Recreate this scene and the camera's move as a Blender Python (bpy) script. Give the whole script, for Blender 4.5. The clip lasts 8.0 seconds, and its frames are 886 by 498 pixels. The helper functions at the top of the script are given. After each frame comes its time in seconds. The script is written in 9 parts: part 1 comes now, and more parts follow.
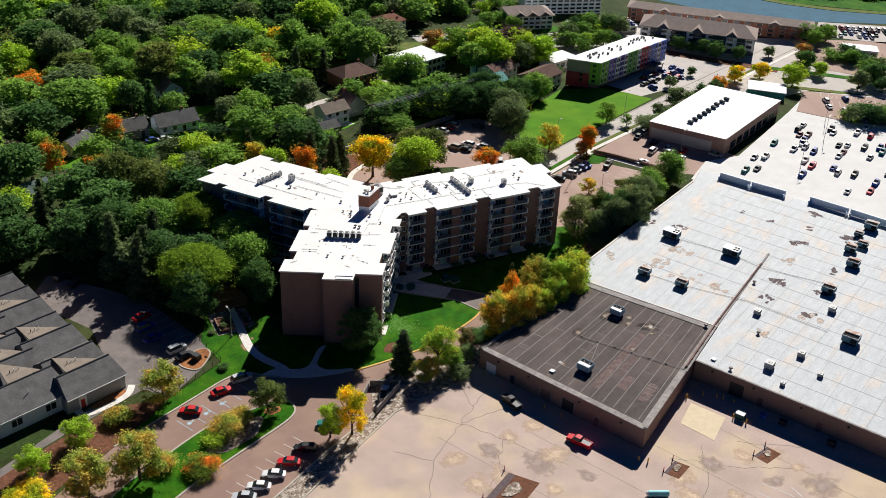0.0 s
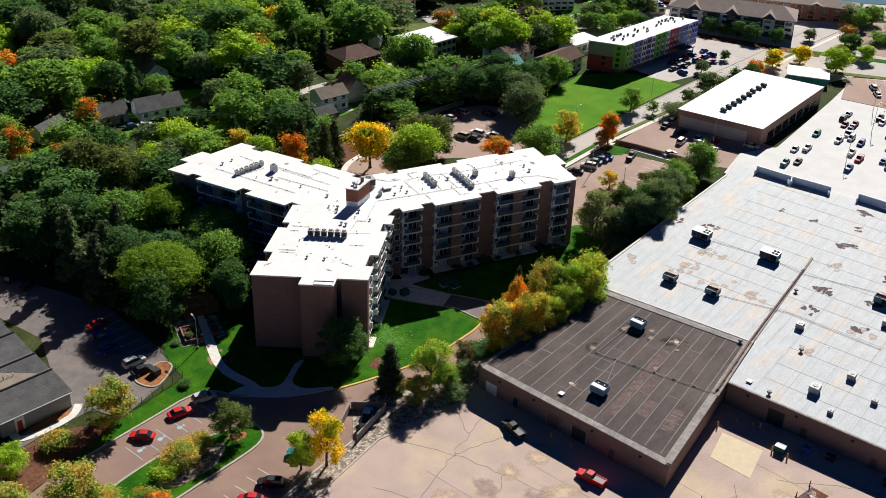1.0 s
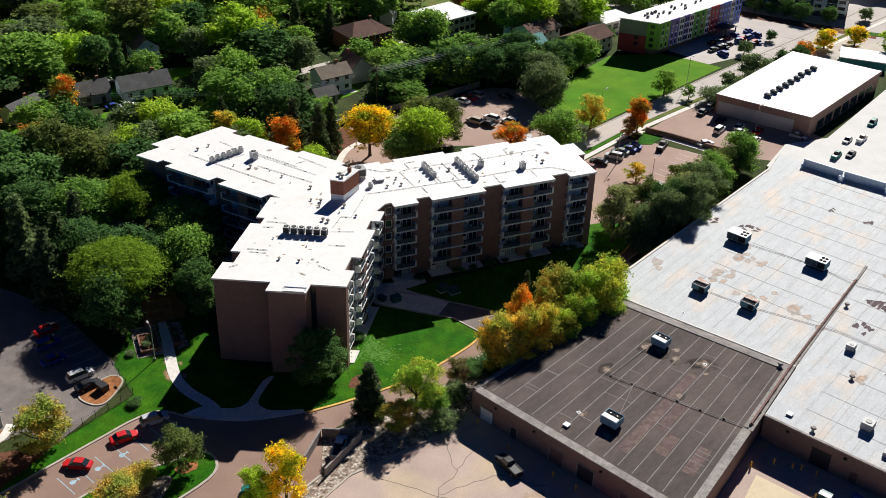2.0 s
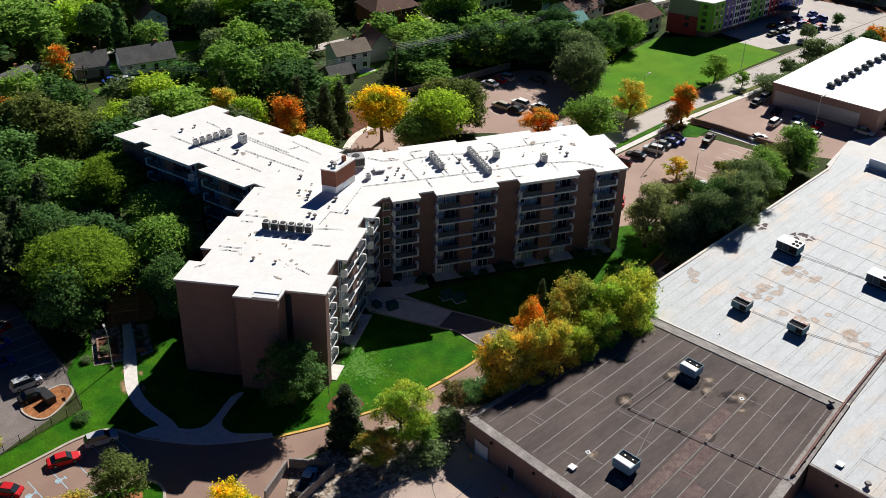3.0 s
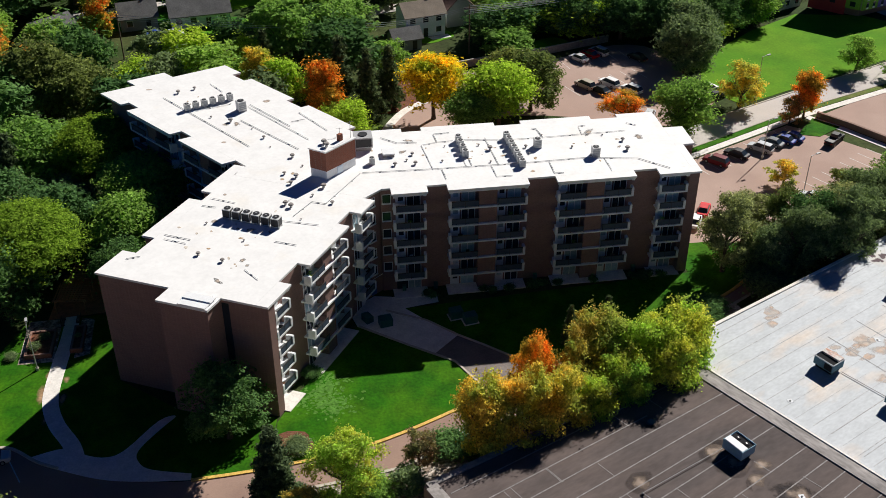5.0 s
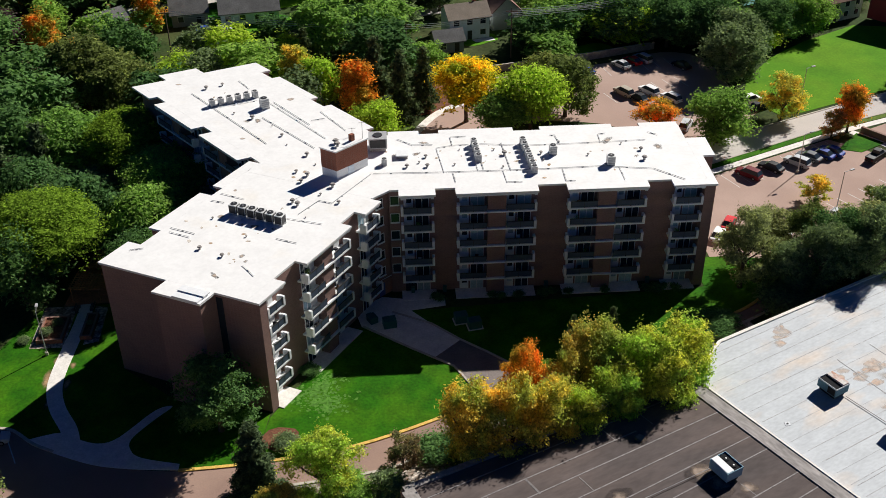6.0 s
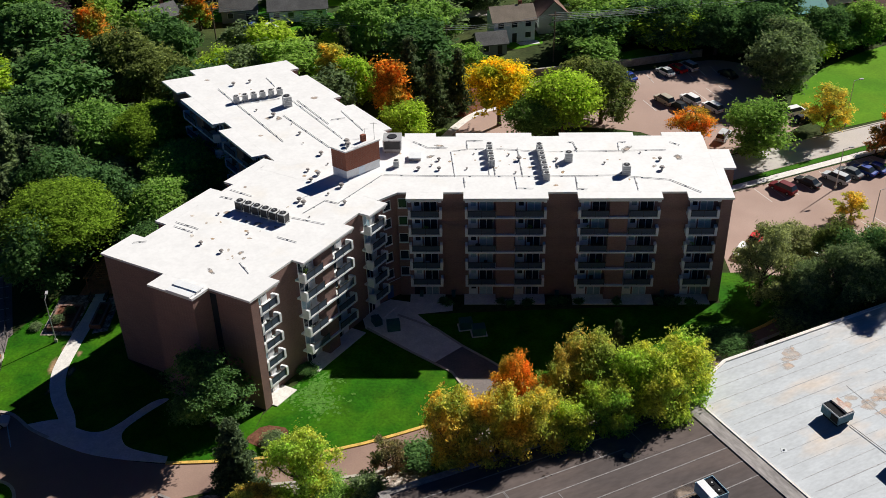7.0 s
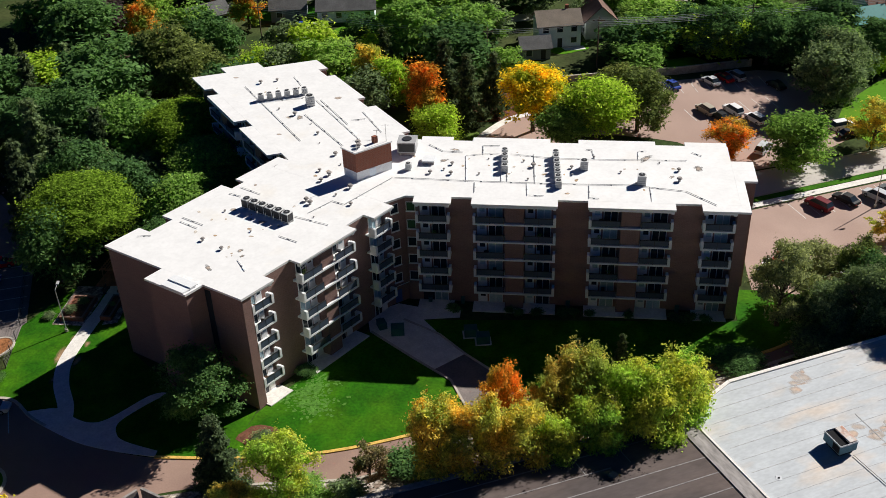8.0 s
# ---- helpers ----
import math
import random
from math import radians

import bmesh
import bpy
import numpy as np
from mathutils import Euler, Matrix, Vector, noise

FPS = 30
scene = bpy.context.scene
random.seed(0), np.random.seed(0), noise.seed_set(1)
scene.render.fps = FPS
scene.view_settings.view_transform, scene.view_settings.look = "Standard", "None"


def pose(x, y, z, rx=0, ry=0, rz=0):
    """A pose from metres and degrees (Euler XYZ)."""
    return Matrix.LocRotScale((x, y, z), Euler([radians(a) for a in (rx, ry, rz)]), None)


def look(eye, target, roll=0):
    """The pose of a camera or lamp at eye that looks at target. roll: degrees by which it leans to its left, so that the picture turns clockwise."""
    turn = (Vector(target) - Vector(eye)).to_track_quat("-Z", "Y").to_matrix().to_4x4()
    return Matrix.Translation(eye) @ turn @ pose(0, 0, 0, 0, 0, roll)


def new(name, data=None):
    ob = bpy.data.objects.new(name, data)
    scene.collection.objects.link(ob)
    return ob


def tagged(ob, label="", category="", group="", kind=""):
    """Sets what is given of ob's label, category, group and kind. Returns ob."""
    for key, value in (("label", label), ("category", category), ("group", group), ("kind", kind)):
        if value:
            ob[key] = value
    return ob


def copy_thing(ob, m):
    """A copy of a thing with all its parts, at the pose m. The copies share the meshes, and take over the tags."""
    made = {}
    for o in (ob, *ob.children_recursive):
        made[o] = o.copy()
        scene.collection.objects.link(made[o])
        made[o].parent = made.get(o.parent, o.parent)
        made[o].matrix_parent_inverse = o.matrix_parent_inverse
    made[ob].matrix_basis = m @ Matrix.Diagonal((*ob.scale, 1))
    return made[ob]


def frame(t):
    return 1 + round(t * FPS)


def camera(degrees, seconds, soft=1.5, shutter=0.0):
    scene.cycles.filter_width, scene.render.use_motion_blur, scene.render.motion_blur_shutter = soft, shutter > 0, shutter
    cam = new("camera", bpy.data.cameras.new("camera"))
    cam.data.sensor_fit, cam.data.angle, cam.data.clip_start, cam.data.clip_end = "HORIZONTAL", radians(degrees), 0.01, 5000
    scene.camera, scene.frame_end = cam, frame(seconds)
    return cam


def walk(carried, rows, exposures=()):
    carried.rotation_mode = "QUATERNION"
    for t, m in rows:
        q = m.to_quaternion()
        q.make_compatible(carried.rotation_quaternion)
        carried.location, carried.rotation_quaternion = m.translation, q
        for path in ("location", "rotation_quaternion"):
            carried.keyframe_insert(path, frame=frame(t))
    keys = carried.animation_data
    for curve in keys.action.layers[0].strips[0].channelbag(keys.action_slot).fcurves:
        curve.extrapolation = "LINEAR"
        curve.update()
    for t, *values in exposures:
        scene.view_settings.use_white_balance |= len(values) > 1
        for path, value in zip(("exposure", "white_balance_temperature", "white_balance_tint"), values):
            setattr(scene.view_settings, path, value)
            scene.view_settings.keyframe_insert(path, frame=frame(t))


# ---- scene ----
# The camera and its way
PATH = [
    (0.0, (-98.44, -209.83, 141.93), (-58.60, -132.94, 91.91), 2.51),
    (0.5, (-89.65, -198.32, 134.46), (-50.69, -121.10, 84.27), 2.37),
    (1.0, (-80.06, -188.10, 128.28), (-42.68, -110.41, 77.60), 2.13),
    (1.5, (-69.95, -177.76, 122.15), (-34.59, -99.54, 70.86), 1.76),
    (2.0, (-60.92, -167.74, 116.61), (-27.36, -89.18, 64.63), 1.71),
    (2.5, (-52.63, -158.32, 111.75), (-21.21, -79.42, 58.95), 1.82),
    (3.0, (-43.72, -149.66, 106.74), (-15.36, -70.07, 53.25), 1.64),
    (3.5, (-34.03, -141.43, 101.37), (-9.42, -60.97, 47.34), 1.16),
    (4.0, (-25.14, -133.12, 96.62), (-4.53, -52.04, 41.83), 0.78),
    (4.5, (-17.62, -125.32, 92.42), (-0.90, -43.86, 36.87), 0.48),
    (4.65, (-15.68, -124.19, 91.81), (-0.14, -42.58, 36.15), 0.38),
    (4.9, (-12.96, -124.33, 91.79), (0.62, -42.35, 36.17), 0.19),
    (5.5, (-6.43, -124.67, 91.75), (2.41, -41.98, 36.21), -0.26),
    (6.0, (-0.99, -124.96, 91.71), (3.88, -41.89, 36.25), -0.63),
    (6.5, (4.47, -124.47, 91.73), (5.30, -41.29, 36.23), -1.03),
    (7.0, (9.96, -123.55, 91.13), (6.80, -40.30, 35.83), -1.40),
    (7.5, (15.45, -122.33, 90.65), (8.16, -39.20, 35.54), -1.87),
    (8.0, (20.64, -120.92, 89.78), (9.39, -38.01, 35.01), -2.31),]
cam = camera(45, 8.0, soft=0.4)
walk(cam, [(t, look(eye, target, roll)) for t, eye, target, roll in PATH], exposures=[(0.0, 0.34), (8.0, 0.34)])

# Daylight: a low autumn sun behind the building, clear sky
SUN = Vector((0.83, 0.80, 0.81)).normalized()
world = bpy.data.worlds.new("sky")
scene.world = world
world.use_nodes = True
sky = world.node_tree.nodes.new("ShaderNodeTexSky")
sky.sky_type, sky.sun_disc = "NISHITA", False
sky.sun_elevation = math.asin(SUN.z)
sky.sun_rotation = math.atan2(SUN.x, SUN.y)
sky.altitude, sky.air_density, sky.dust_density, sky.ozone_density = 300, 0.7, 0.2, 4.0
back = world.node_tree.nodes["Background"]
back.inputs["Strength"].default_value = 0.0108
tint = world.node_tree.nodes.new("ShaderNodeMix")
tint.data_type, tint.blend_type = "RGBA", "MULTIPLY"
tint.inputs[0].default_value, tint.inputs[7].default_value = 1.0, (0.13, 0.84, 1.9, 1)
world.node_tree.links.new(sky.outputs[0], tint.inputs[6])
world.node_tree.links.new(tint.outputs[2], back.inputs["Color"])
sun = new("sun", bpy.data.lights.new("sun", "SUN"))
sun.data.energy, sun.data.angle, sun.data.color = 5.0, radians(0.53), (1.0, 0.965, 0.91)
sun.matrix_world = look(SUN * 300, (0, 0, 0))

# ---- materials ----
rng = random.Random(7)


def material(name, colour, rough=0.85, var=0.14, large=0.25, fine=6.0, bump=0.15, metal=0.0, second=None, mix=0.5, spread=0.0, edge=0.08, run=None, soft=False):
    """A plain surface with stains at two scales; second: a colour that comes through in patches; spread: difference from object to object;
    run: (degrees, times) draws the stains out along a direction; soft: a stain that fades out towards its edge."""
    m = bpy.data.materials.new(name)
    m.use_nodes = True
    n, l = m.node_tree.nodes, m.node_tree.links
    p = n["Principled BSDF"]
    p.inputs["Roughness"].default_value, p.inputs["Metallic"].default_value = rough, metal
    p.inputs["Specular IOR Level"].default_value = 0.12 if rough > 0.8 else 0.4
    geo = n.new("ShaderNodeNewGeometry")
    place = geo.outputs["Position"]
    if run:
        turn = n.new("ShaderNodeMapping")
        turn.vector_type = "TEXTURE"
        turn.inputs["Rotation"].default_value, turn.inputs["Scale"].default_value = (0, 0, radians(run[0])), (run[1], 1, 1)
        l.new(place, turn.inputs["Vector"])
        place = turn.outputs["Vector"]

    def grain(scale, detail=4):
        t = n.new("ShaderNodeTexNoise")
        t.inputs["Scale"].default_value, t.inputs["Detail"].default_value = scale, detail
        l.new(place, t.inputs["Vector"])
        return t.outputs["Fac"]

    def blend(kind, a, b, fac):
        x = n.new("ShaderNodeMix")
        x.data_type, x.blend_type = "RGBA", kind
        for socket, v in ((x.inputs[6], a), (x.inputs[7], b), (x.inputs[0], fac)):
            if hasattr(v, "links"):
                l.new(v, socket)
            elif isinstance(v, tuple):
                socket.default_value = (*v[:3], 1)
            else:
                socket.default_value = v
        return x.outputs[2]

    def ramp(v, lo, hi, a=0.0, b=1.0):
        r = n.new("ShaderNodeMapRange")
        for i, q in enumerate((lo, hi, a, b)):
            r.inputs[i + 1].default_value = q
        l.new(v, r.inputs[0])
        return r.outputs[0]

    big, small = grain(large), grain(fine, 6)
    out = colour
    if second:
        out = blend("MIX", colour, second, ramp(big, mix - edge, mix + edge))
    dark = tuple(1 - var for _ in range(3))
    light = tuple(1 + var for _ in range(3))
    out = blend("MULTIPLY", out, blend("MIX", dark, light, ramp(grain(large * 2.7), 0.3, 0.7)), 1.0)
    out = blend("MULTIPLY", out, blend("MIX", dark, light, ramp(small, 0.3, 0.7)), 1.0)
    if spread:
        info = n.new("ShaderNodeObjectInfo")
        lo, hi = tuple(1 - spread for _ in range(3)), tuple(1 + spread for _ in range(3))
        out = blend("MULTIPLY", out, blend("MIX", lo, hi, info.outputs["Random"]), 1.0)
    l.new(out, p.inputs["Base Color"])
    if bump:
        b = n.new("ShaderNodeBump")
        b.inputs["Strength"].default_value, b.inputs["Distance"].default_value = bump, 0.05
        l.new(small, b.inputs["Height"])
        l.new(b.outputs[0], p.inputs["Normal"])
    if soft:
        spot, away, clear, over = n.new("ShaderNodeTexCoord"), n.new("ShaderNodeVectorMath"), n.new("ShaderNodeBsdfTransparent"), n.new("ShaderNodeMixShader")
        flat = n.new("ShaderNodeVectorMath")
        flat.operation, flat.inputs[1].default_value = "MULTIPLY", (1, 1, 0)
        away.operation, away.inputs[1].default_value = "DISTANCE", (0.5, 0.5, 0)
        l.new(spot.outputs["Generated"], flat.inputs[0])
        l.new(flat.outputs[0], away.inputs[0])
        total = n.new("ShaderNodeMath")
        total.operation = "ADD"
        l.new(away.outputs["Value"], total.inputs[0])
        l.new(ramp(grain(large * 1.6), 0.25, 0.75, -0.14, 0.14), total.inputs[1])
        l.new(ramp(total.outputs[0], 0.06, 0.33, 0.92, 0.0), over.inputs[0])
        l.new(clear.outputs[0], over.inputs[1])
        l.new(p.outputs[0], over.inputs[2])
        l.new(over.outputs[0], n["Material Output"].inputs["Surface"])
    return m


def leafy(name, a, b, c=None, clear=0.52):
    """Leaves: from tree to tree between the colours a and b, from clump to clump lighter or darker, with c on some of the clumps."""
    m = bpy.data.materials.new(name)
    m.use_nodes = True
    n, l = m.node_tree.nodes, m.node_tree.links
    n.remove(n["Principled BSDF"])
    info, geo = n.new("ShaderNodeObjectInfo"), n.new("ShaderNodeNewGeometry")

    def blend(kind, x, y, f):
        k = n.new("ShaderNodeMix")
        k.data_type, k.blend_type = "RGBA", kind
        for s, v in ((k.inputs[6], x), (k.inputs[7], y), (k.inputs[0], f)):
            if hasattr(v, "links"):
                l.new(v, s)
            elif isinstance(v, tuple):
                s.default_value = (*v, 1)
            else:
                s.default_value = v
        return k.outputs[2]

    col = blend("MIX", a, b, info.outputs["Random"])
    if c:
        t = n.new("ShaderNodeTexNoise")
        t.inputs["Scale"].default_value = 0.28
        l.new(geo.outputs["Position"], t.inputs["Vector"])
        r = n.new("ShaderNodeMapRange")
        r.inputs[1].default_value, r.inputs[2].default_value = 0.42, 0.62
        l.new(t.outputs["Fac"], r.inputs[0])
        col = blend("MIX", col, c, r.outputs[0])
    col = blend("MULTIPLY", col, blend("MIX", (0.66, 0.70, 0.70), (1.5, 1.46, 1.34), geo.outputs["Random Per Island"]), 1.0)
    clump = n.new("ShaderNodeTexNoise")
    clump.inputs["Scale"].default_value, clump.inputs["Detail"].default_value = 1.5, 2
    l.new(geo.outputs["Position"], clump.inputs["Vector"])
    shade = n.new("ShaderNodeMapRange")
    shade.inputs[1].default_value, shade.inputs[2].default_value = 0.36, 0.64
    l.new(clump.outputs["Fac"], shade.inputs[0])
    col = blend("MULTIPLY", col, blend("MIX", (0.66, 0.69, 0.74), (1.3, 1.27, 1.2), shade.outputs[0]), 1.0)
    d, t, s = n.new("ShaderNodeBsdfDiffuse"), n.new("ShaderNodeBsdfTranslucent"), n.new("ShaderNodeAddShader")
    thin = blend("MULTIPLY", col, (clear * 1.8, clear * 1.8, clear * 1.35), 1.0)
    l.new(col, d.inputs["Color"])
    l.new(thin, t.inputs["Color"])
    l.new(d.outputs[0], s.inputs[0])
    l.new(t.outputs[0], s.inputs[1])
    l.new(s.outputs[0], n["Material Output"].inputs["Surface"])
    return m


def brickwork(name, a, b, mortar):
    """Brick courses, laid by height and along the wall."""
    m = material(name, a, 0.9, 0.12, 0.2, 5.0, 0.1)
    n, l = m.node_tree.nodes, m.node_tree.links
    p, geo = n["Principled BSDF"], n.new("ShaderNodeNewGeometry")
    sep, add, com, t = n.new("ShaderNodeSeparateXYZ"), n.new("ShaderNodeMath"), n.new("ShaderNodeCombineXYZ"), n.new("ShaderNodeTexBrick")
    l.new(geo.outputs["Position"], sep.inputs[0])
    l.new(sep.outputs[0], add.inputs[0])
    l.new(sep.outputs[1], add.inputs[1])
    l.new(add.outputs[0], com.inputs[0])
    l.new(sep.outputs[2], com.inputs[1])
    l.new(com.outputs[0], t.inputs["Vector"])
    for k, v in (("Scale", 1.0), ("Brick Width", 0.42), ("Row Height", 0.15), ("Mortar Size", 0.012)):
        t.inputs[k].default_value = v
    for k, v in (("Color1", a), ("Color2", b), ("Mortar", mortar)):
        t.inputs[k].default_value = (*v, 1)
    old = p.inputs["Base Color"].links[0].from_socket
    k = n.new("ShaderNodeMix")
    k.data_type = "RGBA"
    k.inputs[0].default_value = 0.55
    l.new(old, k.inputs[6])
    l.new(t.outputs["Color"], k.inputs[7])
    l.new(k.outputs[2], p.inputs["Base Color"])
    return m


def glazing(name, colour, rough=0.06):
    m = bpy.data.materials.new(name)
    m.use_nodes = True
    p = m.node_tree.nodes["Principled BSDF"]
    p.inputs["Base Color"].default_value = (*colour, 1)
    p.inputs["Roughness"].default_value = rough
    p.inputs["IOR"].default_value = 1.5
    return m


def paint(name, colour, rough=0.25):
    m = material(name, colour, 0.55, 0.05, 0.6, 9.0, 0.0)
    m.node_tree.nodes["Principled BSDF"].inputs["Specular IOR Level"].default_value = 0.22
    return m


M_SOIL = material("woodland_grass", (0.034, 0.058, 0.014), 0.95, 0.3, 0.06, 1.5, 0.3, second=(0.058, 0.072, 0.022))
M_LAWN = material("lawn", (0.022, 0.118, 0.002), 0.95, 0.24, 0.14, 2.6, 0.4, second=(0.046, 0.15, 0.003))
# Lighter copy of the lawn green, with the sunlit look put into the colour
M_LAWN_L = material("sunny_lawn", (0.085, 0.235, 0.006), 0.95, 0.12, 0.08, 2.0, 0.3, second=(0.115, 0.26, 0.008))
M_LAWN_DRY = material("dry_lawn", (0.16, 0.17, 0.05), 0.95, 0.2, 0.15, 3.0, 0.3, second=(0.11, 0.17, 0.03))
M_WEED = material("pale_clover", (0.085, 0.215, 0.03), 0.9, 0.25, 0.5, 3.0, 0.2)
M_MULCH = material("wood_mulch", (0.17, 0.075, 0.045), 0.95, 0.3, 0.5, 4.0, 0.4)
M_MULCH_OR = material("orange_mulch", (0.36, 0.15, 0.06), 0.95, 0.25, 0.5, 4.0, 0.4)
M_GRAVEL = material("gravel", (0.26, 0.20, 0.155), 0.95, 0.5, 0.9, 2.6, 0.5, second=(0.46, 0.40, 0.34), edge=0.04)
M_ASPHALT = material("grey_asphalt", (0.20, 0.175, 0.165), 0.9, 0.14, 0.15, 4.0, 0.15, second=(0.235, 0.20, 0.185))
M_DRIVE = material("worn_reddish_asphalt", (0.31, 0.205, 0.165), 0.9, 0.06, 0.1, 5.0, 0.12, second=(0.35, 0.235, 0.185))
M_ROAD = material("road_asphalt", (0.56, 0.51, 0.475), 0.9, 0.06, 0.08, 4.0, 0.08)
M_PALELOT = material("bleached_asphalt", (0.60, 0.55, 0.515), 0.9, 0.07, 0.1, 4.0, 0.08)
M_LOT = material("lot_asphalt", (0.42, 0.295, 0.245), 0.9, 0.05, 0.06, 5.0, 0.08, second=(0.46, 0.33, 0.275))
M_YARD = material("old_concrete_yard", (0.53, 0.41, 0.355), 0.9, 0.10, 0.06, 4.5, 0.12, second=(0.62, 0.49, 0.35), mix=0.56, edge=0.07)
M_SLAB = material("fresh_concrete_slab", (0.72, 0.60, 0.42), 0.85, 0.05, 0.3, 4.0, 0.05)
M_WALK = material("pale_concrete", (0.80, 0.76, 0.70), 0.85, 0.1, 0.3, 4.0, 0.1)
M_DECK = material("bright_concrete_deck", (0.74, 0.73, 0.71), 0.85, 0.05, 0.08, 2.0, 0.05)
M_KERB = material("concrete_kerb", (0.50, 0.45, 0.38), 0.85, 0.12, 0.4, 5.0, 0.1)
M_KERB_Y = material("yellow_painted_kerb", (0.70, 0.45, 0.10), 0.8, 0.2, 0.6, 5.0, 0.1)
M_ROOF = material("white_roof_membrane", (0.84, 0.83, 0.81), 0.7, 0.04, 0.18, 2.0, 0.05, second=(0.82, 0.79, 0.74), mix=0.66)
M_GREYROOF = material("grey_white_roof_membrane", (0.50, 0.525, 0.545), 0.7, 0.08, 0.22, 3.0, 0.05, second=(0.63, 0.52, 0.42), mix=0.64, edge=0.12, run=(27.4, 2.2))
M_DARKROOF = material("dark_gravelled_roof", (0.105, 0.087, 0.083), 0.9, 0.12, 0.16, 2.5, 0.12, second=(0.135, 0.107, 0.098), run=(24.3, 3.0))
M_COPING = material("weathered_roof_edge", (0.29, 0.265, 0.25), 0.85, 0.2, 0.3, 3.0, 0.1, second=(0.35, 0.32, 0.30))
M_COPING_L = material("worn_grey_flashing", (0.335, 0.31, 0.295), 0.85, 0.22, 0.4, 3.0, 0.1, second=(0.27, 0.25, 0.24), run=(121.0, 3.0))
M_SEAM = material("roof_seam", (0.24, 0.22, 0.215), 0.8, 0.25, 0.5, 3.0, 0.0)
M_SEAM_D = material("grey_roof_seam", (0.38, 0.375, 0.375), 0.8, 0.2, 0.5, 3.0, 0.0)
M_JOINT = material("membrane_joint", (0.42, 0.42, 0.425), 0.8, 0.2, 0.5, 3.0, 0.0)
M_STAIN = material("rust_stain", (0.55, 0.45, 0.37), 0.85, 0.18, 0.6, 2.5, 0.0, soft=True)
M_WET = material("dark_patch", (0.14, 0.105, 0.11), 0.9, 0.2, 0.6, 3.0, 0.0)
M_BRICK = brickwork("brown_brick", (0.275, 0.165, 0.142), (0.20, 0.128, 0.115), (0.33, 0.255, 0.235))
M_TANBLOCK = material("brown_block_wall", (0.29, 0.195, 0.16), 0.9, 0.08, 0.15, 3.0, 0.08)
M_WHITE = material("white_trim", (0.81, 0.82, 0.82), 0.6, 0.05, 0.4, 5.0, 0.0)
M_PLASTER = material("pale_concrete_panel", (0.85, 0.86, 0.86), 0.8, 0.06, 0.4, 5.0, 0.05)
M_GLASS = glazing("window_glass", (0.025, 0.035, 0.045))
M_RAIL = material("dark_blue_balcony_panel", (0.055, 0.08, 0.12), 0.7, 0.08, 0.5, 5.0, 0.0)
M_CURTAIN = material("pale_teal_curtain", (0.32, 0.45, 0.50), 0.6, 0.12, 1.5, 7.0, 0.0, spread=0.35)
M_BLUEDOOR = material("dark_blue_door", (0.05, 0.11, 0.30), 0.6, 0.08, 0.5, 5.0, 0.0)
M_DARK = material("dark_metal", (0.03, 0.03, 0.032), 0.5, 0.1, 0.5, 5.0, 0.0)
M_METAL = material("galvanised_metal", (0.42, 0.42, 0.42), 0.45, 0.1, 0.8, 6.0, 0.0, metal=0.6)
M_UNIT = material("pale_unit_casing", (0.40, 0.40, 0.40), 0.55, 0.08, 0.8, 6.0, 0.0)
# Blue-grey casing, darkened in its colour like a side turned from the sun
M_UNIT_D = material("blue_grey_unit_casing", (0.115, 0.215, 0.27), 0.88, 0.1, 0.8, 6.0, 0.0)
M_UNIT_B = material("pale_blue_unit_casing", (0.25, 0.43, 0.53), 0.7, 0.08, 0.8, 6.0, 0.0)
M_UNIT_L = material("pale_metal_lid", (0.60, 0.62, 0.64), 0.6, 0.1, 0.8, 6.0, 0.0)
M_UNIT_W = material("white_unit_casing", (0.74, 0.74, 0.72), 0.55, 0.06, 0.8, 6.0, 0.0)
M_LOUVRE = material("grey_louvre", (0.42, 0.43, 0.43), 0.6, 0.1, 0.8, 9.0, 0.0)
M_PIPE = material("rust_brown_pipe", (0.22, 0.10, 0.08), 0.7, 0.2, 0.6, 6.0, 0.0)
M_YELLOW = material("yellow_paint", (0.72, 0.42, 0.06), 0.6, 0.1, 0.6, 6.0, 0.0)
M_LINE = material("white_line_paint", (0.62, 0.58, 0.54), 0.8, 0.15, 0.7, 6.0, 0.0)
M_LINE_B = material("pale_blue_line_paint", (0.38, 0.52, 0.60), 0.8, 0.2, 0.7, 6.0, 0.0)
M_CRACK = material("tarred_crack", (0.15, 0.125, 0.11), 0.8, 0.15, 0.6, 6.0, 0.0)
M_BARK = material("bark", (0.10, 0.075, 0.055), 0.95, 0.25, 0.8, 8.0, 0.4)
M_WOODPOLE = material("weathered_pole_wood", (0.16, 0.12, 0.09), 0.9, 0.2, 0.8, 8.0, 0.2)
M_SHINGLE = material("dark_grey_shingle", (0.165, 0.163, 0.16), 0.95, 0.2, 0.2, 4.0, 0.25, spread=0.08)
M_SHINGLE_B = material("brown_shingle", (0.17, 0.105, 0.085), 0.95, 0.14, 0.2, 5.0, 0.25, spread=0.2)
M_SHINGLE_T = material("tan_shingle", (0.30, 0.25, 0.20), 0.95, 0.12, 0.2, 5.0, 0.2)
M_SIDING = material("pale_blue_siding", (0.78, 0.86, 0.92), 0.7, 0.06, 0.3, 5.0, 0.03, spread=0.08)
M_SIDING_G = material("sage_siding", (0.55, 0.58, 0.50), 0.7, 0.06, 0.3, 5.0, 0.03)
M_SIDING_W = material("white_siding", (0.84, 0.85, 0.86), 0.7, 0.06, 0.3, 5.0, 0.03)
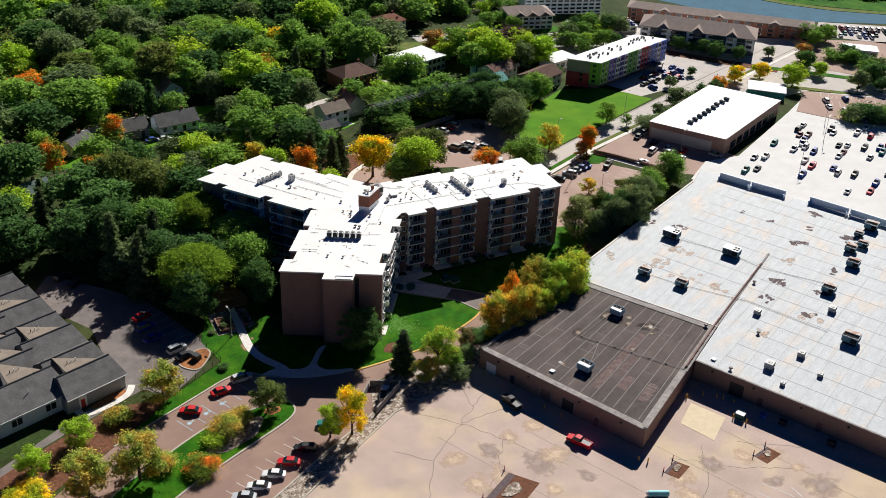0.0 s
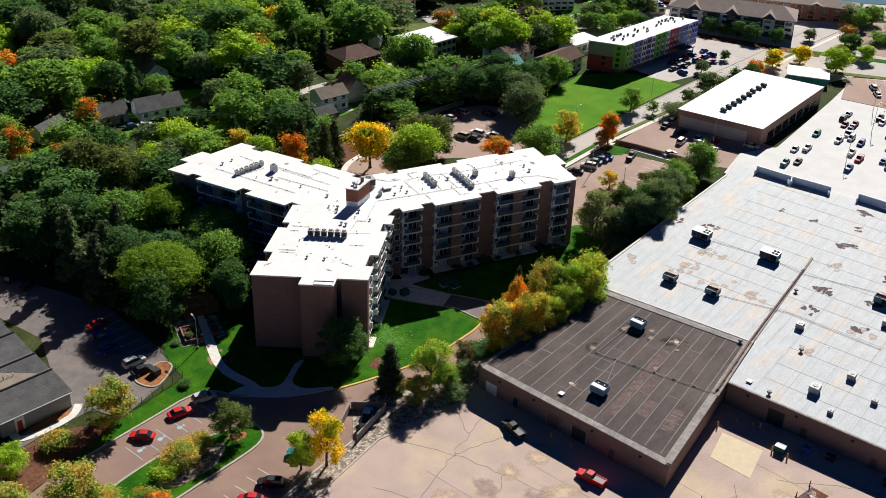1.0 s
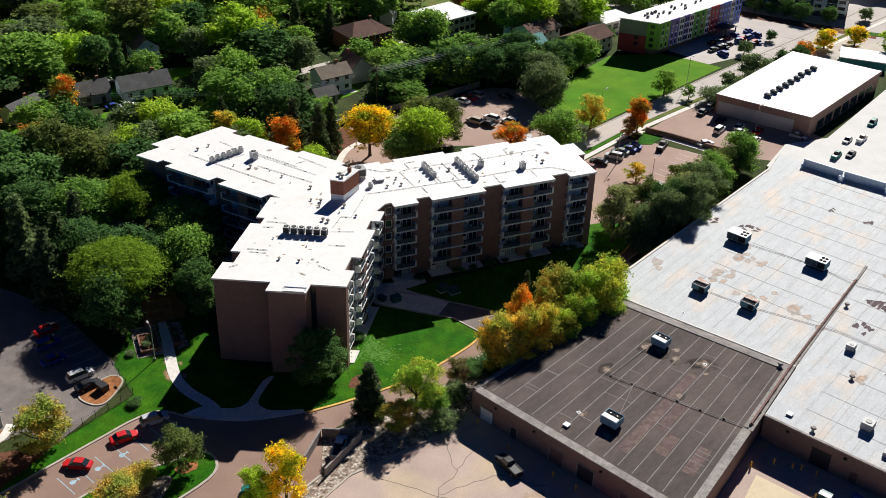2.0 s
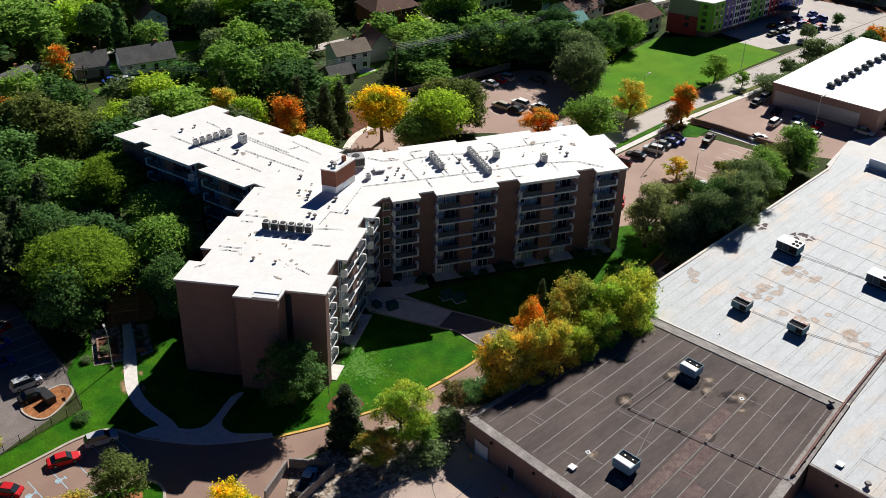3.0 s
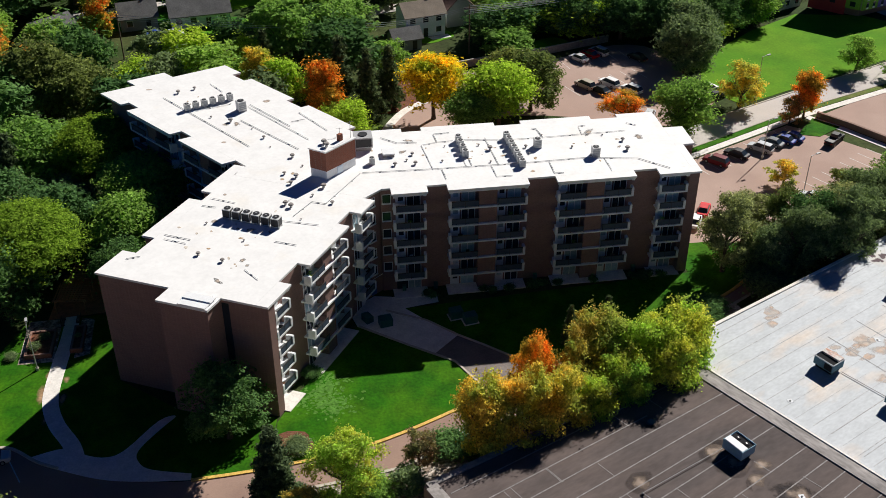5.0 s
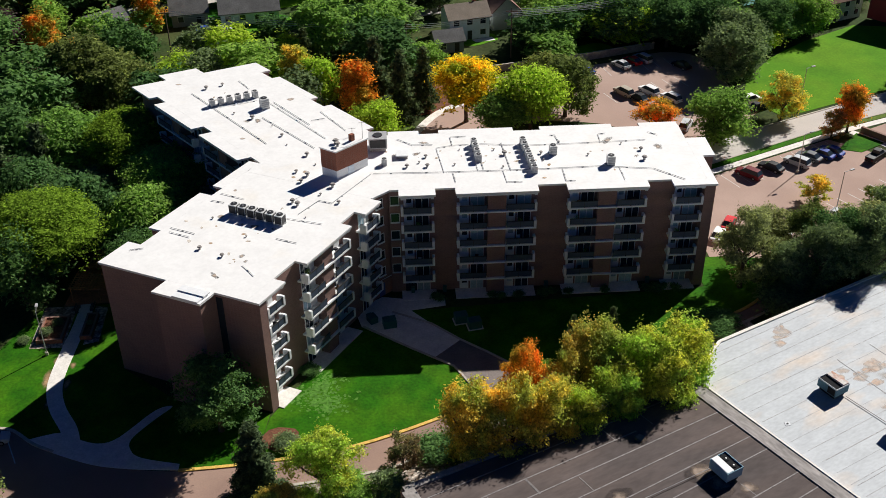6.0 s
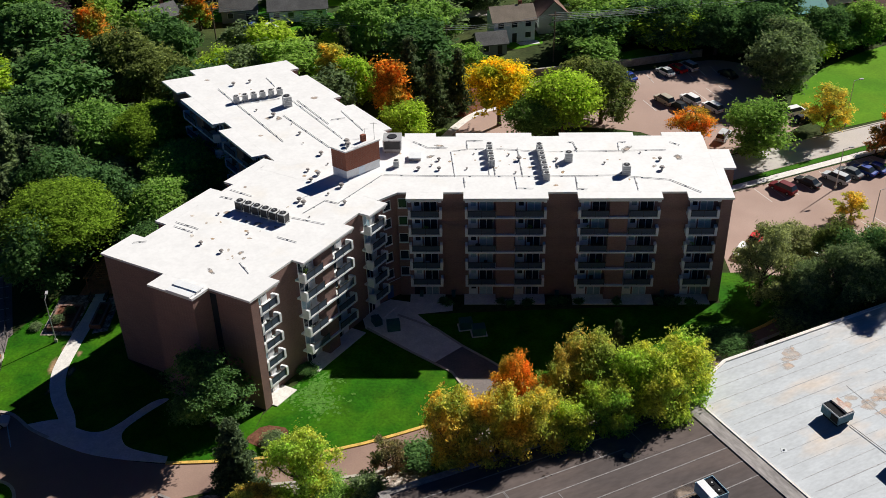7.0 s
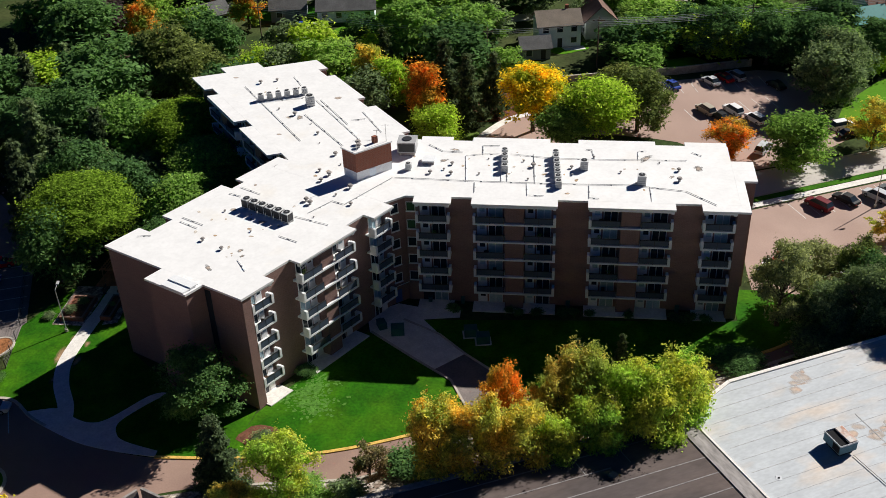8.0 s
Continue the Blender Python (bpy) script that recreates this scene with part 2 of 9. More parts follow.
M_SIDING_GREY = material("grey_siding", (0.30, 0.32, 0.34), 0.8, 0.06, 0.3, 5.0, 0.03)
M_REDBRICK = brickwork("red_brick", (0.30, 0.11, 0.07), (0.23, 0.09, 0.06), (0.3, 0.24, 0.2))
M_WATER = material("lake_water", (0.05, 0.14, 0.21), 0.88, 0.1, 0.05, 0.6, 0.1)
M_TEAL = material("teal_paint", (0.03, 0.30, 0.28), 0.6, 0.08, 0.5, 5.0, 0.0)
M_REDDOOR = material("red_paint", (0.45, 0.02, 0.03), 0.5, 0.08, 0.5, 5.0, 0.0)
M_BLUEBIN = material("blue_plastic", (0.03, 0.12, 0.42), 0.5, 0.08, 0.5, 5.0, 0.0)
M_GREENBIN = material("green_painted_steel", (0.02, 0.11, 0.10), 0.5, 0.1, 0.5, 5.0, 0.0)
M_TYRE = material("tyre_rubber", (0.02, 0.02, 0.02), 0.9, 0.1, 0.8, 8.0, 0.0)
M_LAMP = glazing("lamp_lens", (0.7, 0.7, 0.68), 0.2)
M_TAIL = glazing("tail_lens", (0.35, 0.01, 0.01), 0.2)
LEAF = {
    "green": leafy("green_leaves", (0.115, 0.20, 0.05), (0.155, 0.245, 0.052)),
    "deep": leafy("deep_green_leaves", (0.048, 0.098, 0.038), (0.074, 0.138, 0.046)),
    "lime": leafy("yellow_green_leaves", (0.205, 0.30, 0.038), (0.245, 0.31, 0.04), clear=0.58),
    "olive": leafy("olive_leaves", (0.12, 0.14, 0.045), (0.095, 0.125, 0.042)),
    "silver": leafy("grey_green_leaves", (0.12, 0.16, 0.08), (0.10, 0.138, 0.068)),
    "gold": leafy("golden_leaves", (0.52, 0.36, 0.02), (0.48, 0.37, 0.024), (0.25, 0.29, 0.03)),
    "locust": leafy("soft_green_leaves", (0.125, 0.20, 0.024), (0.14, 0.205, 0.025), clear=0.42),
    "turning": leafy("turning_leaves", (0.43, 0.34, 0.065), (0.47, 0.33, 0.06), (0.27, 0.30, 0.06), clear=0.46),
    "mixed": leafy("early_autumn_leaves", (0.20, 0.255, 0.06), (0.225, 0.26, 0.06), (0.35, 0.25, 0.06), clear=0.46),
    "fading": leafy("fading_green_leaves", (0.20, 0.32, 0.055), (0.235, 0.335, 0.055), (0.34, 0.34, 0.055), clear=0.46),
    "withered": leafy("withered_leaves", (0.16, 0.115, 0.075), (0.18, 0.12, 0.075), (0.12, 0.13, 0.06)),
    "sage": leafy("pale_sage_leaves", (0.17, 0.195, 0.095), (0.185, 0.195, 0.095)),
    "orange": leafy("orange_leaves", (0.50, 0.19, 0.028), (0.46, 0.20, 0.03), (0.28, 0.20, 0.035)),
    "russet": leafy("russet_leaves", (0.34, 0.15, 0.06), (0.34, 0.18, 0.06), (0.19, 0.14, 0.05)),
    "maple": leafy("half_turned_leaves", (0.11, 0.18, 0.032), (0.15, 0.19, 0.034), (0.44, 0.18, 0.032)),
    "plum": leafy("dark_plum_leaves", (0.06, 0.042, 0.05), (0.075, 0.052, 0.058)),
    "fir": leafy("needles", (0.062, 0.09, 0.046), (0.078, 0.104, 0.05), clear=0.25),
}

# ---- building blocks ----
def mesh(name, bm, mat):
    bmesh.ops.recalc_face_normals(bm, faces=bm.faces)
    me = bpy.data.meshes.new(name)
    bm.to_mesh(me)
    bm.free()
    for m in mat if isinstance(mat, (list, tuple)) else [mat]:
        me.materials.append(m)
    return me


def thing(name, label, category, at=(0, 0, 0), group=""):
    ob = new(name)
    ob.empty_display_size = 0.3
    ob.matrix_basis = Matrix.Translation(at)
    return tagged(ob, label, category, group)


def part(name, bm, mat, parent, label=""):
    """A mesh of its own under a thing or a part; the points are given in the world."""
    ob = new(name, mesh(name, bm, mat) if not isinstance(bm, bpy.types.Mesh) else bm)
    ob.parent = parent
    m, up = parent.matrix_basis.copy(), parent.parent
    if up:
        m = up.matrix_basis @ parent.matrix_parent_inverse @ m
    ob.matrix_parent_inverse = m.inverted()
    return tagged(ob, label)


def structure(name, bm, mat, label="", category=""):
    return tagged(new(name, mesh(name, bm, mat)), label, category, "", "structure")


def single(name, bm, mat, label, category, group="", kind=""):
    return tagged(new(name, mesh(name, bm, mat)), label, category, group, kind)


class Frame:
    """A plan frame: an origin, and the directions of u and v in degrees."""

    def __init__(self, x, y, a, b=None):
        b = a + 90 if b is None else b
        self.o, self.u, self.v = Vector((x, y)), Vector((math.cos(radians(a)), math.sin(radians(a)))), Vector((math.cos(radians(b)), math.sin(radians(b))))

    def __call__(self, u, v, z=0.0):
        p = self.o + self.u * u + self.v * v
        return Vector((p.x, p.y, z))


WORLD = Frame(0, 0, 0)
HEX = ((0, 1, 2, 3), (4, 5, 6, 7), (0, 1, 5, 4), (1, 2, 6, 5), (2, 3, 7, 6), (3, 0, 4, 7))


def box(bm, u0, u1, v0, v1, z0, z1, F=WORLD, slot=0):
    vs = [bm.verts.new(F(u, v, z)) for z in (z0, z1) for u, v in ((u0, v0), (u1, v0), (u1, v1), (u0, v1))]
    for f in HEX:
        bm.faces.new([vs[i] for i in f]).material_index = slot
    return vs


def boxes(*rows, F=WORLD):
    bm = bmesh.new()
    for r in rows:
        box(bm, *r, F=F)
    return bm


def prism(bm, pts, z0, z1, slot=0):
    """An upright prism over a plan outline."""
    lo, hi = [bm.verts.new((p[0], p[1], z0)) for p in pts], [bm.verts.new((p[0], p[1], z1)) for p in pts]
    n = len(pts)
    for f in [lo[::-1], hi] + [[lo[i], lo[(i + 1) % n], hi[(i + 1) % n], hi[i]] for i in range(n)]:
        bm.faces.new(f).material_index = slot


def slab(pts, z0, z1):
    bm = bmesh.new()
    prism(bm, pts, z0, z1)
    return bm


def curve(pts, steps=6, closed=False):
    """A smooth line through points of the plan."""
    out, n = [], len(pts)
    for i in range(n if closed else n - 1):
        a, b, c, d = (Vector(pts[k % n] if closed else pts[min(max(k, 0), n - 1)]) for k in (i - 1, i, i + 1, i + 2))
        for s in range(steps):
            t = s / steps
            out.append(0.5 * ((2 * b) + (c - a) * t + (2 * a - 5 * b + 4 * c - d) * t * t + (3 * b - a - 3 * c + d) * t ** 3))
    return out if closed else out + [Vector(pts[-1])]


def ribbon(pts, width, z0, z1, closed=False, bm=None):
    """A strip of rectangular section along a line of the plan."""
    bm = bm or bmesh.new()
    pts = [Vector(p[:2]) for p in pts]
    n, rings = len(pts), []
    for i, p in enumerate(pts):
        a, b = pts[(i - 1) % n] if closed or i else p, pts[(i + 1) % n] if closed or i < n - 1 else p
        d = (b - a).normalized()
        q = Vector((-d.y, d.x)) * width / 2
        rings.append([bm.verts.new((*(p + s * q), z)) for s, z in ((-1, z0), (1, z0), (1, z1), (-1, z1))])
    for i in range(n if closed else n - 1):
        a, b = rings[i], rings[(i + 1) % n]
        for k in range(4):
            bm.faces.new((a[k], a[(k + 1) % 4], b[(k + 1) % 4], b[k]))
    if not closed:
        bm.faces.new(rings[0][::-1])
        bm.faces.new(rings[-1])
    return bm


def tube(bm, a, b, r0, r1=None, sides=8, slot=0):
    """A round bar from a to b."""
    a, b, r1 = Vector(a), Vector(b), r0 if r1 is None else r1
    q = (b - a).to_track_quat("Z", "Y")
    rings = [[bm.verts.new(p + q @ Vector((r * math.cos(k * math.tau / sides), r * math.sin(k * math.tau / sides), 0))) for k in range(sides)] for p, r in ((a, r0), (b, r1))]
    for k in range(sides):
        bm.faces.new((rings[0][k], rings[0][(k + 1) % sides], rings[1][(k + 1) % sides], rings[1][k])).material_index = slot
    for r in (rings[0][::-1], rings[1]):
        bm.faces.new(r).material_index = slot
    return bm


def cable(bm, pts, r, sides=4):
    """One round cable through points."""
    rings, n = [], len(pts)
    for i, p in enumerate(pts):
        d = (pts[min(i + 1, n - 1)] - pts[max(i - 1, 0)]).to_track_quat("Z", "Y")
        rings.append([bm.verts.new(p + d @ Vector((r * math.cos(k * math.tau / sides), r * math.sin(k * math.tau / sides), 0))) for k in range(sides)])
    for a, b in zip(rings, rings[1:]):
        for k in range(sides):
            bm.faces.new((a[k], a[(k + 1) % sides], b[(k + 1) % sides], b[k]))
    return bm


def wobbly(cx, cy, r, n=14, rough=0.3, stretch=1.0, turn=0.0, seed=0):
    """An uneven round outline in the plan."""
    rr = random.Random(seed)
    ph = [rr.uniform(0, 6.3) for _ in range(3)]
    out = []
    for k in range(n):
        a = k * math.tau / n
        q = r * (1 + rough * (0.5 * math.sin(2 * a + ph[0]) + 0.3 * math.sin(3 * a + ph[1]) + 0.3 * math.sin(5 * a + ph[2])))
        x, y = q * math.cos(a) * stretch, q * math.sin(a)
        out.append((cx + x * math.cos(turn) - y * math.sin(turn), cy + x * math.sin(turn) + y * math.cos(turn)))
    return out


# ---- ground, roads, lawns ----
g = bmesh.new()
bmesh.ops.create_grid(g, x_segments=40, y_segments=40, size=2600)
structure("ground", g, M_SOIL, "dark woodland soil and rough grass", "ground")

NORTH_KERB = [(-80, -37), (-70, -32), (-59.3, -26.8), (-54, -24.3), (-49.5, -23.6), (-45.5, -26.6), (-42.8, -28.1), (-37.8, -30.4), (-28.3, -32.4), (-18.2, -31.8), (-6.6, -29.9), (5.1, -25.2), (10.5, -21.8), (16.8, -18.2), (22.1, -17.2), (36.8, -11.6), (48, -6.7), (54, -2)]
SOUTH_EDGE = [(57, -4), (48.6, -8.9), (40.2, -13.4), (22, -21.2), (12, -25.5), (4.2, -29.4), (-0.4, -33.1), (-5.6, -34.6), (-18.7, -36.4), (-26, -38.5)]
structure("road", slab([*curve(NORTH_KERB, 4), *curve(SOUTH_EDGE, 4), (-29, -47.6), (-40.4, -54), (-53.8, -62.2), (-75, -75), (-105, -92), (-118, -66)], -0.3, 0.03), M_DRIVE, "worn reddish asphalt drive and car park", "driveway")
structure("kerb", ribbon(curve([(-27.2, -32.4), *NORTH_KERB[9:]], 5), 0.45, 0.0, 0.16), M_KERB_Y, "kerb with flaking yellow paint", "kerb")
structure("kerb", ribbon(curve(NORTH_KERB[:7], 5), 0.4, 0.0, 0.16), M_KERB, "pale concrete kerb", "kerb")
structure("kerb", ribbon(curve(SOUTH_EDGE[:9], 5), 0.4, 0.0, 0.15), M_KERB, "pale concrete kerb", "kerb")
structure("pavement", slab([(-5.5, -6.3), (-6.5, -2.5), (-2.5, 0.5), (0.6, -0.2), (6.5, -0.5), (6.5, -2.2), (1.5, -3.0), (4.2, -6.3), (8.0, -10.2), (4.4, -13.6), (1.0, -11.4)], -0.2, 0.06), M_WALK, "concrete forecourt in front of the entrance", "pavement")
structure("road", slab([(8.0, -10.2), (11.3, -13.0), (17.5, -18.3), (10.0, -22.2), (6.7, -15.6), (4.4, -13.6)], -0.2, 0.045), M_ASPHALT, "dark asphalt entrance drive", "driveway")
structure("kerb", ribbon([(-1.2, -3.2), (4.2, -6.3), (8.0, -10.2), (11.3, -13.0), (16.5, -17.8)], 0.3, 0.0, 0.16), M_KERB, "pale concrete kerb", "kerb")
structure("kerb", ribbon([(-5.3, -6.3), (1.0, -11.4), (6.7, -15.7), (9.6, -21.6)], 0.3, 0.0, 0.16), M_KERB, "pale concrete kerb", "kerb")
structure("lawn_1", slab([(-17, -24), (-18.3, -31.6), (-6.6, -29.7), (5.1, -25.0), (9.5, -22), (6.5, -15.8), (1.0, -11.6), (-5.5, -6.4), (-7, -7)], -0.2, 0.05), M_LAWN, "mown bright green lawn in the court", "lawn")
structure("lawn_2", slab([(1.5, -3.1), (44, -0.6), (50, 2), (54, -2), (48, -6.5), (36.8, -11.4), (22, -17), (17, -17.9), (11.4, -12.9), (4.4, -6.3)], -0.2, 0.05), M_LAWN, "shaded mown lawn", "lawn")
structure("lawn_3", slab([(-78, -35.5), (-66, -25.6), (-53.0, -17.8), (-55, -8.4), (-51, 1.5), (-38, 2), (-37, -13), (-29, -20), (-17, -23.2), (-18.3, -31.6), (-28.3, -32.2), (-37.8, -30.2), (-42.8, -27.9), (-49.5, -23.4), (-54, -24.1), (-59.3, -26.6), (-70, -31.8)], -0.2, 0.05), M_LAWN, "mown green lawn beside the footpath", "lawn")
structure("lawn_4", slab([(44.5, -0.5), (44.5, 7), (50, 7), (55, 6), (56, 1), (50, 2)], -0.2, 0.05), M_LAWN, "lawn strip at the end of the building", "lawn")
M_CREAM = material("cream_yard_stain", (0.68, 0.52, 0.38), 0.9, 0.16, 0.35, 3.0, 0.0, soft=True)
M_SCUFF = material("grey_yard_scuff", (0.45, 0.35, 0.31), 0.9, 0.16, 0.35, 3.0, 0.0, soft=True)
M_BRICKFLOOR = material("red_brown_paving", (0.46, 0.20, 0.11), 0.9, 0.2, 0.4, 5.0, 0.1)
M_BARE = material("bare_earth", (0.42, 0.27, 0.15), 0.95, 0.2, 0.4, 4.0, 0.1, soft=True)
for k, (x, y, r, q) in enumerate(((-46.6, -14.4, 1.1, 2.6), (-46.3, -11.0, 0.9, 2.0), (-43.9, -15.6, 0.8, 2.4), (-44.0, -11.8, 0.6, 2.0), (-45.6, -19.2, 0.9, 1.8))):
    structure("ground_patch", slab(wobbly(x, y, r, 22, 0.3, q, 1.6, 3 + k), -0.1, 0.06 + 0.001 * k), M_BARE, "bare worn earth along the footpath", "ground")
WALK = [(-44.9, 8), (-44.9, -2), (-45.3, -8), (-45.5, -15.2), (-44.2, -20), (-41.6, -24.6), (-40.4, -28.5)]
structure("pavement", ribbon(curve(WALK, 6), 2.0, -0.1, 0.09), M_WALK, "curving pale concrete footpath", "footpath")
structure("pavement", slab([*curve([(-46.5, -25.8), (-42.4, -24.8), (-39.7, -26.4), (-37.3, -27.1), (-35.2, -26.1), (-31.6, -21.6), (-29.5, -21.0), (-31.5, -23.4), (-33.7, -26.6), (-33.4, -28.6), (-31.8, -30.0), (-27.2, -31.3)], 4), *curve([(-27.2, -32.3), (-33, -31.7), (-37.8, -30.6), (-42.8, -28.3)], 4)], -0.1, 0.085), M_WALK, "concrete apron beside the drive", "footpath")
structure("ground_patch", slab(wobbly(-15.4, -28.0, 2.0, 16, 0.25, 1.4, 0.2, 5), -0.1, 0.07), M_MULCH, "reddish wood mulch bed", "mulch bed")
clover, pick = bmesh.new(), random.Random(19)
for k in range(420):
    x, y = pick.choice(((-9.8, -17.6), (-11.0, -19.2), (-12.6, -20.6), (-9.4, -22.0), (-10.2, -22.2)))
    prism(clover, wobbly(x + pick.gauss(0, 1.2), y + pick.gauss(0, 1.0), pick.uniform(0.05, 0.26), 7, 0.5, 1.3, k, 900 + k), 0.0, 0.054 + 0.00004 * k)
structure("ground_patch", clover, M_WEED, "pale clover scattered over the lawn", "weed patch")

# planting island between the two car parks
ISLE = [(-84, -52), (-72, -44), (-60, -37.8), (-50.2, -36.4), (-45.6, -35.6), (-43.4, -38.4), (-45.4, -42.3), (-55.8, -47.5), (-67.5, -53.2), (-84, -62)]
structure("lawn_5", slab(curve(ISLE, 4, True), -0.2, 0.12), M_LAWN, "planted grass island between the car parks", "lawn")
structure("kerb", ribbon(curve(ISLE, 5, True), 0.4, 0.0, 0.18, True), M_KERB, "pale concrete kerb of the island", "kerb")
structure("ground_patch", slab(wobbly(-57, -43.4, 3.0, 16, 0.2, 2.2, 0.45, 8), -0.1, 0.15), M_GRAVEL, "gravel bed with low bushes", "gravel bed")
structure("ground_patch", slab(wobbly(-48.0, -38.6, 1.4, 12, 0.3, 1.2, 0.4, 9), -0.1, 0.155), M_MULCH_OR, "bark mulch round a tree", "mulch bed")
structure("ground_patch", slab([(-26, -38.8), (-18, -36.6), (-5.6, -34.8), (-0.6, -33.3), (4.2, -29.6), (22, -21.4), (40, -13.6), (48.6, -9.1), (50, -13), (37, -24), (-1, -41), (-5, -44.8), (-24.7, -49.1), (-47.5, -63.4), (-78, -83), (-78, -76.5), (-53.8, -62.2), (-40.4, -54), (-29, -47.6)], -0.2, 0.04), M_GRAVEL, "gravel and bark strip under the trees", "gravel bed")
structure("kerb", ribbon([(-29, -47.6), (-40.4, -54), (-53.8, -62.2), (-75, -75)], 0.4, 0, 0.16), M_KERB, "pale concrete kerb", "kerb")
# service yard
structure("road", slab([(-1, -41), (-5, -44.8), (-24.7, -49.1), (-47.5, -63.4), (-78, -83), (-120, -120), (-60, -230), (120, -230), (150, -130), (70, -110), (42, -64), (30, -60)], -0.2, 0.035), M_YARD, "stained and cracked concrete service yard", "yard")
structure("kerb", ribbon([(-5, -44.8), (-24.7, -49.1), (-47.5, -63.4), (-78, -83)], 0.35, 0, 0.15), M_KERB, "low concrete edge of the yard", "kerb")
structure("road", slab([(28.6, -76.3), (34.9, -71.6), (38.6, -78.6), (31.6, -83.6)], -0.2, 0.07), M_SLAB, "new pale concrete slab in the yard", "concrete slab")
# dark car park by the townhouses
structure("road", slab([(-82, 34), (-70, 22), (-62, 12), (-53.8, -10), (-57.5, -18.5), (-66, -25.6), (-70.7, -21), (-78, -24), (-95, -33), (-112, -46), (-112, -42), (-78, -20), (-75.5, -16), (-76.5, 6), (-88, 24)], -0.2, 0.03), M_ASPHALT, "grey asphalt car park", "car park")
structure("ground_patch", slab(curve([(-61.4, -14.4), (-56, -11.2), (-54.2, -13.5), (-57.6, -18.2), (-60.2, -17.6)], 4, True), -0.1, 0.13), M_MULCH_OR, "orange mulch island", "mulch bed")
structure("kerb", ribbon(curve([(-61.4, -14.4), (-56, -11.2), (-54.2, -13.5), (-57.6, -18.2), (-60.2, -17.6)], 5, True), 0.3, 0, 0.18, True), M_KERB, "pale kerb round the island", "kerb")
structure("ground_patch", slab([(-112, -44), (-95, -33.5), (-78, -24.5), (-66.5, -26), (-72, -31), (-80, -37), (-118, -62)], -0.1, 0.06), M_MULCH, "mulched strip with bushes along the fence", "mulch bed")
# car parks behind
LOT_A = [(14, 72), (30, 76), (46.2, 79.6), (58, 84), (66, 80), (68, 64), (72, 58), (66, 51), (56, 44), (48, 42), (44, 46), (40, 52), (24, 54), (14, 46), (6, 46), (6, 56), (12, 64)]
structure("road", slab(curve(LOT_A, 3, True), -0.2, 0.03), M_LOT, "sunlit asphalt car park behind the building", "car park")
structure("ground_patch", slab(wobbly(8, 66, 7.5, 16, 0.25, 1.1, 0.6, 21), -0.1, 0.06), M_MULCH, "reddish mulch bed with rocks", "mulch bed")
structure("pavement", ribbon(curve([(2, 46), (4, 50), (6.4, 55), (10, 60), (16, 64)], 5), 1.6, -0.1, 0.08), M_WALK, "pale curving footpath behind the building", "footpath")
structure("lawn_6", slab(wobbly(2, 50.5, 3.2, 14, 0.2, 1.3, 1.0, 22), -0.1, 0.055), M_LAWN_DRY, "dry yellowing grass patch", "lawn")
LOT_B = [(47.5, 3), (47.2, 12), (47.5, 28), (63.4, 35.4), (79, 42.6), (84, 38.4), (97.5, 21.4), (84, 10), (70, 6), (58, 2)]
structure("road", slab(LOT_B, -0.2, 0.032), M_LOT, "asphalt car park with white bay lines", "car park")
structure("road", slab([(87, 45.5), (111, 57.4), (124, 40), (128, 25), (112, 16), (100.6, 23.8)], -0.2, 0.034), M_LOT, "asphalt car park beside the shop building", "car park")
STREET_S = [(20, 22), (47, 31.5), (62.4, 38.6), (81.6, 47.6), (117, 61.0), (149, 73), (190, 89), (240, 108)]
STREET_N = [(240, 118), (190, 97.5), (149, 81.5), (134, 75.8), (116.4, 68.6), (88.4, 57.0), (67, 47.6), (47, 39.5), (20, 30)]
structure("road", slab(STREET_S[1:] + STREET_N[:-1], -0.2, 0.04), M_ROAD, "pale grey asphalt street", "street")
structure("pavement", ribbon([(x + 0.9, y - 2.1) for x, y in STREET_S[1:]], 1.4, -0.1, 0.1), M_WALK, "concrete pavement along the street", "pavement")
structure("lawn_7", ribbon([(x + 0.3, y - 0.75) for x, y in STREET_S[1:4]], 1.2, -0.1, 0.09), M_LAWN, "grass verge along the street", "lawn")
structure("lawn_8", ribbon([(x + 0.3, y - 0.75) for x, y in STREET_S[3:7]], 1.2, -0.1, 0.09), M_LAWN_DRY, "dry grass verge along the street", "lawn")
structure("kerb", ribbon(STREET_S[1:], 0.3, 0, 0.14), M_KERB, "pale street kerb", "kerb")
structure("kerb", ribbon(STREET_N[:-1], 0.3, 0, 0.14), M_KERB, "pale street kerb", "kerb")
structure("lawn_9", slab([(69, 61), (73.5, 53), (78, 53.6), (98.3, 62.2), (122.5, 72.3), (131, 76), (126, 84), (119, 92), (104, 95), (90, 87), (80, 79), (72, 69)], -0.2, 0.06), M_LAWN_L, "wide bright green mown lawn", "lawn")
structure("lawn_10", slab([(79.5, 38.8), (85, 44.6), (88.6, 40.4), (83.2, 37.4)], -0.2, 0.1), M_LAWN, "small green lawn corner", "lawn")
structure("pavement", ribbon([(84.2, 45.2), (88.4, 40.0), (98.6, 23.5)], 1.6, -0.1, 0.08), M_WALK, "pale concrete path beside the wall", "pavement")
structure("road", slab([(119, 84), (126, 79), (150, 83), (166, 90), (160, 106), (140, 108), (152, 97)], -0.2, 0.036), M_PALELOT, "pale car park beside the coloured flats", "car park")
structure("road", slab([(103, 17), (115, 25.5), (128, 25), (168, 47), (190, 60), (215, 44), (205, -10), (170, -90), (128, -36)], -0.2, 0.5), M_DECK, "bright concrete parking deck", "parking deck")
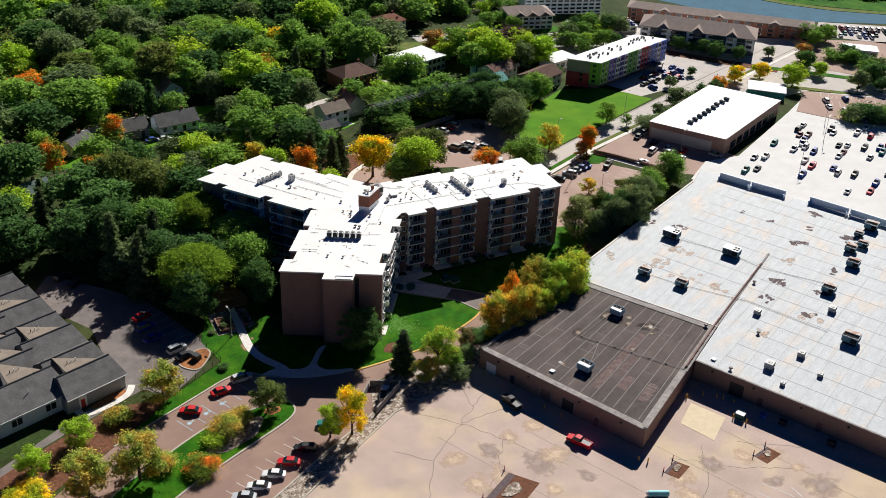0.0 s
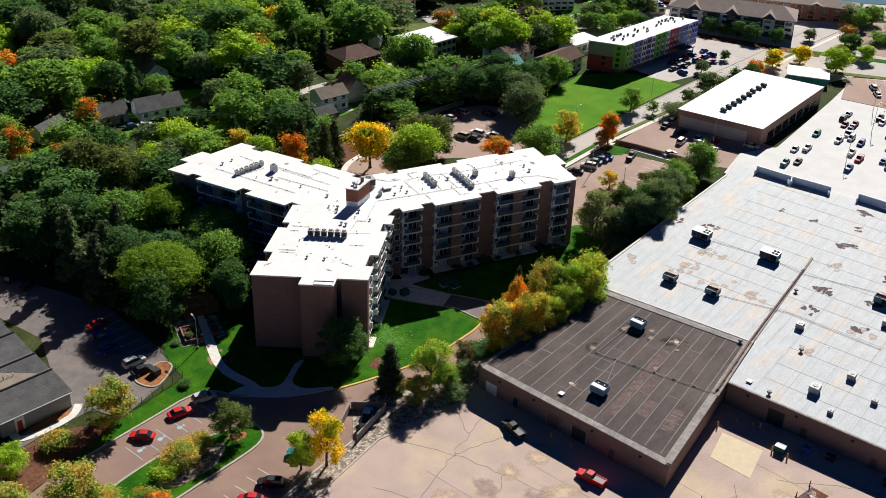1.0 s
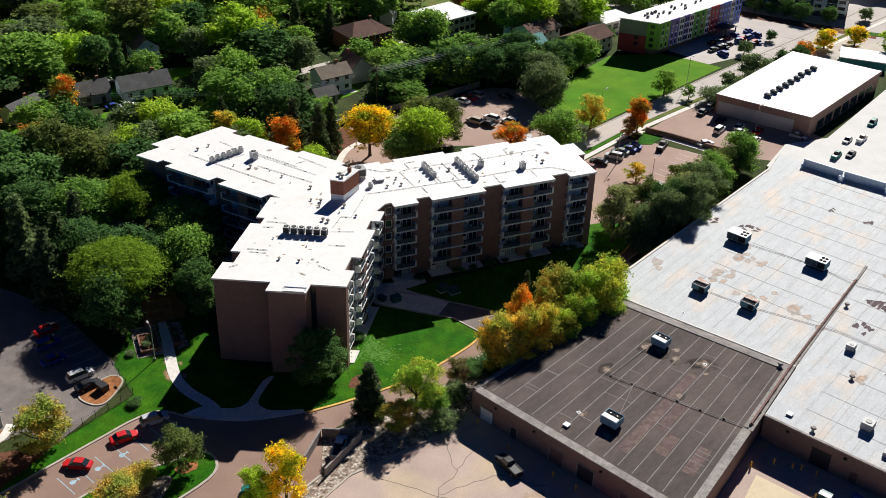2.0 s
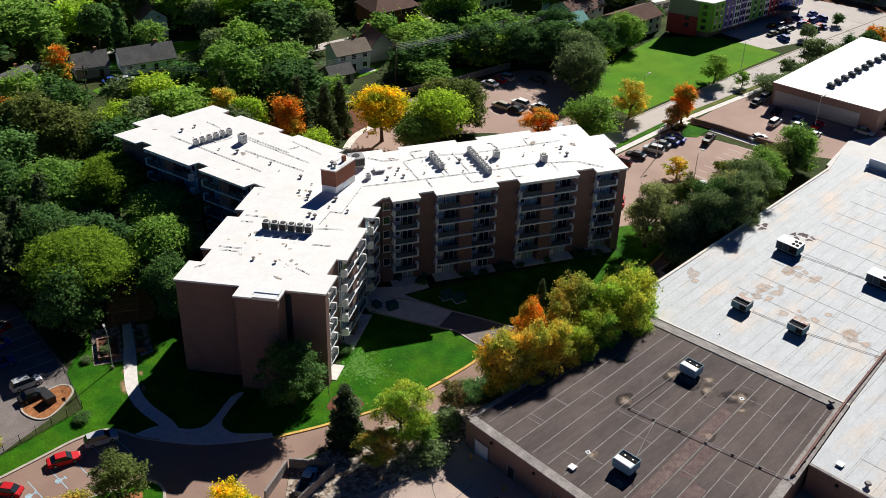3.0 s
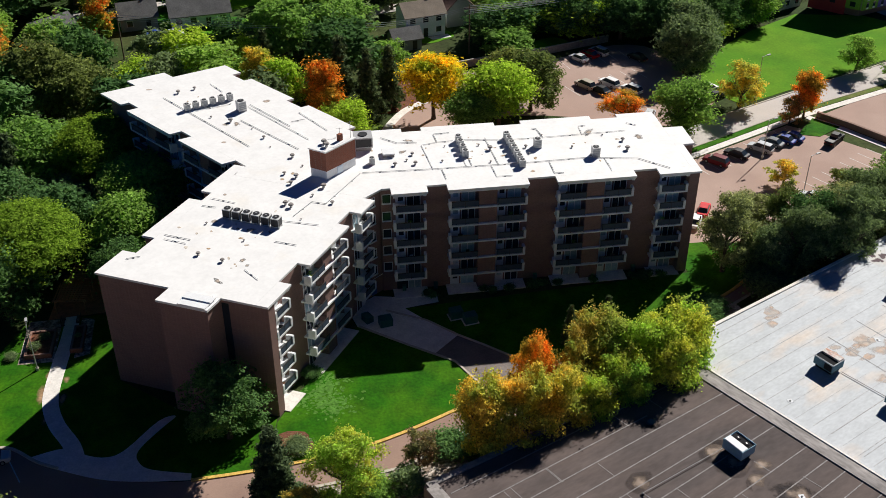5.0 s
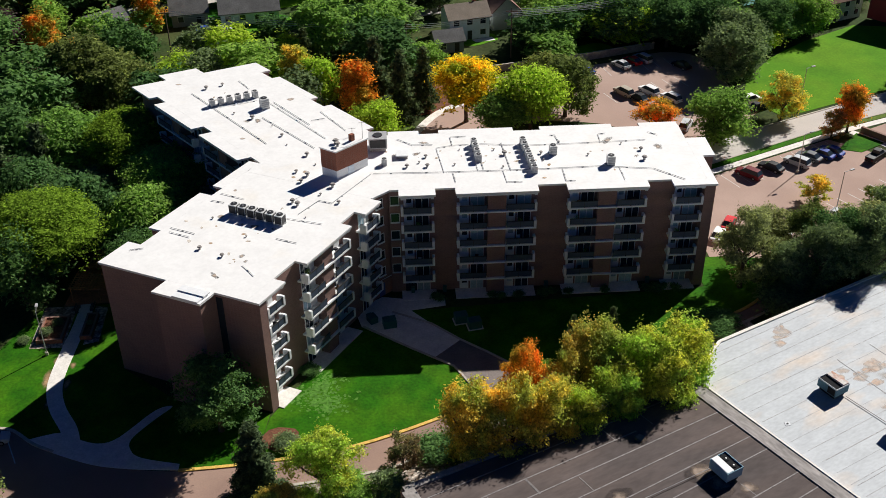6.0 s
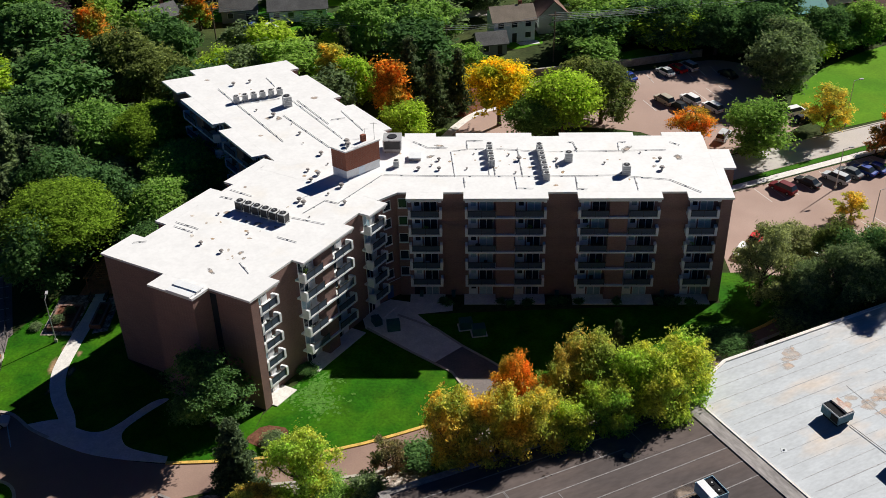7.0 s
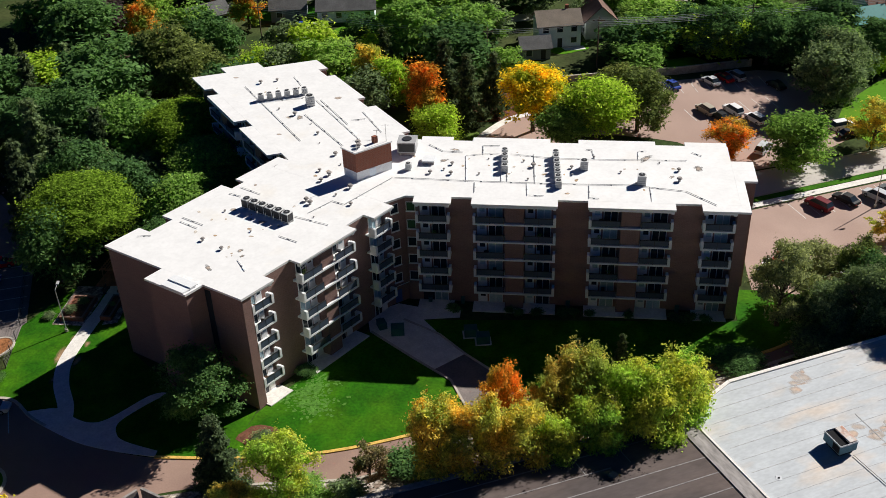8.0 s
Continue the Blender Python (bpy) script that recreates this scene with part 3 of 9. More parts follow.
structure("road", slab([(172, 47), (188, 61), (212, 44), (244, 18), (215, 0), (192, 25), (180, 36)], -0.2, 0.6), M_LOT, "large half-empty car park with white bay lines", "car park")
MAIN = [(138, 137), (154, 120), (169, 98.5), (184, 81), (201, 66.5), (220, 48), (262, 8), (330, -58)]
structure("road", ribbon(curve(MAIN, 4), 14.0, -0.2, 0.05), M_ROAD, "wide pale main road", "street")
structure("lawn_11", ribbon(curve([(192, 87), (204, 77), (220, 62), (236, 46), (262, 22)], 4), 3.4, -0.1, 0.14), M_LAWN, "green strip along the main road", "lawn")
structure("lawn_16", ribbon(curve([(178, 76), (190, 65), (202, 55), (216, 41)], 4), 2.6, -0.1, 0.16), M_LAWN_DRY, "dry grass strip in the middle of the road", "lawn")
structure("ground_patch", ribbon([(161, 121), (178, 100.5), (195, 82.5)], 5.5, -0.1, 0.09), M_MULCH, "strip of dug-up brown earth", "earth")
structure("road", slab([(211, 80), (236, 106), (264, 92), (250, 62), (226, 60)], -0.2, 0.07), M_LOT, "sunlit car park by a small white building", "car park")
structure("road", slab([(140, 150), (176, 150), (214, 116), (236, 105), (262, 90), (250, 56), (216, 38), (196, 62), (172, 60), (150, 78), (128, 84), (118, 104), (112, 124), (122, 140)], -0.2, 0.02), M_ROAD, "pale paved ground between the far buildings", "paved ground")
LAKE = [(196, 190), (210, 166), (221, 143.5), (252, 124.8), (281, 111.4), (340, 84), (352, 100), (291, 122), (273, 134), (259, 148), (248, 163), (240, 186), (216, 210)]
structure("lawn_15", ribbon([(246, 168), (250, 164), (260, 149.6), (274, 135.4), (292, 123.4), (350, 102)], 4.0, -0.1, 0.2), M_LAWN_DRY, "reedy tan lake shore", "lake shore")
structure("lawn_17", slab([(248, 168), (262, 150), (294, 125), (352, 104), (420, 130), (420, 260), (260, 260)], -0.1, 0.1), M_LAWN, "green far shore of the lake", "lawn")
structure("road", slab([(78, 160), (92, 158), (116, 149), (150, 144), (150, 148), (116, 154), (92, 164), (78, 168)], -0.2, 0.05), M_ROAD, "far pale street", "street")
structure("lawn_12", slab([(60, 152), (84, 148), (98, 152), (92, 157), (78, 160), (62, 163)], -0.1, 0.05), M_LAWN_DRY, "sunlit dry lawn", "lawn")
structure("lawn_13", slab([(100, 160), (118, 155), (150, 150), (150, 156), (120, 163), (102, 167)], -0.1, 0.05), M_LAWN, "green verge of the far street", "lawn")
structure("road", slab([(5, 108), (38, 118), (60, 128), (60, 131), (38, 122), (4, 112)], -0.1, 0.05), M_ROAD, "narrow residential street", "street")
structure("road", slab([(-66, 108), (-56, 117), (-40, 122), (-20, 124), (-20, 126.5), (-40, 125), (-60, 120), (-68, 111)], -0.1, 0.05), M_ROAD, "narrow residential street", "street")
structure("pavement", slab([(19.5, 92.6), (23.8, 93.6), (23.2, 95.4), (18.6, 94.2)], -0.1, 0.08), M_WALK, "pale paved terrace before the house", "terrace")
structure("lawn_14", slab([(-62, 112), (-50, 108), (-22, 104), (-18, 110), (-36, 118), (-56, 116.5)], -0.1, 0.045), M_LAWN, "front lawns of the small houses", "lawn")
structure("water", slab(LAKE, -0.2, 0.06), M_WATER, "blue lake water", "lake")
structure("road", slab([(239.6, 111), (254.3, 123.6), (279, 108.6), (340, 78), (320, 60), (261, 91)], -0.2, 0.07), M_ROAD, "far car park crowded with cars", "car park")

# ---- the apartment building ----
FLOOR, ROOF = 2.82, 17.2
block = thing("apartment_building", "six-storey brown brick apartment block with white flat roof and balconies", "apartment building", (-8, 8, 0))
NEAR, FAR, LEFT = Frame(-1.9, -1.3, 236.5, 153.5), Frame(0, 0.1, -0.2, 90), Frame(-20.5, 11.6, 128, 22.5)


def wing_body(F, name, walls, roofs):
    """Brick masses, and over them the white roof with its thin pale edge."""
    for u0, u1, v0, v1 in walls:
        part("wall", boxes((u0, u1, v0, v1, 0, ROOF - 0.3), F=F), M_BRICK, block, "brown brick wall")
    for u0, u1, v0, v1 in roofs:
        part("roof", boxes((u0 - 0.12, u1 + 0.12, v0 - 0.12, v1 + 0.12, ROOF - 0.3, ROOF), F=F), M_ROOF, block, "bright white flat roof")


SPOTS = []


def balcony(F, u0, u1, v0, v1, z, rails, tint):
    """A concrete balcony with solid pale ends, dark rail panels, and the doors behind."""
    bm = bmesh.new()
    box(bm, u0, u1, v0, v1, z - 0.24, z, F)
    for a, b in ((u0, u0 + 0.34), (u1 - 0.34, u1)):
        box(bm, a, b, v0 - 0.03, v0 + 0.95, z + 0.002, z + 1.12, F)
        box(bm, a + 0.02, b - 0.02, v0 + 0.02, v0 + 0.6, z + 1.122, z + 1.2, F)
    b = part("balcony", bm, M_PLASTER, block, "pale concrete balcony")
    for a, c in rails:
        r = boxes((a + 0.1, c - 0.1, v0 + 0.05, v0 + 0.1, z + 0.1, z + 0.95), F=F)
        part("railing_panel", r, M_RAIL, b, "dark tinted railing panel")
        r = boxes((a, c, v0 + 0.02, v0 + 0.13, z + 0.98, z + 1.04), F=F)
        for k in range(3):
            q = a + 0.05 + (c - a - 0.15) * k / 2
            box(r, q, q + 0.06, v0 + 0.03, v0 + 0.12, z + 0.005, z + 0.978, F)
        part("handrail", r, M_DARK, b, "dark metal handrail")
    return b


def opening(F, a, c, v, z, parent, door=True):
    """A sliding glass door in a pale frame with a light panel and a small window beside it."""
    w = c - a
    fr = boxes((a + 0.1, a + 0.36 * w, v - 0.06, v + 0.02, z + 0.02, z + 2.3), F=F)
    part("wall_panel", fr, M_PLASTER, parent, "pale wall panel")
    part("window", boxes((a + 0.12 * w, a + 0.3 * w, v - 0.085, v - 0.065, z + 1.0, z + 2.05), F=F), rng.choice((M_GLASS, M_CURTAIN)), parent)
    fr = bmesh.new()
    x0, x1 = a + 0.42 * w, a + 0.92 * w
    for q0, q1, z0, z1 in ((x0, x0 + 0.08, 0, 2.2), (x1 - 0.08, x1, 0, 2.2), (x0 + 0.082, x1 - 0.082, 2.12, 2.2), ((x0 + x1) / 2 - 0.04, (x0 + x1) / 2 + 0.04, 0, 2.11)):
        box(fr, q0, q1, v - 0.1, v - 0.02, z + z0 + 0.01, z + z1, F)
    part("door_frame", fr, M_WHITE, parent, "white sliding door frame")
    part("sliding_door", boxes((x0 + 0.083, x1 - 0.083, v - 0.06, v - 0.03, z + 0.02, z + 2.1), F=F), rng.choice((M_GLASS, M_GLASS, M_GLASS, M_CURTAIN, M_CURTAIN)), parent, "dark glass sliding door")


def bay(F, u0, u1, v0, v1, double):
    """One column of balconies, from the roof to the patios."""
    w = u1 - u0
    spans = [(u0 + 0.34, u0 + 0.38 * w), (u0 + 0.62 * w, u1 - 0.34)] if double else [(u0 + 0.34, u1 - 0.34)]
    if double:
        part("wall", boxes((u0 + 0.385 * w, u0 + 0.615 * w, v0 + 0.35, v1 + 0.02, 0, ROOF - 0.32), F=F), M_BRICK, block, "brown brick infill")
    for k in range(1, 6):
        z = k * FLOOR
        b = balcony(F, u0, u1, v0, v1, z, spans, k)
        for a, c in spans:
            opening(F, a, c, v1, z, b)
            SPOTS.append((F((a + c) / 2 + rng.uniform(-0.9, 0.9), v0 + rng.uniform(0.55, 0.95), z), math.degrees(math.atan2(F.u.y, F.u.x))))
    patio = boxes((u0 - 0.2, u1 + 0.2, v0 - 0.8, v1 - 0.01, 0.0, 0.16), F=F)
    p = part("patio", patio, M_WALK, block, "concrete patio slab")
    for a, c in spans:
        opening(F, a, c, v1, 0.17, p)
    q = bmesh.new()
    for a, c in ((u0 + 0.03, u0 + 0.42), (u1 - 0.42, u1 - 0.03)):
        box(q, a, c, v0 + 0.03, v0 + 0.5, ROOF - 0.75, ROOF - 0.31, F)
    box(q, u0, u1, v0 - 0.1, v0 + 0.06, ROOF - 0.52, ROOF - 0.302, F)
    part("fascia", q, M_PLASTER, block, "pale roof fascia")


wing_body(FAR, "far", [(-1.0, 43.1, 1.6, 17.7), (42.75, 44.2, 0.05, 8.0), (43.1, 46.0, 8.1, 13.3), (-0.6, 3.8, 17.7, 18.7), (7, 18, 17.7, 18.7), (22.3, 33, 17.7, 18.7), (37.4, 43, 17.7, 18.7)],
          [(-1.0, 43.1, 1.7, 17.7), (0.5, 5.3, 0, 1.45), (8.3, 19.5, 0, 1.45), (23.7, 34.8, 0, 1.45), (38.4, 44.3, 0, 1.45), (43.35, 44.3, 1.7, 7.9), (43.35, 46.1, 8.15, 13.4), (-0.6, 3.8, 17.95, 18.8), (7, 18, 17.95, 18.8), (22.3, 33, 17.95, 18.8), (37.4, 43, 17.95, 18.8)])
wing_body(NEAR, "near", [(-0.4, 26.2, 1.9, 21.3), (24.9, 26.2, 0.35, 1.9), (26.2, 28.9, 6.5, 12.9), (21.3, 26.2, 21.3, 23.1), (7.4, 17.1, 21.3, 23.1), (-3, 4.7, 21.3, 22.8)],
          [(-0.4, 26.3, 2.0, 21.3), (21.4, 26.3, 0.3, 1.75), (7.1, 16.8, 0.3, 1.75), (0.0, 3.6, 0.3, 1.75), (26.55, 29.0, 6.4, 13.0), (21.2, 26.3, 21.55, 23.2), (7.3, 17.2, 21.55, 23.2), (-3, 4.8, 21.55, 22.9)])
wing_body(LEFT, "left", [(-1.5, 34.0, 0.7, 18.8), (34.0, 36.4, 5.3, 11.2), (1.7, 12.2, 18.8, 20.0), (16, 26.5, 18.8, 20.0), (30, 34.0, 18.8, 20.3)],
          [(-1.5, 34.1, 0.8, 18.8), (1.3, 11.7, -1.3, 0.55), (14.4, 25.6, -1.1, 0.55), (28.5, 34.1, -0.5, 0.55), (34.35, 36.6, 5.2, 11.3), (1.7, 12.2, 19.05, 20.1), (16, 26.5, 19.05, 20.1), (30, 34.1, 19.05, 20.4)])
CORE = [NEAR(-0.38, 2.1), FAR(-0.98, 1.9), FAR(-0.98, 17.5), LEFT(-1.4, 18.6), LEFT(-1.4, 0.9), NEAR(-2.8, 21.2), NEAR(-0.38, 21.0)]
part("wall", slab(CORE, 0, ROOF - 0.31), M_BRICK, block, "brown brick wall")
part("roof", slab([NEAR(-0.3, 1.7), FAR(-0.9, 1.5), FAR(-0.9, 18.0), LEFT(-1.3, 19.0), LEFT(-1.3, 0.5), NEAR(-2.6, 21.6), NEAR(-0.3, 21.2)], ROOF - 0.3, ROOF + 0.006), M_ROOF, block, "bright white flat roof")
for u0, u1, d in ((0.6, 5.2, False), (8.35, 19.45, True), (23.75, 34.75, True), (38.5, 42.7, False)):
    bay(FAR, u0, u1, 0.0, 1.6, d)
for u0, u1, d in ((0.1, 3.6, False), (7.2, 16.8, True), (21.5, 24.88, False)):
    bay(NEAR, u0, u1, 0.35, 1.9, d)
for u0, u1 in ((1.4, 11.6), (14.5, 25.5)):
    bay(LEFT, u0, u1, -1.2, 0.7, True)
# windows of the corner, stair tower slot and roof lid
a, c = NEAR(-0.38, 2.1), FAR(-0.98, 1.9)
CHAMFER = Frame(a.x, a.y, math.degrees(math.atan2(c.y - a.y, c.x - a.x)))
for F, u0 in ((CHAMFER, 0.45 * (c - a).length - 0.5), (FAR, -0.75)):
    v = -0.02 if F is CHAMFER else 1.58
    for k in range(1, 6):
        z = k * FLOOR
        w = part("window", boxes((u0, u0 + 1.1, v - 0.05, v - 0.01, z + 0.8, z + 2.1), F=F), M_GLASS, block)
        part("window_sill", boxes((u0 - 0.12, u0 + 1.22, v - 0.16, v, z + 0.6, z + 0.78), F=F), M_PLASTER, w, "pale window sill")
        part("window_frame", boxes((u0 - 0.08, u0 - 0.005, v - 0.08, v, z + 0.79, z + 2.18), (u0 + 1.105, u0 + 1.18, v - 0.08, v, z + 0.79, z + 2.18), (u0, u0 + 1.1, v - 0.08, v, z + 2.105, z + 2.18), F=F), M_WHITE, w)
door = part("door", boxes((1.0, 2.6, 1.5, 1.57, 0.1, 2.3), F=FAR), M_GLASS, block, "glass entrance door")
part("window", boxes((26.2, 26.26, 5.5, 6.4, 1.0, 16.4), F=NEAR), M_GLASS, block, "tall dark stair window")
part("roof_hatch", boxes((27.2, 29.15, 6.6, 10.2, ROOF + 0.01, ROOF + 0.2), F=NEAR), M_WHITE, block, "white stair tower cover")
part("roof_hatch", boxes((26.9, 28.0, 6.5, 10.3, ROOF + 0.202, ROOF + 0.34), F=NEAR), M_WHITE, block, "white stair tower cover")
# penthouse on the roof
PENT = Frame(-10.1, 6.8, -36, 40)
pent = part("penthouse", boxes((0, 2.6, 0, 5.6, ROOF, ROOF + 1.3), F=PENT), M_PLASTER, block, "cream base of the lift house")
part("wall", boxes((-0.03, 2.63, -0.03, 5.63, ROOF + 1.302, ROOF + 4.2), F=PENT), M_REDBRICK, pent, "red brick upper wall")
part("roof", boxes((-0.15, 2.75, -0.15, 5.75, ROOF + 4.202, ROOF + 4.4), F=PENT), M_ROOF, pent, "white flat roof")
part("door", boxes((2.6, 2.68, 2.0, 3.0, ROOF + 0.05, ROOF + 1.25), F=PENT), M_SIDING, pent, "grey-blue door")
part("chimney", boxes((1.4, 1.9, 3.6, 4.2, ROOF + 4.402, ROOF + 5.4), F=PENT), M_REDBRICK, pent, "short brick flue")

# ---- the shopping building: dark roofed part, pale roofed part ----
MALL = 5.0
DARK = [(-1.1, -42.0), (16.3, -79.9), (53.3, -56.0), (35.0, -25.7)]
PALE = [(35.4, -25.6), (40.8, -19.4), (96.0, 8.2), (103.0, 13.8), (106.8, 8.4), (128.9, -35.2), (170, -110), (86, -152), (40.6, -64.6), (53.6, -56.1)]
low = thing("shop_building", "low brown block building with a dark flat roof", "commercial building", (25, -52, 0))
part("wall", slab(DARK, 0, MALL - 0.15), M_TANBLOCK, low, "brown block wall")
part("roof", slab([(Vector(p) - Vector((25, -52))) * 0.995 + Vector((25, -52)) for p in DARK], MALL - 0.15, MALL), M_DARKROOF, low, "dark felt roof")
for i, wid in ((0, 1.5), (1, 1.5), (2, 1.9), (3, 0.8)):
    p, q = Vector(DARK[i]), Vector(DARK[(i + 1) % 4])
    d = (q - p).normalized()
    nrm = Vector((d.y, -d.x)) * -1
    if nrm.dot(Vector((25, -52)) - p) < 0:
        nrm = -nrm
    o = nrm * (wid / 2 - 0.12) + d * 0
    part("coping", ribbon([p + o + d * (wid / 2 - 0.1), q + o - d * (wid / 2 - 0.1)], wid, MALL - 0.1, MALL + 0.12 + 0.003 * i), M_COPING_L if i == 2 else M_COPING, low, "weathered grey roof edge")


def on_dark(s, t):
    """A point of the dark roof: s along its front, t towards the back."""
    a, b, c, d = (Vector(p) for p in DARK)
    return (a * (1 - s) + b * s) * (1 - t) + (d * (1 - s) + c * s) * t


for k in range(1, 15):
    s = k / 15 + rng.uniform(-0.006, 0.006)
    t = rng.choice((0.96, 0.97, 0.7, 0.96))
    part("roof_seam", ribbon([on_dark(s, 0.045), on_dark(s, t)], 0.14, MALL, MALL + 0.02), M_SEAM, low, "pale felt seam")
for k in range(26):
    s, t = (rng.randrange(1, 14) + 0.5) / 15, rng.uniform(0.1, 0.92)
    part("roof_seam", ribbon([on_dark(s - 0.032, t), on_dark(s + 0.032, t + 0.004)], 0.1, MALL, MALL + 0.018), M_SEAM, low, "pale felt seam")
M_CRACKD = material("sooty_stain", (0.072, 0.063, 0.062), 0.95, 0.2, 0.5, 3.0, 0.0, soft=True)
M_SILT = material("beige_silt", (0.36, 0.28, 0.225), 0.9, 0.2, 0.6, 2.5, 0.0, soft=True)
M_PATCH = material("reddish_felt_patch", (0.15, 0.105, 0.10), 0.9, 0.2, 0.4, 2.5, 0.1, second=(0.18, 0.13, 0.12))
for s0, s1, t0, t1 in ((0.62, 0.665, 0.12, 0.7), (0.735, 0.79, 0.2, 0.32), (0.87, 0.92, 0.18, 0.34), (0.68, 0.72, 0.32, 0.5)):
    part("roof_patch", slab([on_dark(s0, t0), on_dark(s1, t0), on_dark(s1, t1), on_dark(s0, t1)], MALL, MALL + 0.008), M_PATCH, low, "reddish felt patch")
part("roof_patch", slab(wobbly(39.0, -49.6, 1.9, 24, 0.2, 1.3, -1, 31), MALL, MALL + 0.014), M_SILT, low, "pale stain round a vent")
part("roof_patch", slab(wobbly(38.4, -49.4, 2.5, 26, 0.2, 1.3, 0, 33), MALL, MALL + 0.006), M_CRACKD, low, "dark stain")
for k, (x, y, r) in enumerate(((34.0, -43.6, 2.0), (32.4, -41.8, 1.5), (36.8, -44.6, 1.2), (35.4, -46.8, 1.2), (37.6, -52.2, 0.9), (26.8, -36.0, 1.0), (22.4, -45.0, 1.3), (30.2, -55.4, 1.1), (14.0, -60.2, 1.6), (12.8, -54.0, 1.2))):
    part("roof_stain", slab(wobbly(x, y, r, 20, 0.25, 1.4, radians(24), 520 + k), MALL, MALL + 0.009 + 0.0004 * k), M_SILT, low, "dusty beige stain on the felt")

shop = thing("shopping_centre", "large low shopping centre with a pale grey flat roof", "commercial building", (80, -50, 0))
part("wall", slab(PALE, 0, MALL - 0.12), M_TANBLOCK, shop, "brown block wall")
part("roof", slab(PALE, MALL - 0.12, MALL + 0.004), M_GREYROOF, shop, "pale grey weathered roof membrane")
for a, b in zip((0, 1, 2, 8, 7), (1, 2, 3, 7, 7)):
    if a != b:
        part("coping", ribbon([PALE[a], PALE[b]], 0.45, MALL - 0.1, MALL + 0.16), M_WALK if a < 3 else M_COPING, shop, "pale metal roof edge" if a < 3 else "grey roof edge")
part("coping", ribbon([(53.5, -55.9), (35.45, -25.9)], 0.26, MALL - 0.1, MALL + 0.22), M_WALK, shop, "pale upstand between the roofs")
GRID = Frame(41.0, -64.8, -62.6, 27.4)
for k in range(1, 15):
    v = k * 6.1 + rng.uniform(-0.3, 0.3)
    part("roof_seam", ribbon([GRID(-30 if k > 4 else 4, v), GRID(44, v)], 0.12, MALL, MALL + 0.025), M_SEAM_D, shop, "grey roof seam")
for k in range(-4, 10):
    u = k * 4.6 + rng.uniform(-0.2, 0.2)
    part("roof_seam", ribbon([GRID(u, 0.4 if u > 1 else 16), GRID(u, rng.choice((60, 84, 46)))], 0.08, MALL, MALL + 0.018), M_SEAM_D, shop, "grey roof seam")
for k, (x, y, r) in enumerate(((76.1, -13.6, 1.0), (101.1, -19.6, 0.8), (115.6, -21.1, 1.1), (107.8, -27.4, 0.8), (99.7, -33.0, 1.5), (114.0, -36.5, 2.0), (80.1, -43.7, 1.3), (80.2, -46.1, 1.0), (72.3, -51.0, 1.1), (87.2, -55.0, 1.1), (77.3, -60.9, 1.2), (97.1, -12.8, 0.6), (96.8, -47.7, 1.0), (70.2, -7.8, 0.8), (74.5, -12.6, 0.7))):
    for j in range(4):
        q = slab(wobbly(x + rng.uniform(-1.4, 1.4) * r, y + rng.uniform(-1.2, 1.2) * r, r * rng.uniform(0.3, 0.75), 18, 0.6, rng.uniform(1, 1.8), rng.uniform(0, 3), 4 * k + j), MALL, MALL + 0.009 + 0.0002 * (4 * k + j))
        part("roof_stain", q, M_WET, shop, "dark damp stain")
part("expansion_joint", ribbon([(36.0, -67.2), (53.6, -55.6), (81.5, -38.1), (88, -34)], 0.5, MALL, MALL + 0.2), M_COPING, shop, "raised roof joint")

for line in ([(52.9, -31.0), (57.0, -37.6), (67.4, -50.0), (76.1, -67.7)], [(71.0, -19.0), (78.0, -29.4), (81.3, -39.1), (92.1, -52.2)]):
    for a, b in zip(line, line[1:]):
        part("roof_pipe", tube(bmesh.new(), (*a, MALL + 0.14), (*b, MALL + 0.14), 0.04, sides=6), M_COPING, shop, "thin grey pipe along the roof")

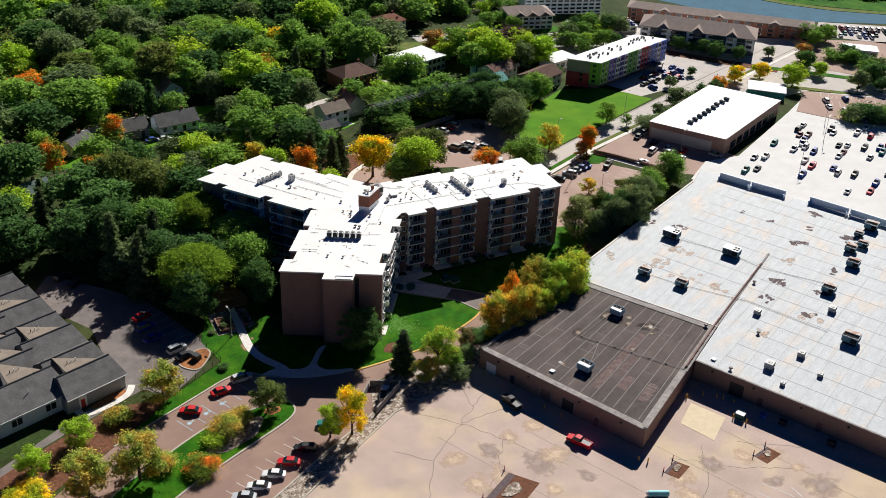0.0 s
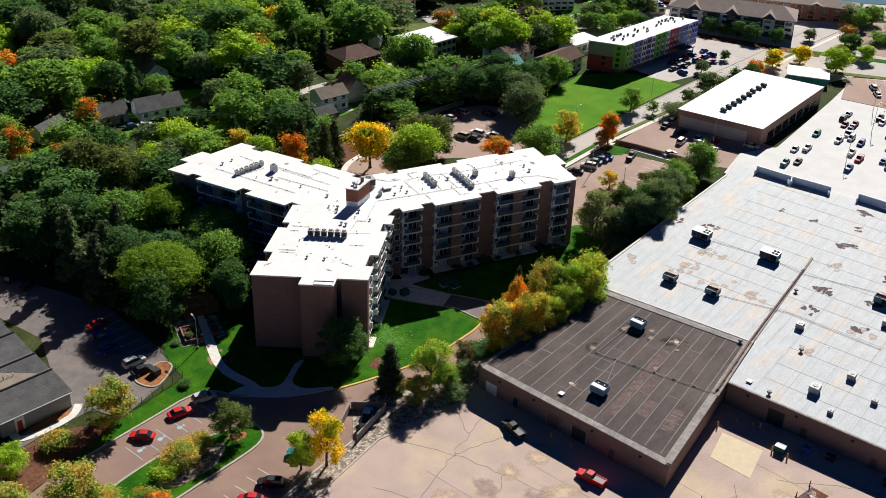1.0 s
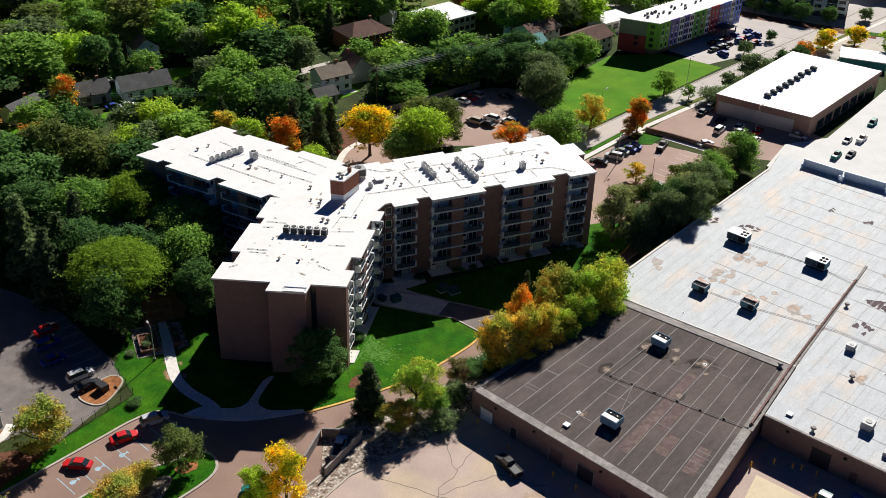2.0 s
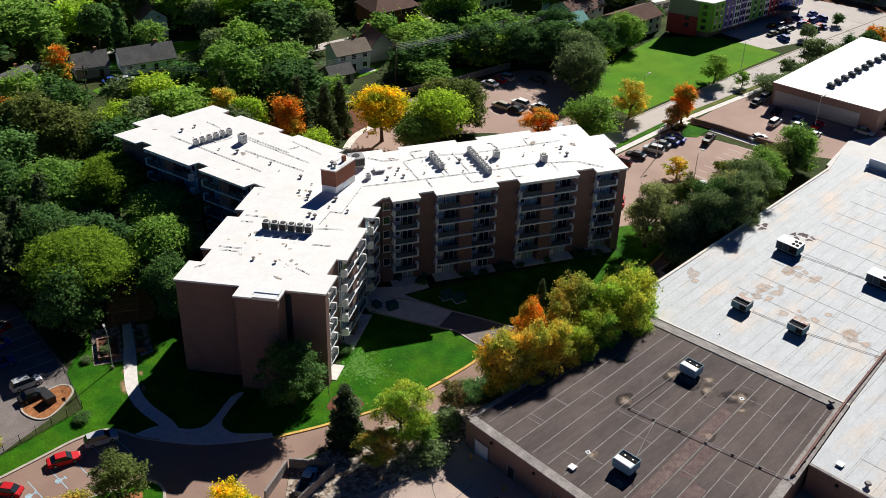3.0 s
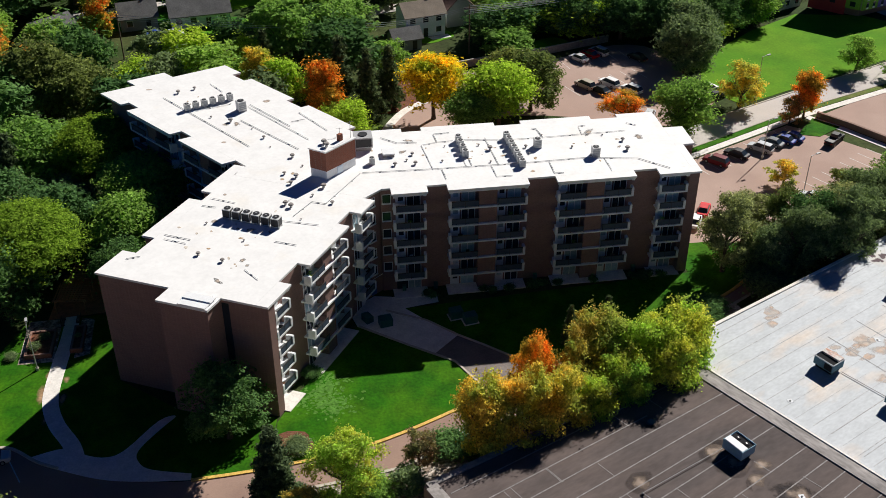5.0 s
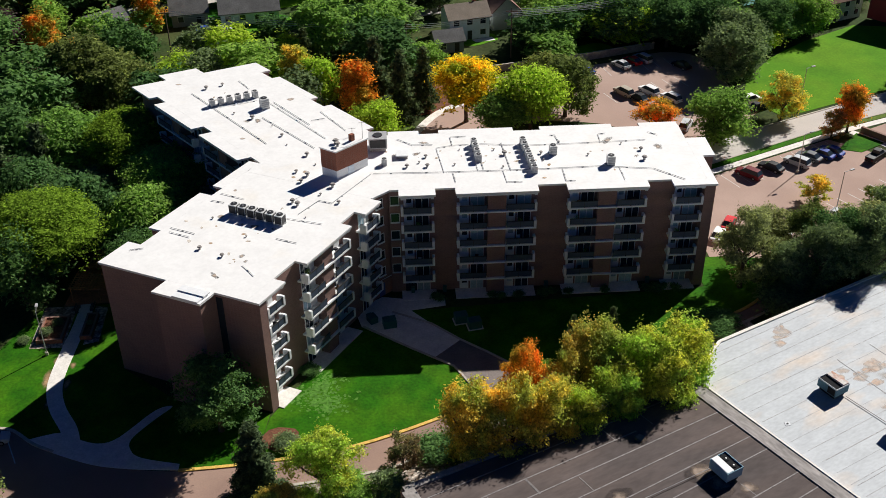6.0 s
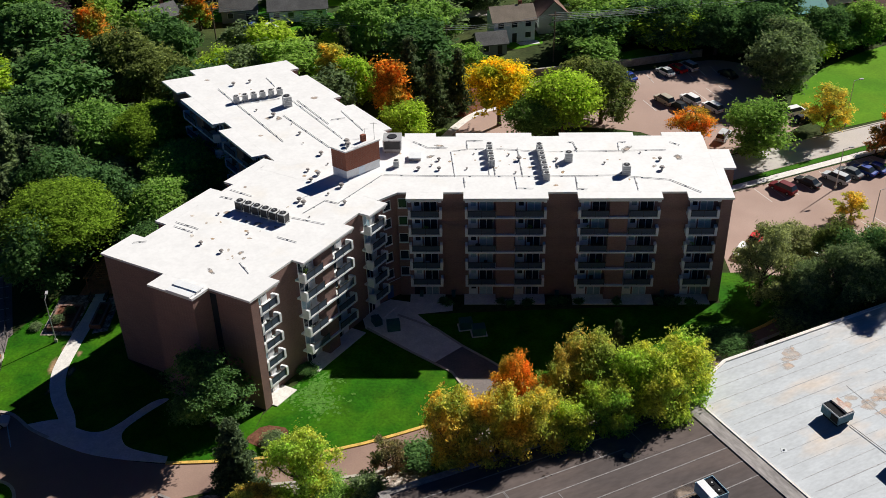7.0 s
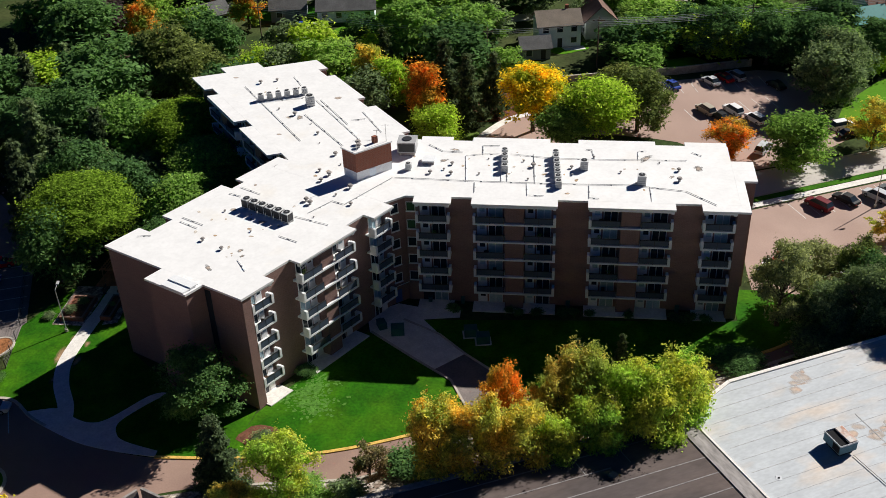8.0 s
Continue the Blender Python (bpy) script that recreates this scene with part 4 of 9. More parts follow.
# ---- trees ----
def leaf_cloud(lobes, count, size, seed, droop=0.0):
    """Leaf sprays: small bunches of leaves strewn over the lobes of a crown, and dim cores inside the larger lobes."""
    r = np.random.RandomState(seed)
    bunch = 10
    n = count // bunch
    area = np.array([(l[3] * l[4]) ** 0.8 for l in lobes])
    L = np.array(lobes)[r.choice(len(lobes), n, p=area / area.sum())]
    d = r.normal(size=(n, 3))
    d /= np.linalg.norm(d, axis=1)[:, None]
    d[:, 2] = np.where(d[:, 2] < -0.4, -d[:, 2], d[:, 2])
    depth = 0.6 + 0.46 * r.uniform(0, 1, n)[:, None] ** 0.6 + np.maximum(0, r.normal(0, 0.26, n))[:, None]
    c = L[:, :3] + d * depth * L[:, [3, 3, 4]]
    lean = d * 0.55 + r.normal(size=(n, 3)) * 0.4 + np.array([0.05, 0.05, 0.55])
    spread = np.minimum(1.9 * size, 0.5 * L[:, 3])[:, None, None] * np.array([1.0, 1.0, 0.5])
    c = (c[:, None] + r.normal(size=(n, bunch, 3)) * spread).reshape(-1, 3)
    count = n * bunch
    nrm = lean.repeat(bunch, 0) + r.normal(size=(count, 3)) * 0.32
    nrm /= np.linalg.norm(nrm, axis=1)[:, None]
    a = np.cross(nrm, r.normal(size=(count, 3)))
    a /= np.linalg.norm(a, axis=1)[:, None]
    b = np.cross(nrm, a)
    s = size * r.uniform(0.6, 1.25, count)[:, None]
    w = s * r.uniform(0.4, 0.7, count)[:, None]
    v = np.stack([c - a * s, c + b * w + a * s * 0.5, c - b * w + a * s * 0.7], 1).reshape(-1, 3)
    v[:, 2] -= droop * s.repeat(3, 0)[:, 0]
    verts, faces = v.tolist(), [(3 * i, 3 * i + 1, 3 * i + 2) for i in range(count)]
    for l in lobes:
        if l[3] < 0.85:
            continue
        bm = bmesh.new()
        bmesh.ops.create_icosphere(bm, subdivisions=1, radius=0.6)
        o = len(verts)
        for p in bm.verts:
            q = 1 + 0.3 * noise.noise(p.co * 3 + Vector(l[:3]))
            verts.append((l[0] + p.co.x * l[3] * q, l[1] + p.co.y * l[3] * q, l[2] + p.co.z * l[4] * q))
        bm.verts.index_update()
        faces += [tuple(o + p.index for p in fc.verts) for fc in bm.faces]
        bm.free()
    me = bpy.data.meshes.new("crown")
    me.from_pydata(verts, [], faces)
    me.materials.append(LEAF["green"])
    return me


def crown_lobes(shape, seed):
    """The lobes (x, y, z, radius, half height) of a crown about 10 m high and 8 m wide."""
    r = random.Random(seed)
    out = []
    if shape == "fir":
        for k in range(13):
            z, q = 1.2 + k * 0.68, 2.5 * (1 - k / 13.5) ** 0.85
            n = max(2, int(6 - k * 0.3))
            for j in range(n):
                a, reach = 6.28 * j / n + k * 0.9 + r.uniform(-0.3, 0.3), q * r.uniform(0.7, 1.15)
                for f in (0.45, 0.9) if q > 0.7 else (0.5,):
                    out.append((reach * f * math.cos(a), reach * f * math.sin(a), z - 0.25 * reach * f + r.uniform(-0.1, 0.1), max(0.2, 0.46 - 0.16 * f + 0.05 * q), 0.2))
            if k % 2:
                out.append((0, 0, z, max(0.15, q * 0.14), 0.4))
        return out
    if shape == "tiered":
        for k in range(58):
            a, q = k * 2.4 + r.uniform(-0.3, 0.3), (k / 57) ** 0.5 * 3.45
            z = 9.3 - 0.045 * q ** 3 - 0.09 * q * q + r.uniform(-0.28, 0.28)
            out.append((q * math.cos(a), q * math.sin(a), z, r.uniform(0.75, 1.2), r.uniform(0.4, 0.62)))
        for k in range(8):
            a, q = k * 2.4, r.uniform(1.6, 2.6)
            out.append((q * math.cos(a), q * math.sin(a), r.uniform(4.6, 6.2), r.uniform(0.7, 1.2), r.uniform(0.45, 0.7)))
        for k in range(5):
            a = k * 1.26
            out.append((1.6 * math.cos(a), 1.6 * math.sin(a), r.uniform(4.2, 6.0), 2.0, 1.7))
        return out
    if shape == "bush":
        for k in range(7):
            a, q = k * 2.4, r.uniform(0.2, 2.6)
            out.append((q * math.cos(a), q * math.sin(a), r.uniform(1.6, 4.5), r.uniform(1.6, 2.4), r.uniform(1.5, 2.6)))
        return out
    tall, loose = shape == "tall", shape == "open"
    wide = 2.0 if tall else 2.9
    if not loose:
        out.append((0, 0, 5.6, wide * 0.9, 3.3))
        out.append((r.uniform(-0.6, 0.6), r.uniform(-0.6, 0.6), 3.6, wide * 0.85, 1.9))
    else:
        out.append((0, 0, 5.8, wide * 0.62, 2.7))
    n = 36 if not loose else 46
    for k in range(n):
        a, h = k * 2.4 + r.uniform(-0.5, 0.5), ((0.5 + k * 0.7548) % 1.0)
        q = wide * 1.06 * math.sin(math.pi * (0.17 + 0.78 * h)) ** 0.7 * r.uniform(0.62 if not loose else 0.5, 1.15)
        z = 1.8 + 7.0 * h + r.uniform(-0.3, 0.3)
        s = r.uniform(0.5, 1.25) if not loose else r.uniform(0.4, 0.95)
        out.append((q * math.cos(a), q * math.sin(a), z, s, s * r.uniform(0.6, 0.85)))
        if k % 3:
            b, g = a + r.uniform(-0.5, 0.5), r.uniform(0.35, 0.6)
            out.append(((q + s * 0.75) * math.cos(b), (q + s * 0.75) * math.sin(b), z + r.uniform(-0.2, 0.7), g, g * 0.75))
    return out


def trunk_mesh(shape, seed):
    r = random.Random(seed)
    bm = bmesh.new()
    if shape == "bush":
        for k in range(4):
            a = k * 1.6
            tube(bm, (0.2 * math.cos(a), 0.2 * math.sin(a), -0.1), (1.2 * math.cos(a), 1.2 * math.sin(a), 2.6), 0.13, 0.05, 5)
        return mesh("trunk", bm, M_BARK)
    top = 8.6 if shape == "fir" else 4.4
    tube(bm, (0, 0, -0.15), (0, 0, 0.5), 0.36, 0.26, 9)
    tube(bm, (0, 0, 0.45), (0.1, 0.05, top), 0.26, 0.07 if shape == "fir" else 0.16, 8)
    if shape != "fir":
        for k in range(7):
            a, h = k * 2.4 + r.uniform(-0.3, 0.3), r.uniform(2.0, 4.0)
            p = Vector((0.05, 0.02, h))
            q = Vector((1.6 * math.cos(a), 1.6 * math.sin(a), h + 1.8))
            tube(bm, p, q, 0.12, 0.07, 6)
            tube(bm, q, q + Vector((0.9 * math.cos(a + 0.4), 0.9 * math.sin(a + 0.4), 1.5)), 0.07, 0.03, 5)
            tube(bm, q, q + Vector((0.9 * math.cos(a - 0.6), 0.9 * math.sin(a - 0.6), 1.1)), 0.06, 0.03, 5)
    return mesh("trunk", bm, M_BARK)


DETAIL = {"hero": (19000, 0.19), "near": (9500, 0.25), "mid": (3900, 0.37), "far": (1500, 0.54)}
TREES = {}
WORDS = {"locust": "soft green", "green": "green", "fading": "yellowing green", "withered": "brown withered", "sage": "pale sage green", "deep": "dark green", "lime": "yellow-green", "olive": "olive-brown", "silver": "grey-green", "gold": "golden yellow", "turning": "yellow-green turning", "orange": "bright orange", "russet": "russet", "maple": "green and orange", "mixed": "olive-green turning", "plum": "dark purple", "fir": "dark needled"}


def tree(leaf, x, y, height, width, shape="round", detail="mid", z=0.0, name="", label="", group=""):
    """A tree or bush with trunk and crown; alike ones share their meshes."""
    key = (shape, detail, rng.randrange(3))
    m = Matrix.Translation((x, y, z)) @ Matrix.Rotation(rng.uniform(0, 6.28), 4, "Z") @ Matrix.Diagonal((width / 8, width / 8, height / 10, 1))
    name = name or ("shrub" if shape == "bush" else "conifer" if shape == "fir" else "tree")
    if key not in TREES:
        ob = new(name)
        n, s = DETAIL[detail]
        if shape == "open":
            n, s = int(n * 0.78), s * 0.86
        if shape == "tiered" and detail == "hero":
            n, s = n * 2, s * 0.62
        seed = 100 + len(TREES)
        for kid, me in (("trunk", trunk_mesh(shape, seed)), ("crown", leaf_cloud(crown_lobes(shape, seed), n, s, seed, 0.3 if shape == "fir" else 0.0))):
            k = new(kid, me)
            k.parent = ob
        TREES[key] = ob
        ob.matrix_basis = m
    else:
        src = TREES[key]
        ob = copy_thing(src, m @ Matrix.Diagonal((*(1 / q for q in src.scale), 1)))
        ob.name = name
    kind = {"bush": "shrub", "fir": "conifer"}.get(shape, "tree")
    tagged(ob, label or f"{WORDS[leaf]} leafy {kind} with an uneven crown in the wood", kind, group or ("wood" if not label else ""))
    for k in ob.children:
        if k.name.startswith("crown"):
            k.material_slots[0].link = "OBJECT"
            k.material_slots[0].material = LEAF[leaf]
    return ob


def far_wood(rows):
    """The woods beyond, as one mass of crowns and trunks."""
    kinds = list(LEAF)
    protos, V, F, S, base = {}, [], [], [], 0
    for leaf, x, y, h, w, shape in rows:
        key = (shape, rng.randrange(3))
        if key not in protos:
            seed = 400 + len(protos)
            n, s = DETAIL["far"]
            me = leaf_cloud(crown_lobes(shape, seed)[::2] if shape == "fir" else crown_lobes(shape, seed), n, s, seed)
            tr = trunk_mesh("bush", seed)
            out = []
            for m in (me, tr):
                v = np.empty(len(m.vertices) * 3, np.float32)
                m.vertices.foreach_get("co", v)
                m.calc_loop_triangles()
                t = np.empty(len(m.loop_triangles) * 3, np.int32)
                m.loop_triangles.foreach_get("vertices", t)
                out.append((v.reshape(-1, 3), t.reshape(-1, 3)))
                bpy.data.meshes.remove(m)
            protos[key] = out
        a = rng.uniform(0, 6.28)
        R = np.array([[math.cos(a), -math.sin(a), 0], [math.sin(a), math.cos(a), 0], [0, 0, 1]]) @ np.diag((w / 8, w / 8, h / 10))
        for (v, t), slot in zip(protos[key], (kinds.index(leaf), len(kinds))):
            V.append(v @ R.T + np.array((x, y, 0)))
            F.append(t + base)
            S.append(np.full(len(t), slot))
            base += len(v)
    V, F, S = np.concatenate(V), np.concatenate(F), np.concatenate(S)
    me = bpy.data.meshes.new("far_wood")
    me.vertices.add(len(V))
    me.vertices.foreach_set("co", V.astype(np.float32).ravel())
    me.loops.add(len(F) * 3)
    me.loops.foreach_set("vertex_index", F.astype(np.int32).ravel())
    me.polygons.add(len(F))
    me.polygons.foreach_set("loop_start", np.arange(0, len(F) * 3, 3, dtype=np.int32))
    for k in kinds:
        me.materials.append(LEAF[k])
    me.materials.append(M_BARK)
    me.polygons.foreach_set("material_index", S.astype(np.int32))
    me.update()
    me.validate()
    return tagged(new("far_wood", me), "distant mixed green woods between the houses", "woods", "", "stuff")


# ---- cars ----
CAR_PAINT = {n: paint("car_paint_" + n, c) for n, c in {"red": (0.60, 0.012, 0.02), "white": (0.82, 0.82, 0.81), "silver": (0.55, 0.57, 0.59), "black": (0.015, 0.016, 0.018), "blue": (0.02, 0.06, 0.32), "grey": (0.13, 0.14, 0.15), "teal": (0.02, 0.20, 0.18), "maroon": (0.16, 0.012, 0.02), "beige": (0.45, 0.40, 0.32)}.items()}
CARS = {}


def hull(bm, rows, slot=0):
    """A closed skin through cross sections given as (x, half width low, z low, half width high, z high)."""
    rings = []
    for x, w0, z0, w1, z1 in rows:
        rings.append([bm.verts.new(p) for p in ((x, -w0, z0), (x, w0, z0), (x, w1, z1), (x, -w1, z1))])
    for a, b in zip(rings, rings[1:]):
        for k in range(4):
            bm.faces.new((a[k], a[(k + 1) % 4], b[(k + 1) % 4], b[k])).material_index = slot
    for r in (rings[0][::-1], rings[-1]):
        bm.faces.new(r).material_index = slot


def car_model(kind, far=False):
    ob = new("car")
    def kid(name, bm, mat, parent=ob, smooth=False):
        k = new(name, mesh(name, bm, mat))
        k.parent = parent
        if smooth:
            for f in k.data.polygons:
                f.use_smooth = True
        return k
    body, cab, roof = bmesh.new(), bmesh.new(), bmesh.new()
    hgt = {"sedan": 1.45, "suv": 1.72, "pickup": 1.8, "van": 1.85}[kind]
    lng = {"sedan": 4.6, "suv": 4.7, "pickup": 5.5, "van": 5.0}[kind]
    h, belt = lng / 2, {"sedan": 0.86, "suv": 1.02, "pickup": 1.08, "van": 1.05}[kind]
    hull(body, [(-h, 0.72, 0.42, 0.66, belt - 0.22), (-h + 0.12, 0.84, 0.32, 0.78, belt - 0.04), (-h + 0.6, 0.89, 0.26, 0.83, belt + 0.02), (0, 0.91, 0.24, 0.86, belt), (h - 1.2, 0.90, 0.26, 0.83, belt - 0.04), (h - 0.25, 0.84, 0.3, 0.76, belt - 0.2), (h, 0.68, 0.42, 0.62, belt - 0.34)])
    if kind == "sedan":
        c0, c1, c2, c3 = -h + 0.55, -h + 1.25, 0.35, 1.15
    elif kind == "pickup":
        c0, c1, c2, c3 = -0.55, -0.4, 0.75, 1.45
    else:
        c0, c1, c2, c3 = -h + 0.12, -h + 0.5, 0.5, 1.3
    hull(cab, [(c0, 0.80, belt - 0.06, 0.74, belt + 0.02), (c1, 0.83, belt - 0.06, 0.62, hgt - 0.06), (c2, 0.83, belt - 0.06, 0.63, hgt - 0.06), (c3, 0.80, belt - 0.08, 0.74, belt)])
    hull(roof, [(c1 - 0.03, 0.60, hgt - 0.055, 0.56, hgt - 0.015), (c1 + 0.3, 0.64, hgt - 0.055, 0.60, hgt), (c2 - 0.3, 0.65, hgt - 0.055, 0.61, hgt), (c2 + 0.05, 0.61, hgt - 0.055, 0.57, hgt - 0.02)])
    b = kid("body", body, CAR_PAINT["white"])
    kid("cabin_glass", cab, M_GLASS)
    kid("roof", roof, CAR_PAINT["white"])
    if kind == "pickup":
        bed = bmesh.new()
        box(bed, -h + 0.2, -0.62, -0.66, 0.66, belt + 0.022, belt + 0.03)
        kid("cargo_bed", bed, M_DARK)
        bed = bmesh.new()
        for y0, y1 in ((-0.84, -0.68), (0.68, 0.84)):
            box(bed, -h + 0.15, -0.6, y0, y1, belt - 0.02, belt + 0.12)
        box(bed, -h + 0.05, -h + 0.16, -0.82, 0.82, belt - 0.1, belt + 0.11)
        kid("bed_side", bed, CAR_PAINT["white"])
    for x in (-h + 0.95, h - 0.95):
        for y in (-0.80, 0.80):
            w = bmesh.new()
            tube(w, (x, y - 0.11, 0.33), (x, y + 0.11, 0.33), 0.33, sides=12)
            t = kid("wheel", w, M_TYRE)
            if far:
                continue
            s = 1 if y > 0 else -1
            w = bmesh.new()
            tube(w, (x, y + s * 0.10, 0.33), (x, y + s * 0.125, 0.33), 0.2, sides=10)
            kid("rim", w, M_METAL, t)
    for y in () if far else (-0.58, 0.58):
        w = bmesh.new()
        box(w, h - 0.14, h - 0.02, y - 0.16, y + 0.16, belt - 0.42, belt - 0.28)
        kid("headlight", w, M_LAMP)
        w = bmesh.new()
        box(w, -h - 0.01, -h + 0.1, y - 0.14, y + 0.14, belt - 0.34, belt - 0.2)
        kid("tail_light", w, M_TAIL)
    return ob


def car(kind, colour, x, y, heading, z=0.035, where="in a car park", group="parked cars", far=False):
    s = 0.86 if far else 1.0
    m = Matrix.Translation((x, y, z)) @ Matrix.Rotation(radians(heading), 4, "Z") @ Matrix.Diagonal((s, s, s, 1))
    if (kind, far) not in CARS:
        CARS[kind, far] = ob = car_model(kind, far)
        ob.matrix_basis = m
    else:
        ob = copy_thing(CARS[kind, far], m @ Matrix.Diagonal((1 / s, 1 / s, 1 / s, 1)))
    ob.name = {"sedan": "car", "suv": "car", "pickup": "pickup_truck", "van": "van"}[kind]
    words = {"sedan": "saloon car", "suv": "estate car", "pickup": "pickup truck", "van": "people carrier"}[kind]
    tagged(ob, f"{colour} {words} parked {where}", "pickup truck" if kind == "pickup" else "car", group)
    for k in ob.children:
        if k.name.split(".")[0] in ("body", "roof", "bed_side"):
            k.material_slots[0].link = "OBJECT"
            k.material_slots[0].material = CAR_PAINT[colour]
    return ob


# ---- houses ----
def gable(bm, F, u0, u1, v0, v1, z0, z1, t=0.22, hip=0.0, vm=None):
    """A pitched roof of two slabs with its ridge along u; hip: how far the ridge stops short of the ends."""
    vm = (v0 + v1) / 2 if vm is None else vm
    def quad(a, b, c, d):
        lo, hi = [bm.verts.new(p) for p in (a, b, c, d)], [bm.verts.new(p + Vector((0, 0, t))) for p in (a, b, c, d)]
        for f in (lo[::-1], hi, *([lo[i], lo[(i + 1) % 4], hi[(i + 1) % 4], hi[i]] for i in range(4))):
            bm.faces.new(f)
    quad(F(u0, v0, z0), F(u1, v0, z0), F(u1 - hip, vm, z1), F(u0 + hip, vm, z1))
    quad(F(u1, v1, z0), F(u0, v1, z0), F(u0 + hip, vm, z1), F(u1 - hip, vm, z1))
    if hip:
        for u, s in ((u0, 1), (u1, -1)):
            vs = [bm.verts.new(p) for p in (F(u, v0, z0 + t), F(u, v1, z0 + t), F(u + s * hip, vm, z1 + t))]
            ws = [bm.verts.new(p) for p in (F(u, v0, z0), F(u, v1, z0), F(u + s * hip, vm, z1))]
            for f in (vs, ws[::-1], *([ws[i], ws[(i + 1) % 3], vs[(i + 1) % 3], vs[i]] for i in range(3))):
                bm.faces.new(f)


def house(x, y, ang, lng, wid, wall_h, roof_h, wall, roof, label, chimney=True, hip=0.0, group="houses"):
    F = Frame(x, y, ang)
    ob = thing("house", label, "house", (x, y, 0), group)
    w = bmesh.new()
    box(w, -lng / 2, lng / 2, -wid / 2, wid / 2, 0, wall_h, F)
    if not hip:
        for u0, u1 in ((-lng / 2, -lng / 2 + 0.2), (lng / 2 - 0.2, lng / 2)):
            vs = [[w.verts.new(F(u, v, z)) for v, z in ((-wid / 2, wall_h), (wid / 2, wall_h), (0, wall_h + roof_h))] for u in (u0, u1)]
            w.faces.new(vs[0][::-1]), w.faces.new(vs[1])
            for i in range(3):
                w.faces.new((vs[0][i], vs[0][(i + 1) % 3], vs[1][(i + 1) % 3], vs[1][i]))
    part("wall", w, wall, ob)
    r = bmesh.new()
    o = 0.45
    gable(r, F, -lng / 2 - o, lng / 2 + o, -wid / 2 - o, wid / 2 + o, wall_h - o * 2 * roof_h / wid + 0.02, wall_h + roof_h + 0.02, 0.2, hip)
    part("roof", r, roof, ob)
    if chimney:
        part("chimney", boxes((lng * 0.2, lng * 0.2 + 0.7, 0.3, 1.0, wall_h + roof_h * 0.4, wall_h + roof_h + 0.9), F=F), M_REDBRICK, ob, "brick chimney")
    floors = max(1, round(wall_h / 2.6))
    n = max(2, int(lng / 3))
    for s in (-1, 1):
        for f in range(floors):
            for k in range(n):
                u, z = -lng / 2 + (k + 0.5) * lng / n, f * wall_h / floors + wall_h / floors * 0.38
                v = s * wid / 2
                if f == 0 and k == n // 2:
                    part("door", boxes((u - 0.5, u + 0.5, min(v, v + s * 0.06), max(v, v + s * 0.06), 0.1, 2.1), F=F), M_DARK, ob)
                    continue
                q = part("window", boxes((u - 0.6, u + 0.6, min(v, v + s * 0.04), max(v, v + s * 0.04), z, z + 1.2), F=F), M_GLASS, ob)
                part("window_frame", boxes((u - 0.72, u - 0.605, min(v, v + s * 0.08), max(v, v + s * 0.08), z - 0.1, z + 1.3), (u + 0.605, u + 0.72, min(v, v + s * 0.08), max(v, v + s * 0.08), z - 0.1, z + 1.3), (u - 0.6, u + 0.6, min(v, v + s * 0.08), max(v, v + s * 0.08), z + 1.205, z + 1.3), F=F), M_WHITE, q)
    return ob


# ---- roof plant ----
M_RUSTSHEET = material("rusty_sheet_metal", (0.50, 0.28, 0.20), 0.8, 0.15, 0.9, 5.0, 0.0, second=(0.62, 0.58, 0.54), mix=0.52)
M_PIT = material("sooty_metal", (0.02, 0.02, 0.022), 0.95, 0.1, 0.5, 5.0, 0.0)
M_GREYPANEL = material("grey_blue_panel", (0.05, 0.065, 0.085), 0.85, 0.1, 0.6, 5.0, 0.0)
UNITS = {}


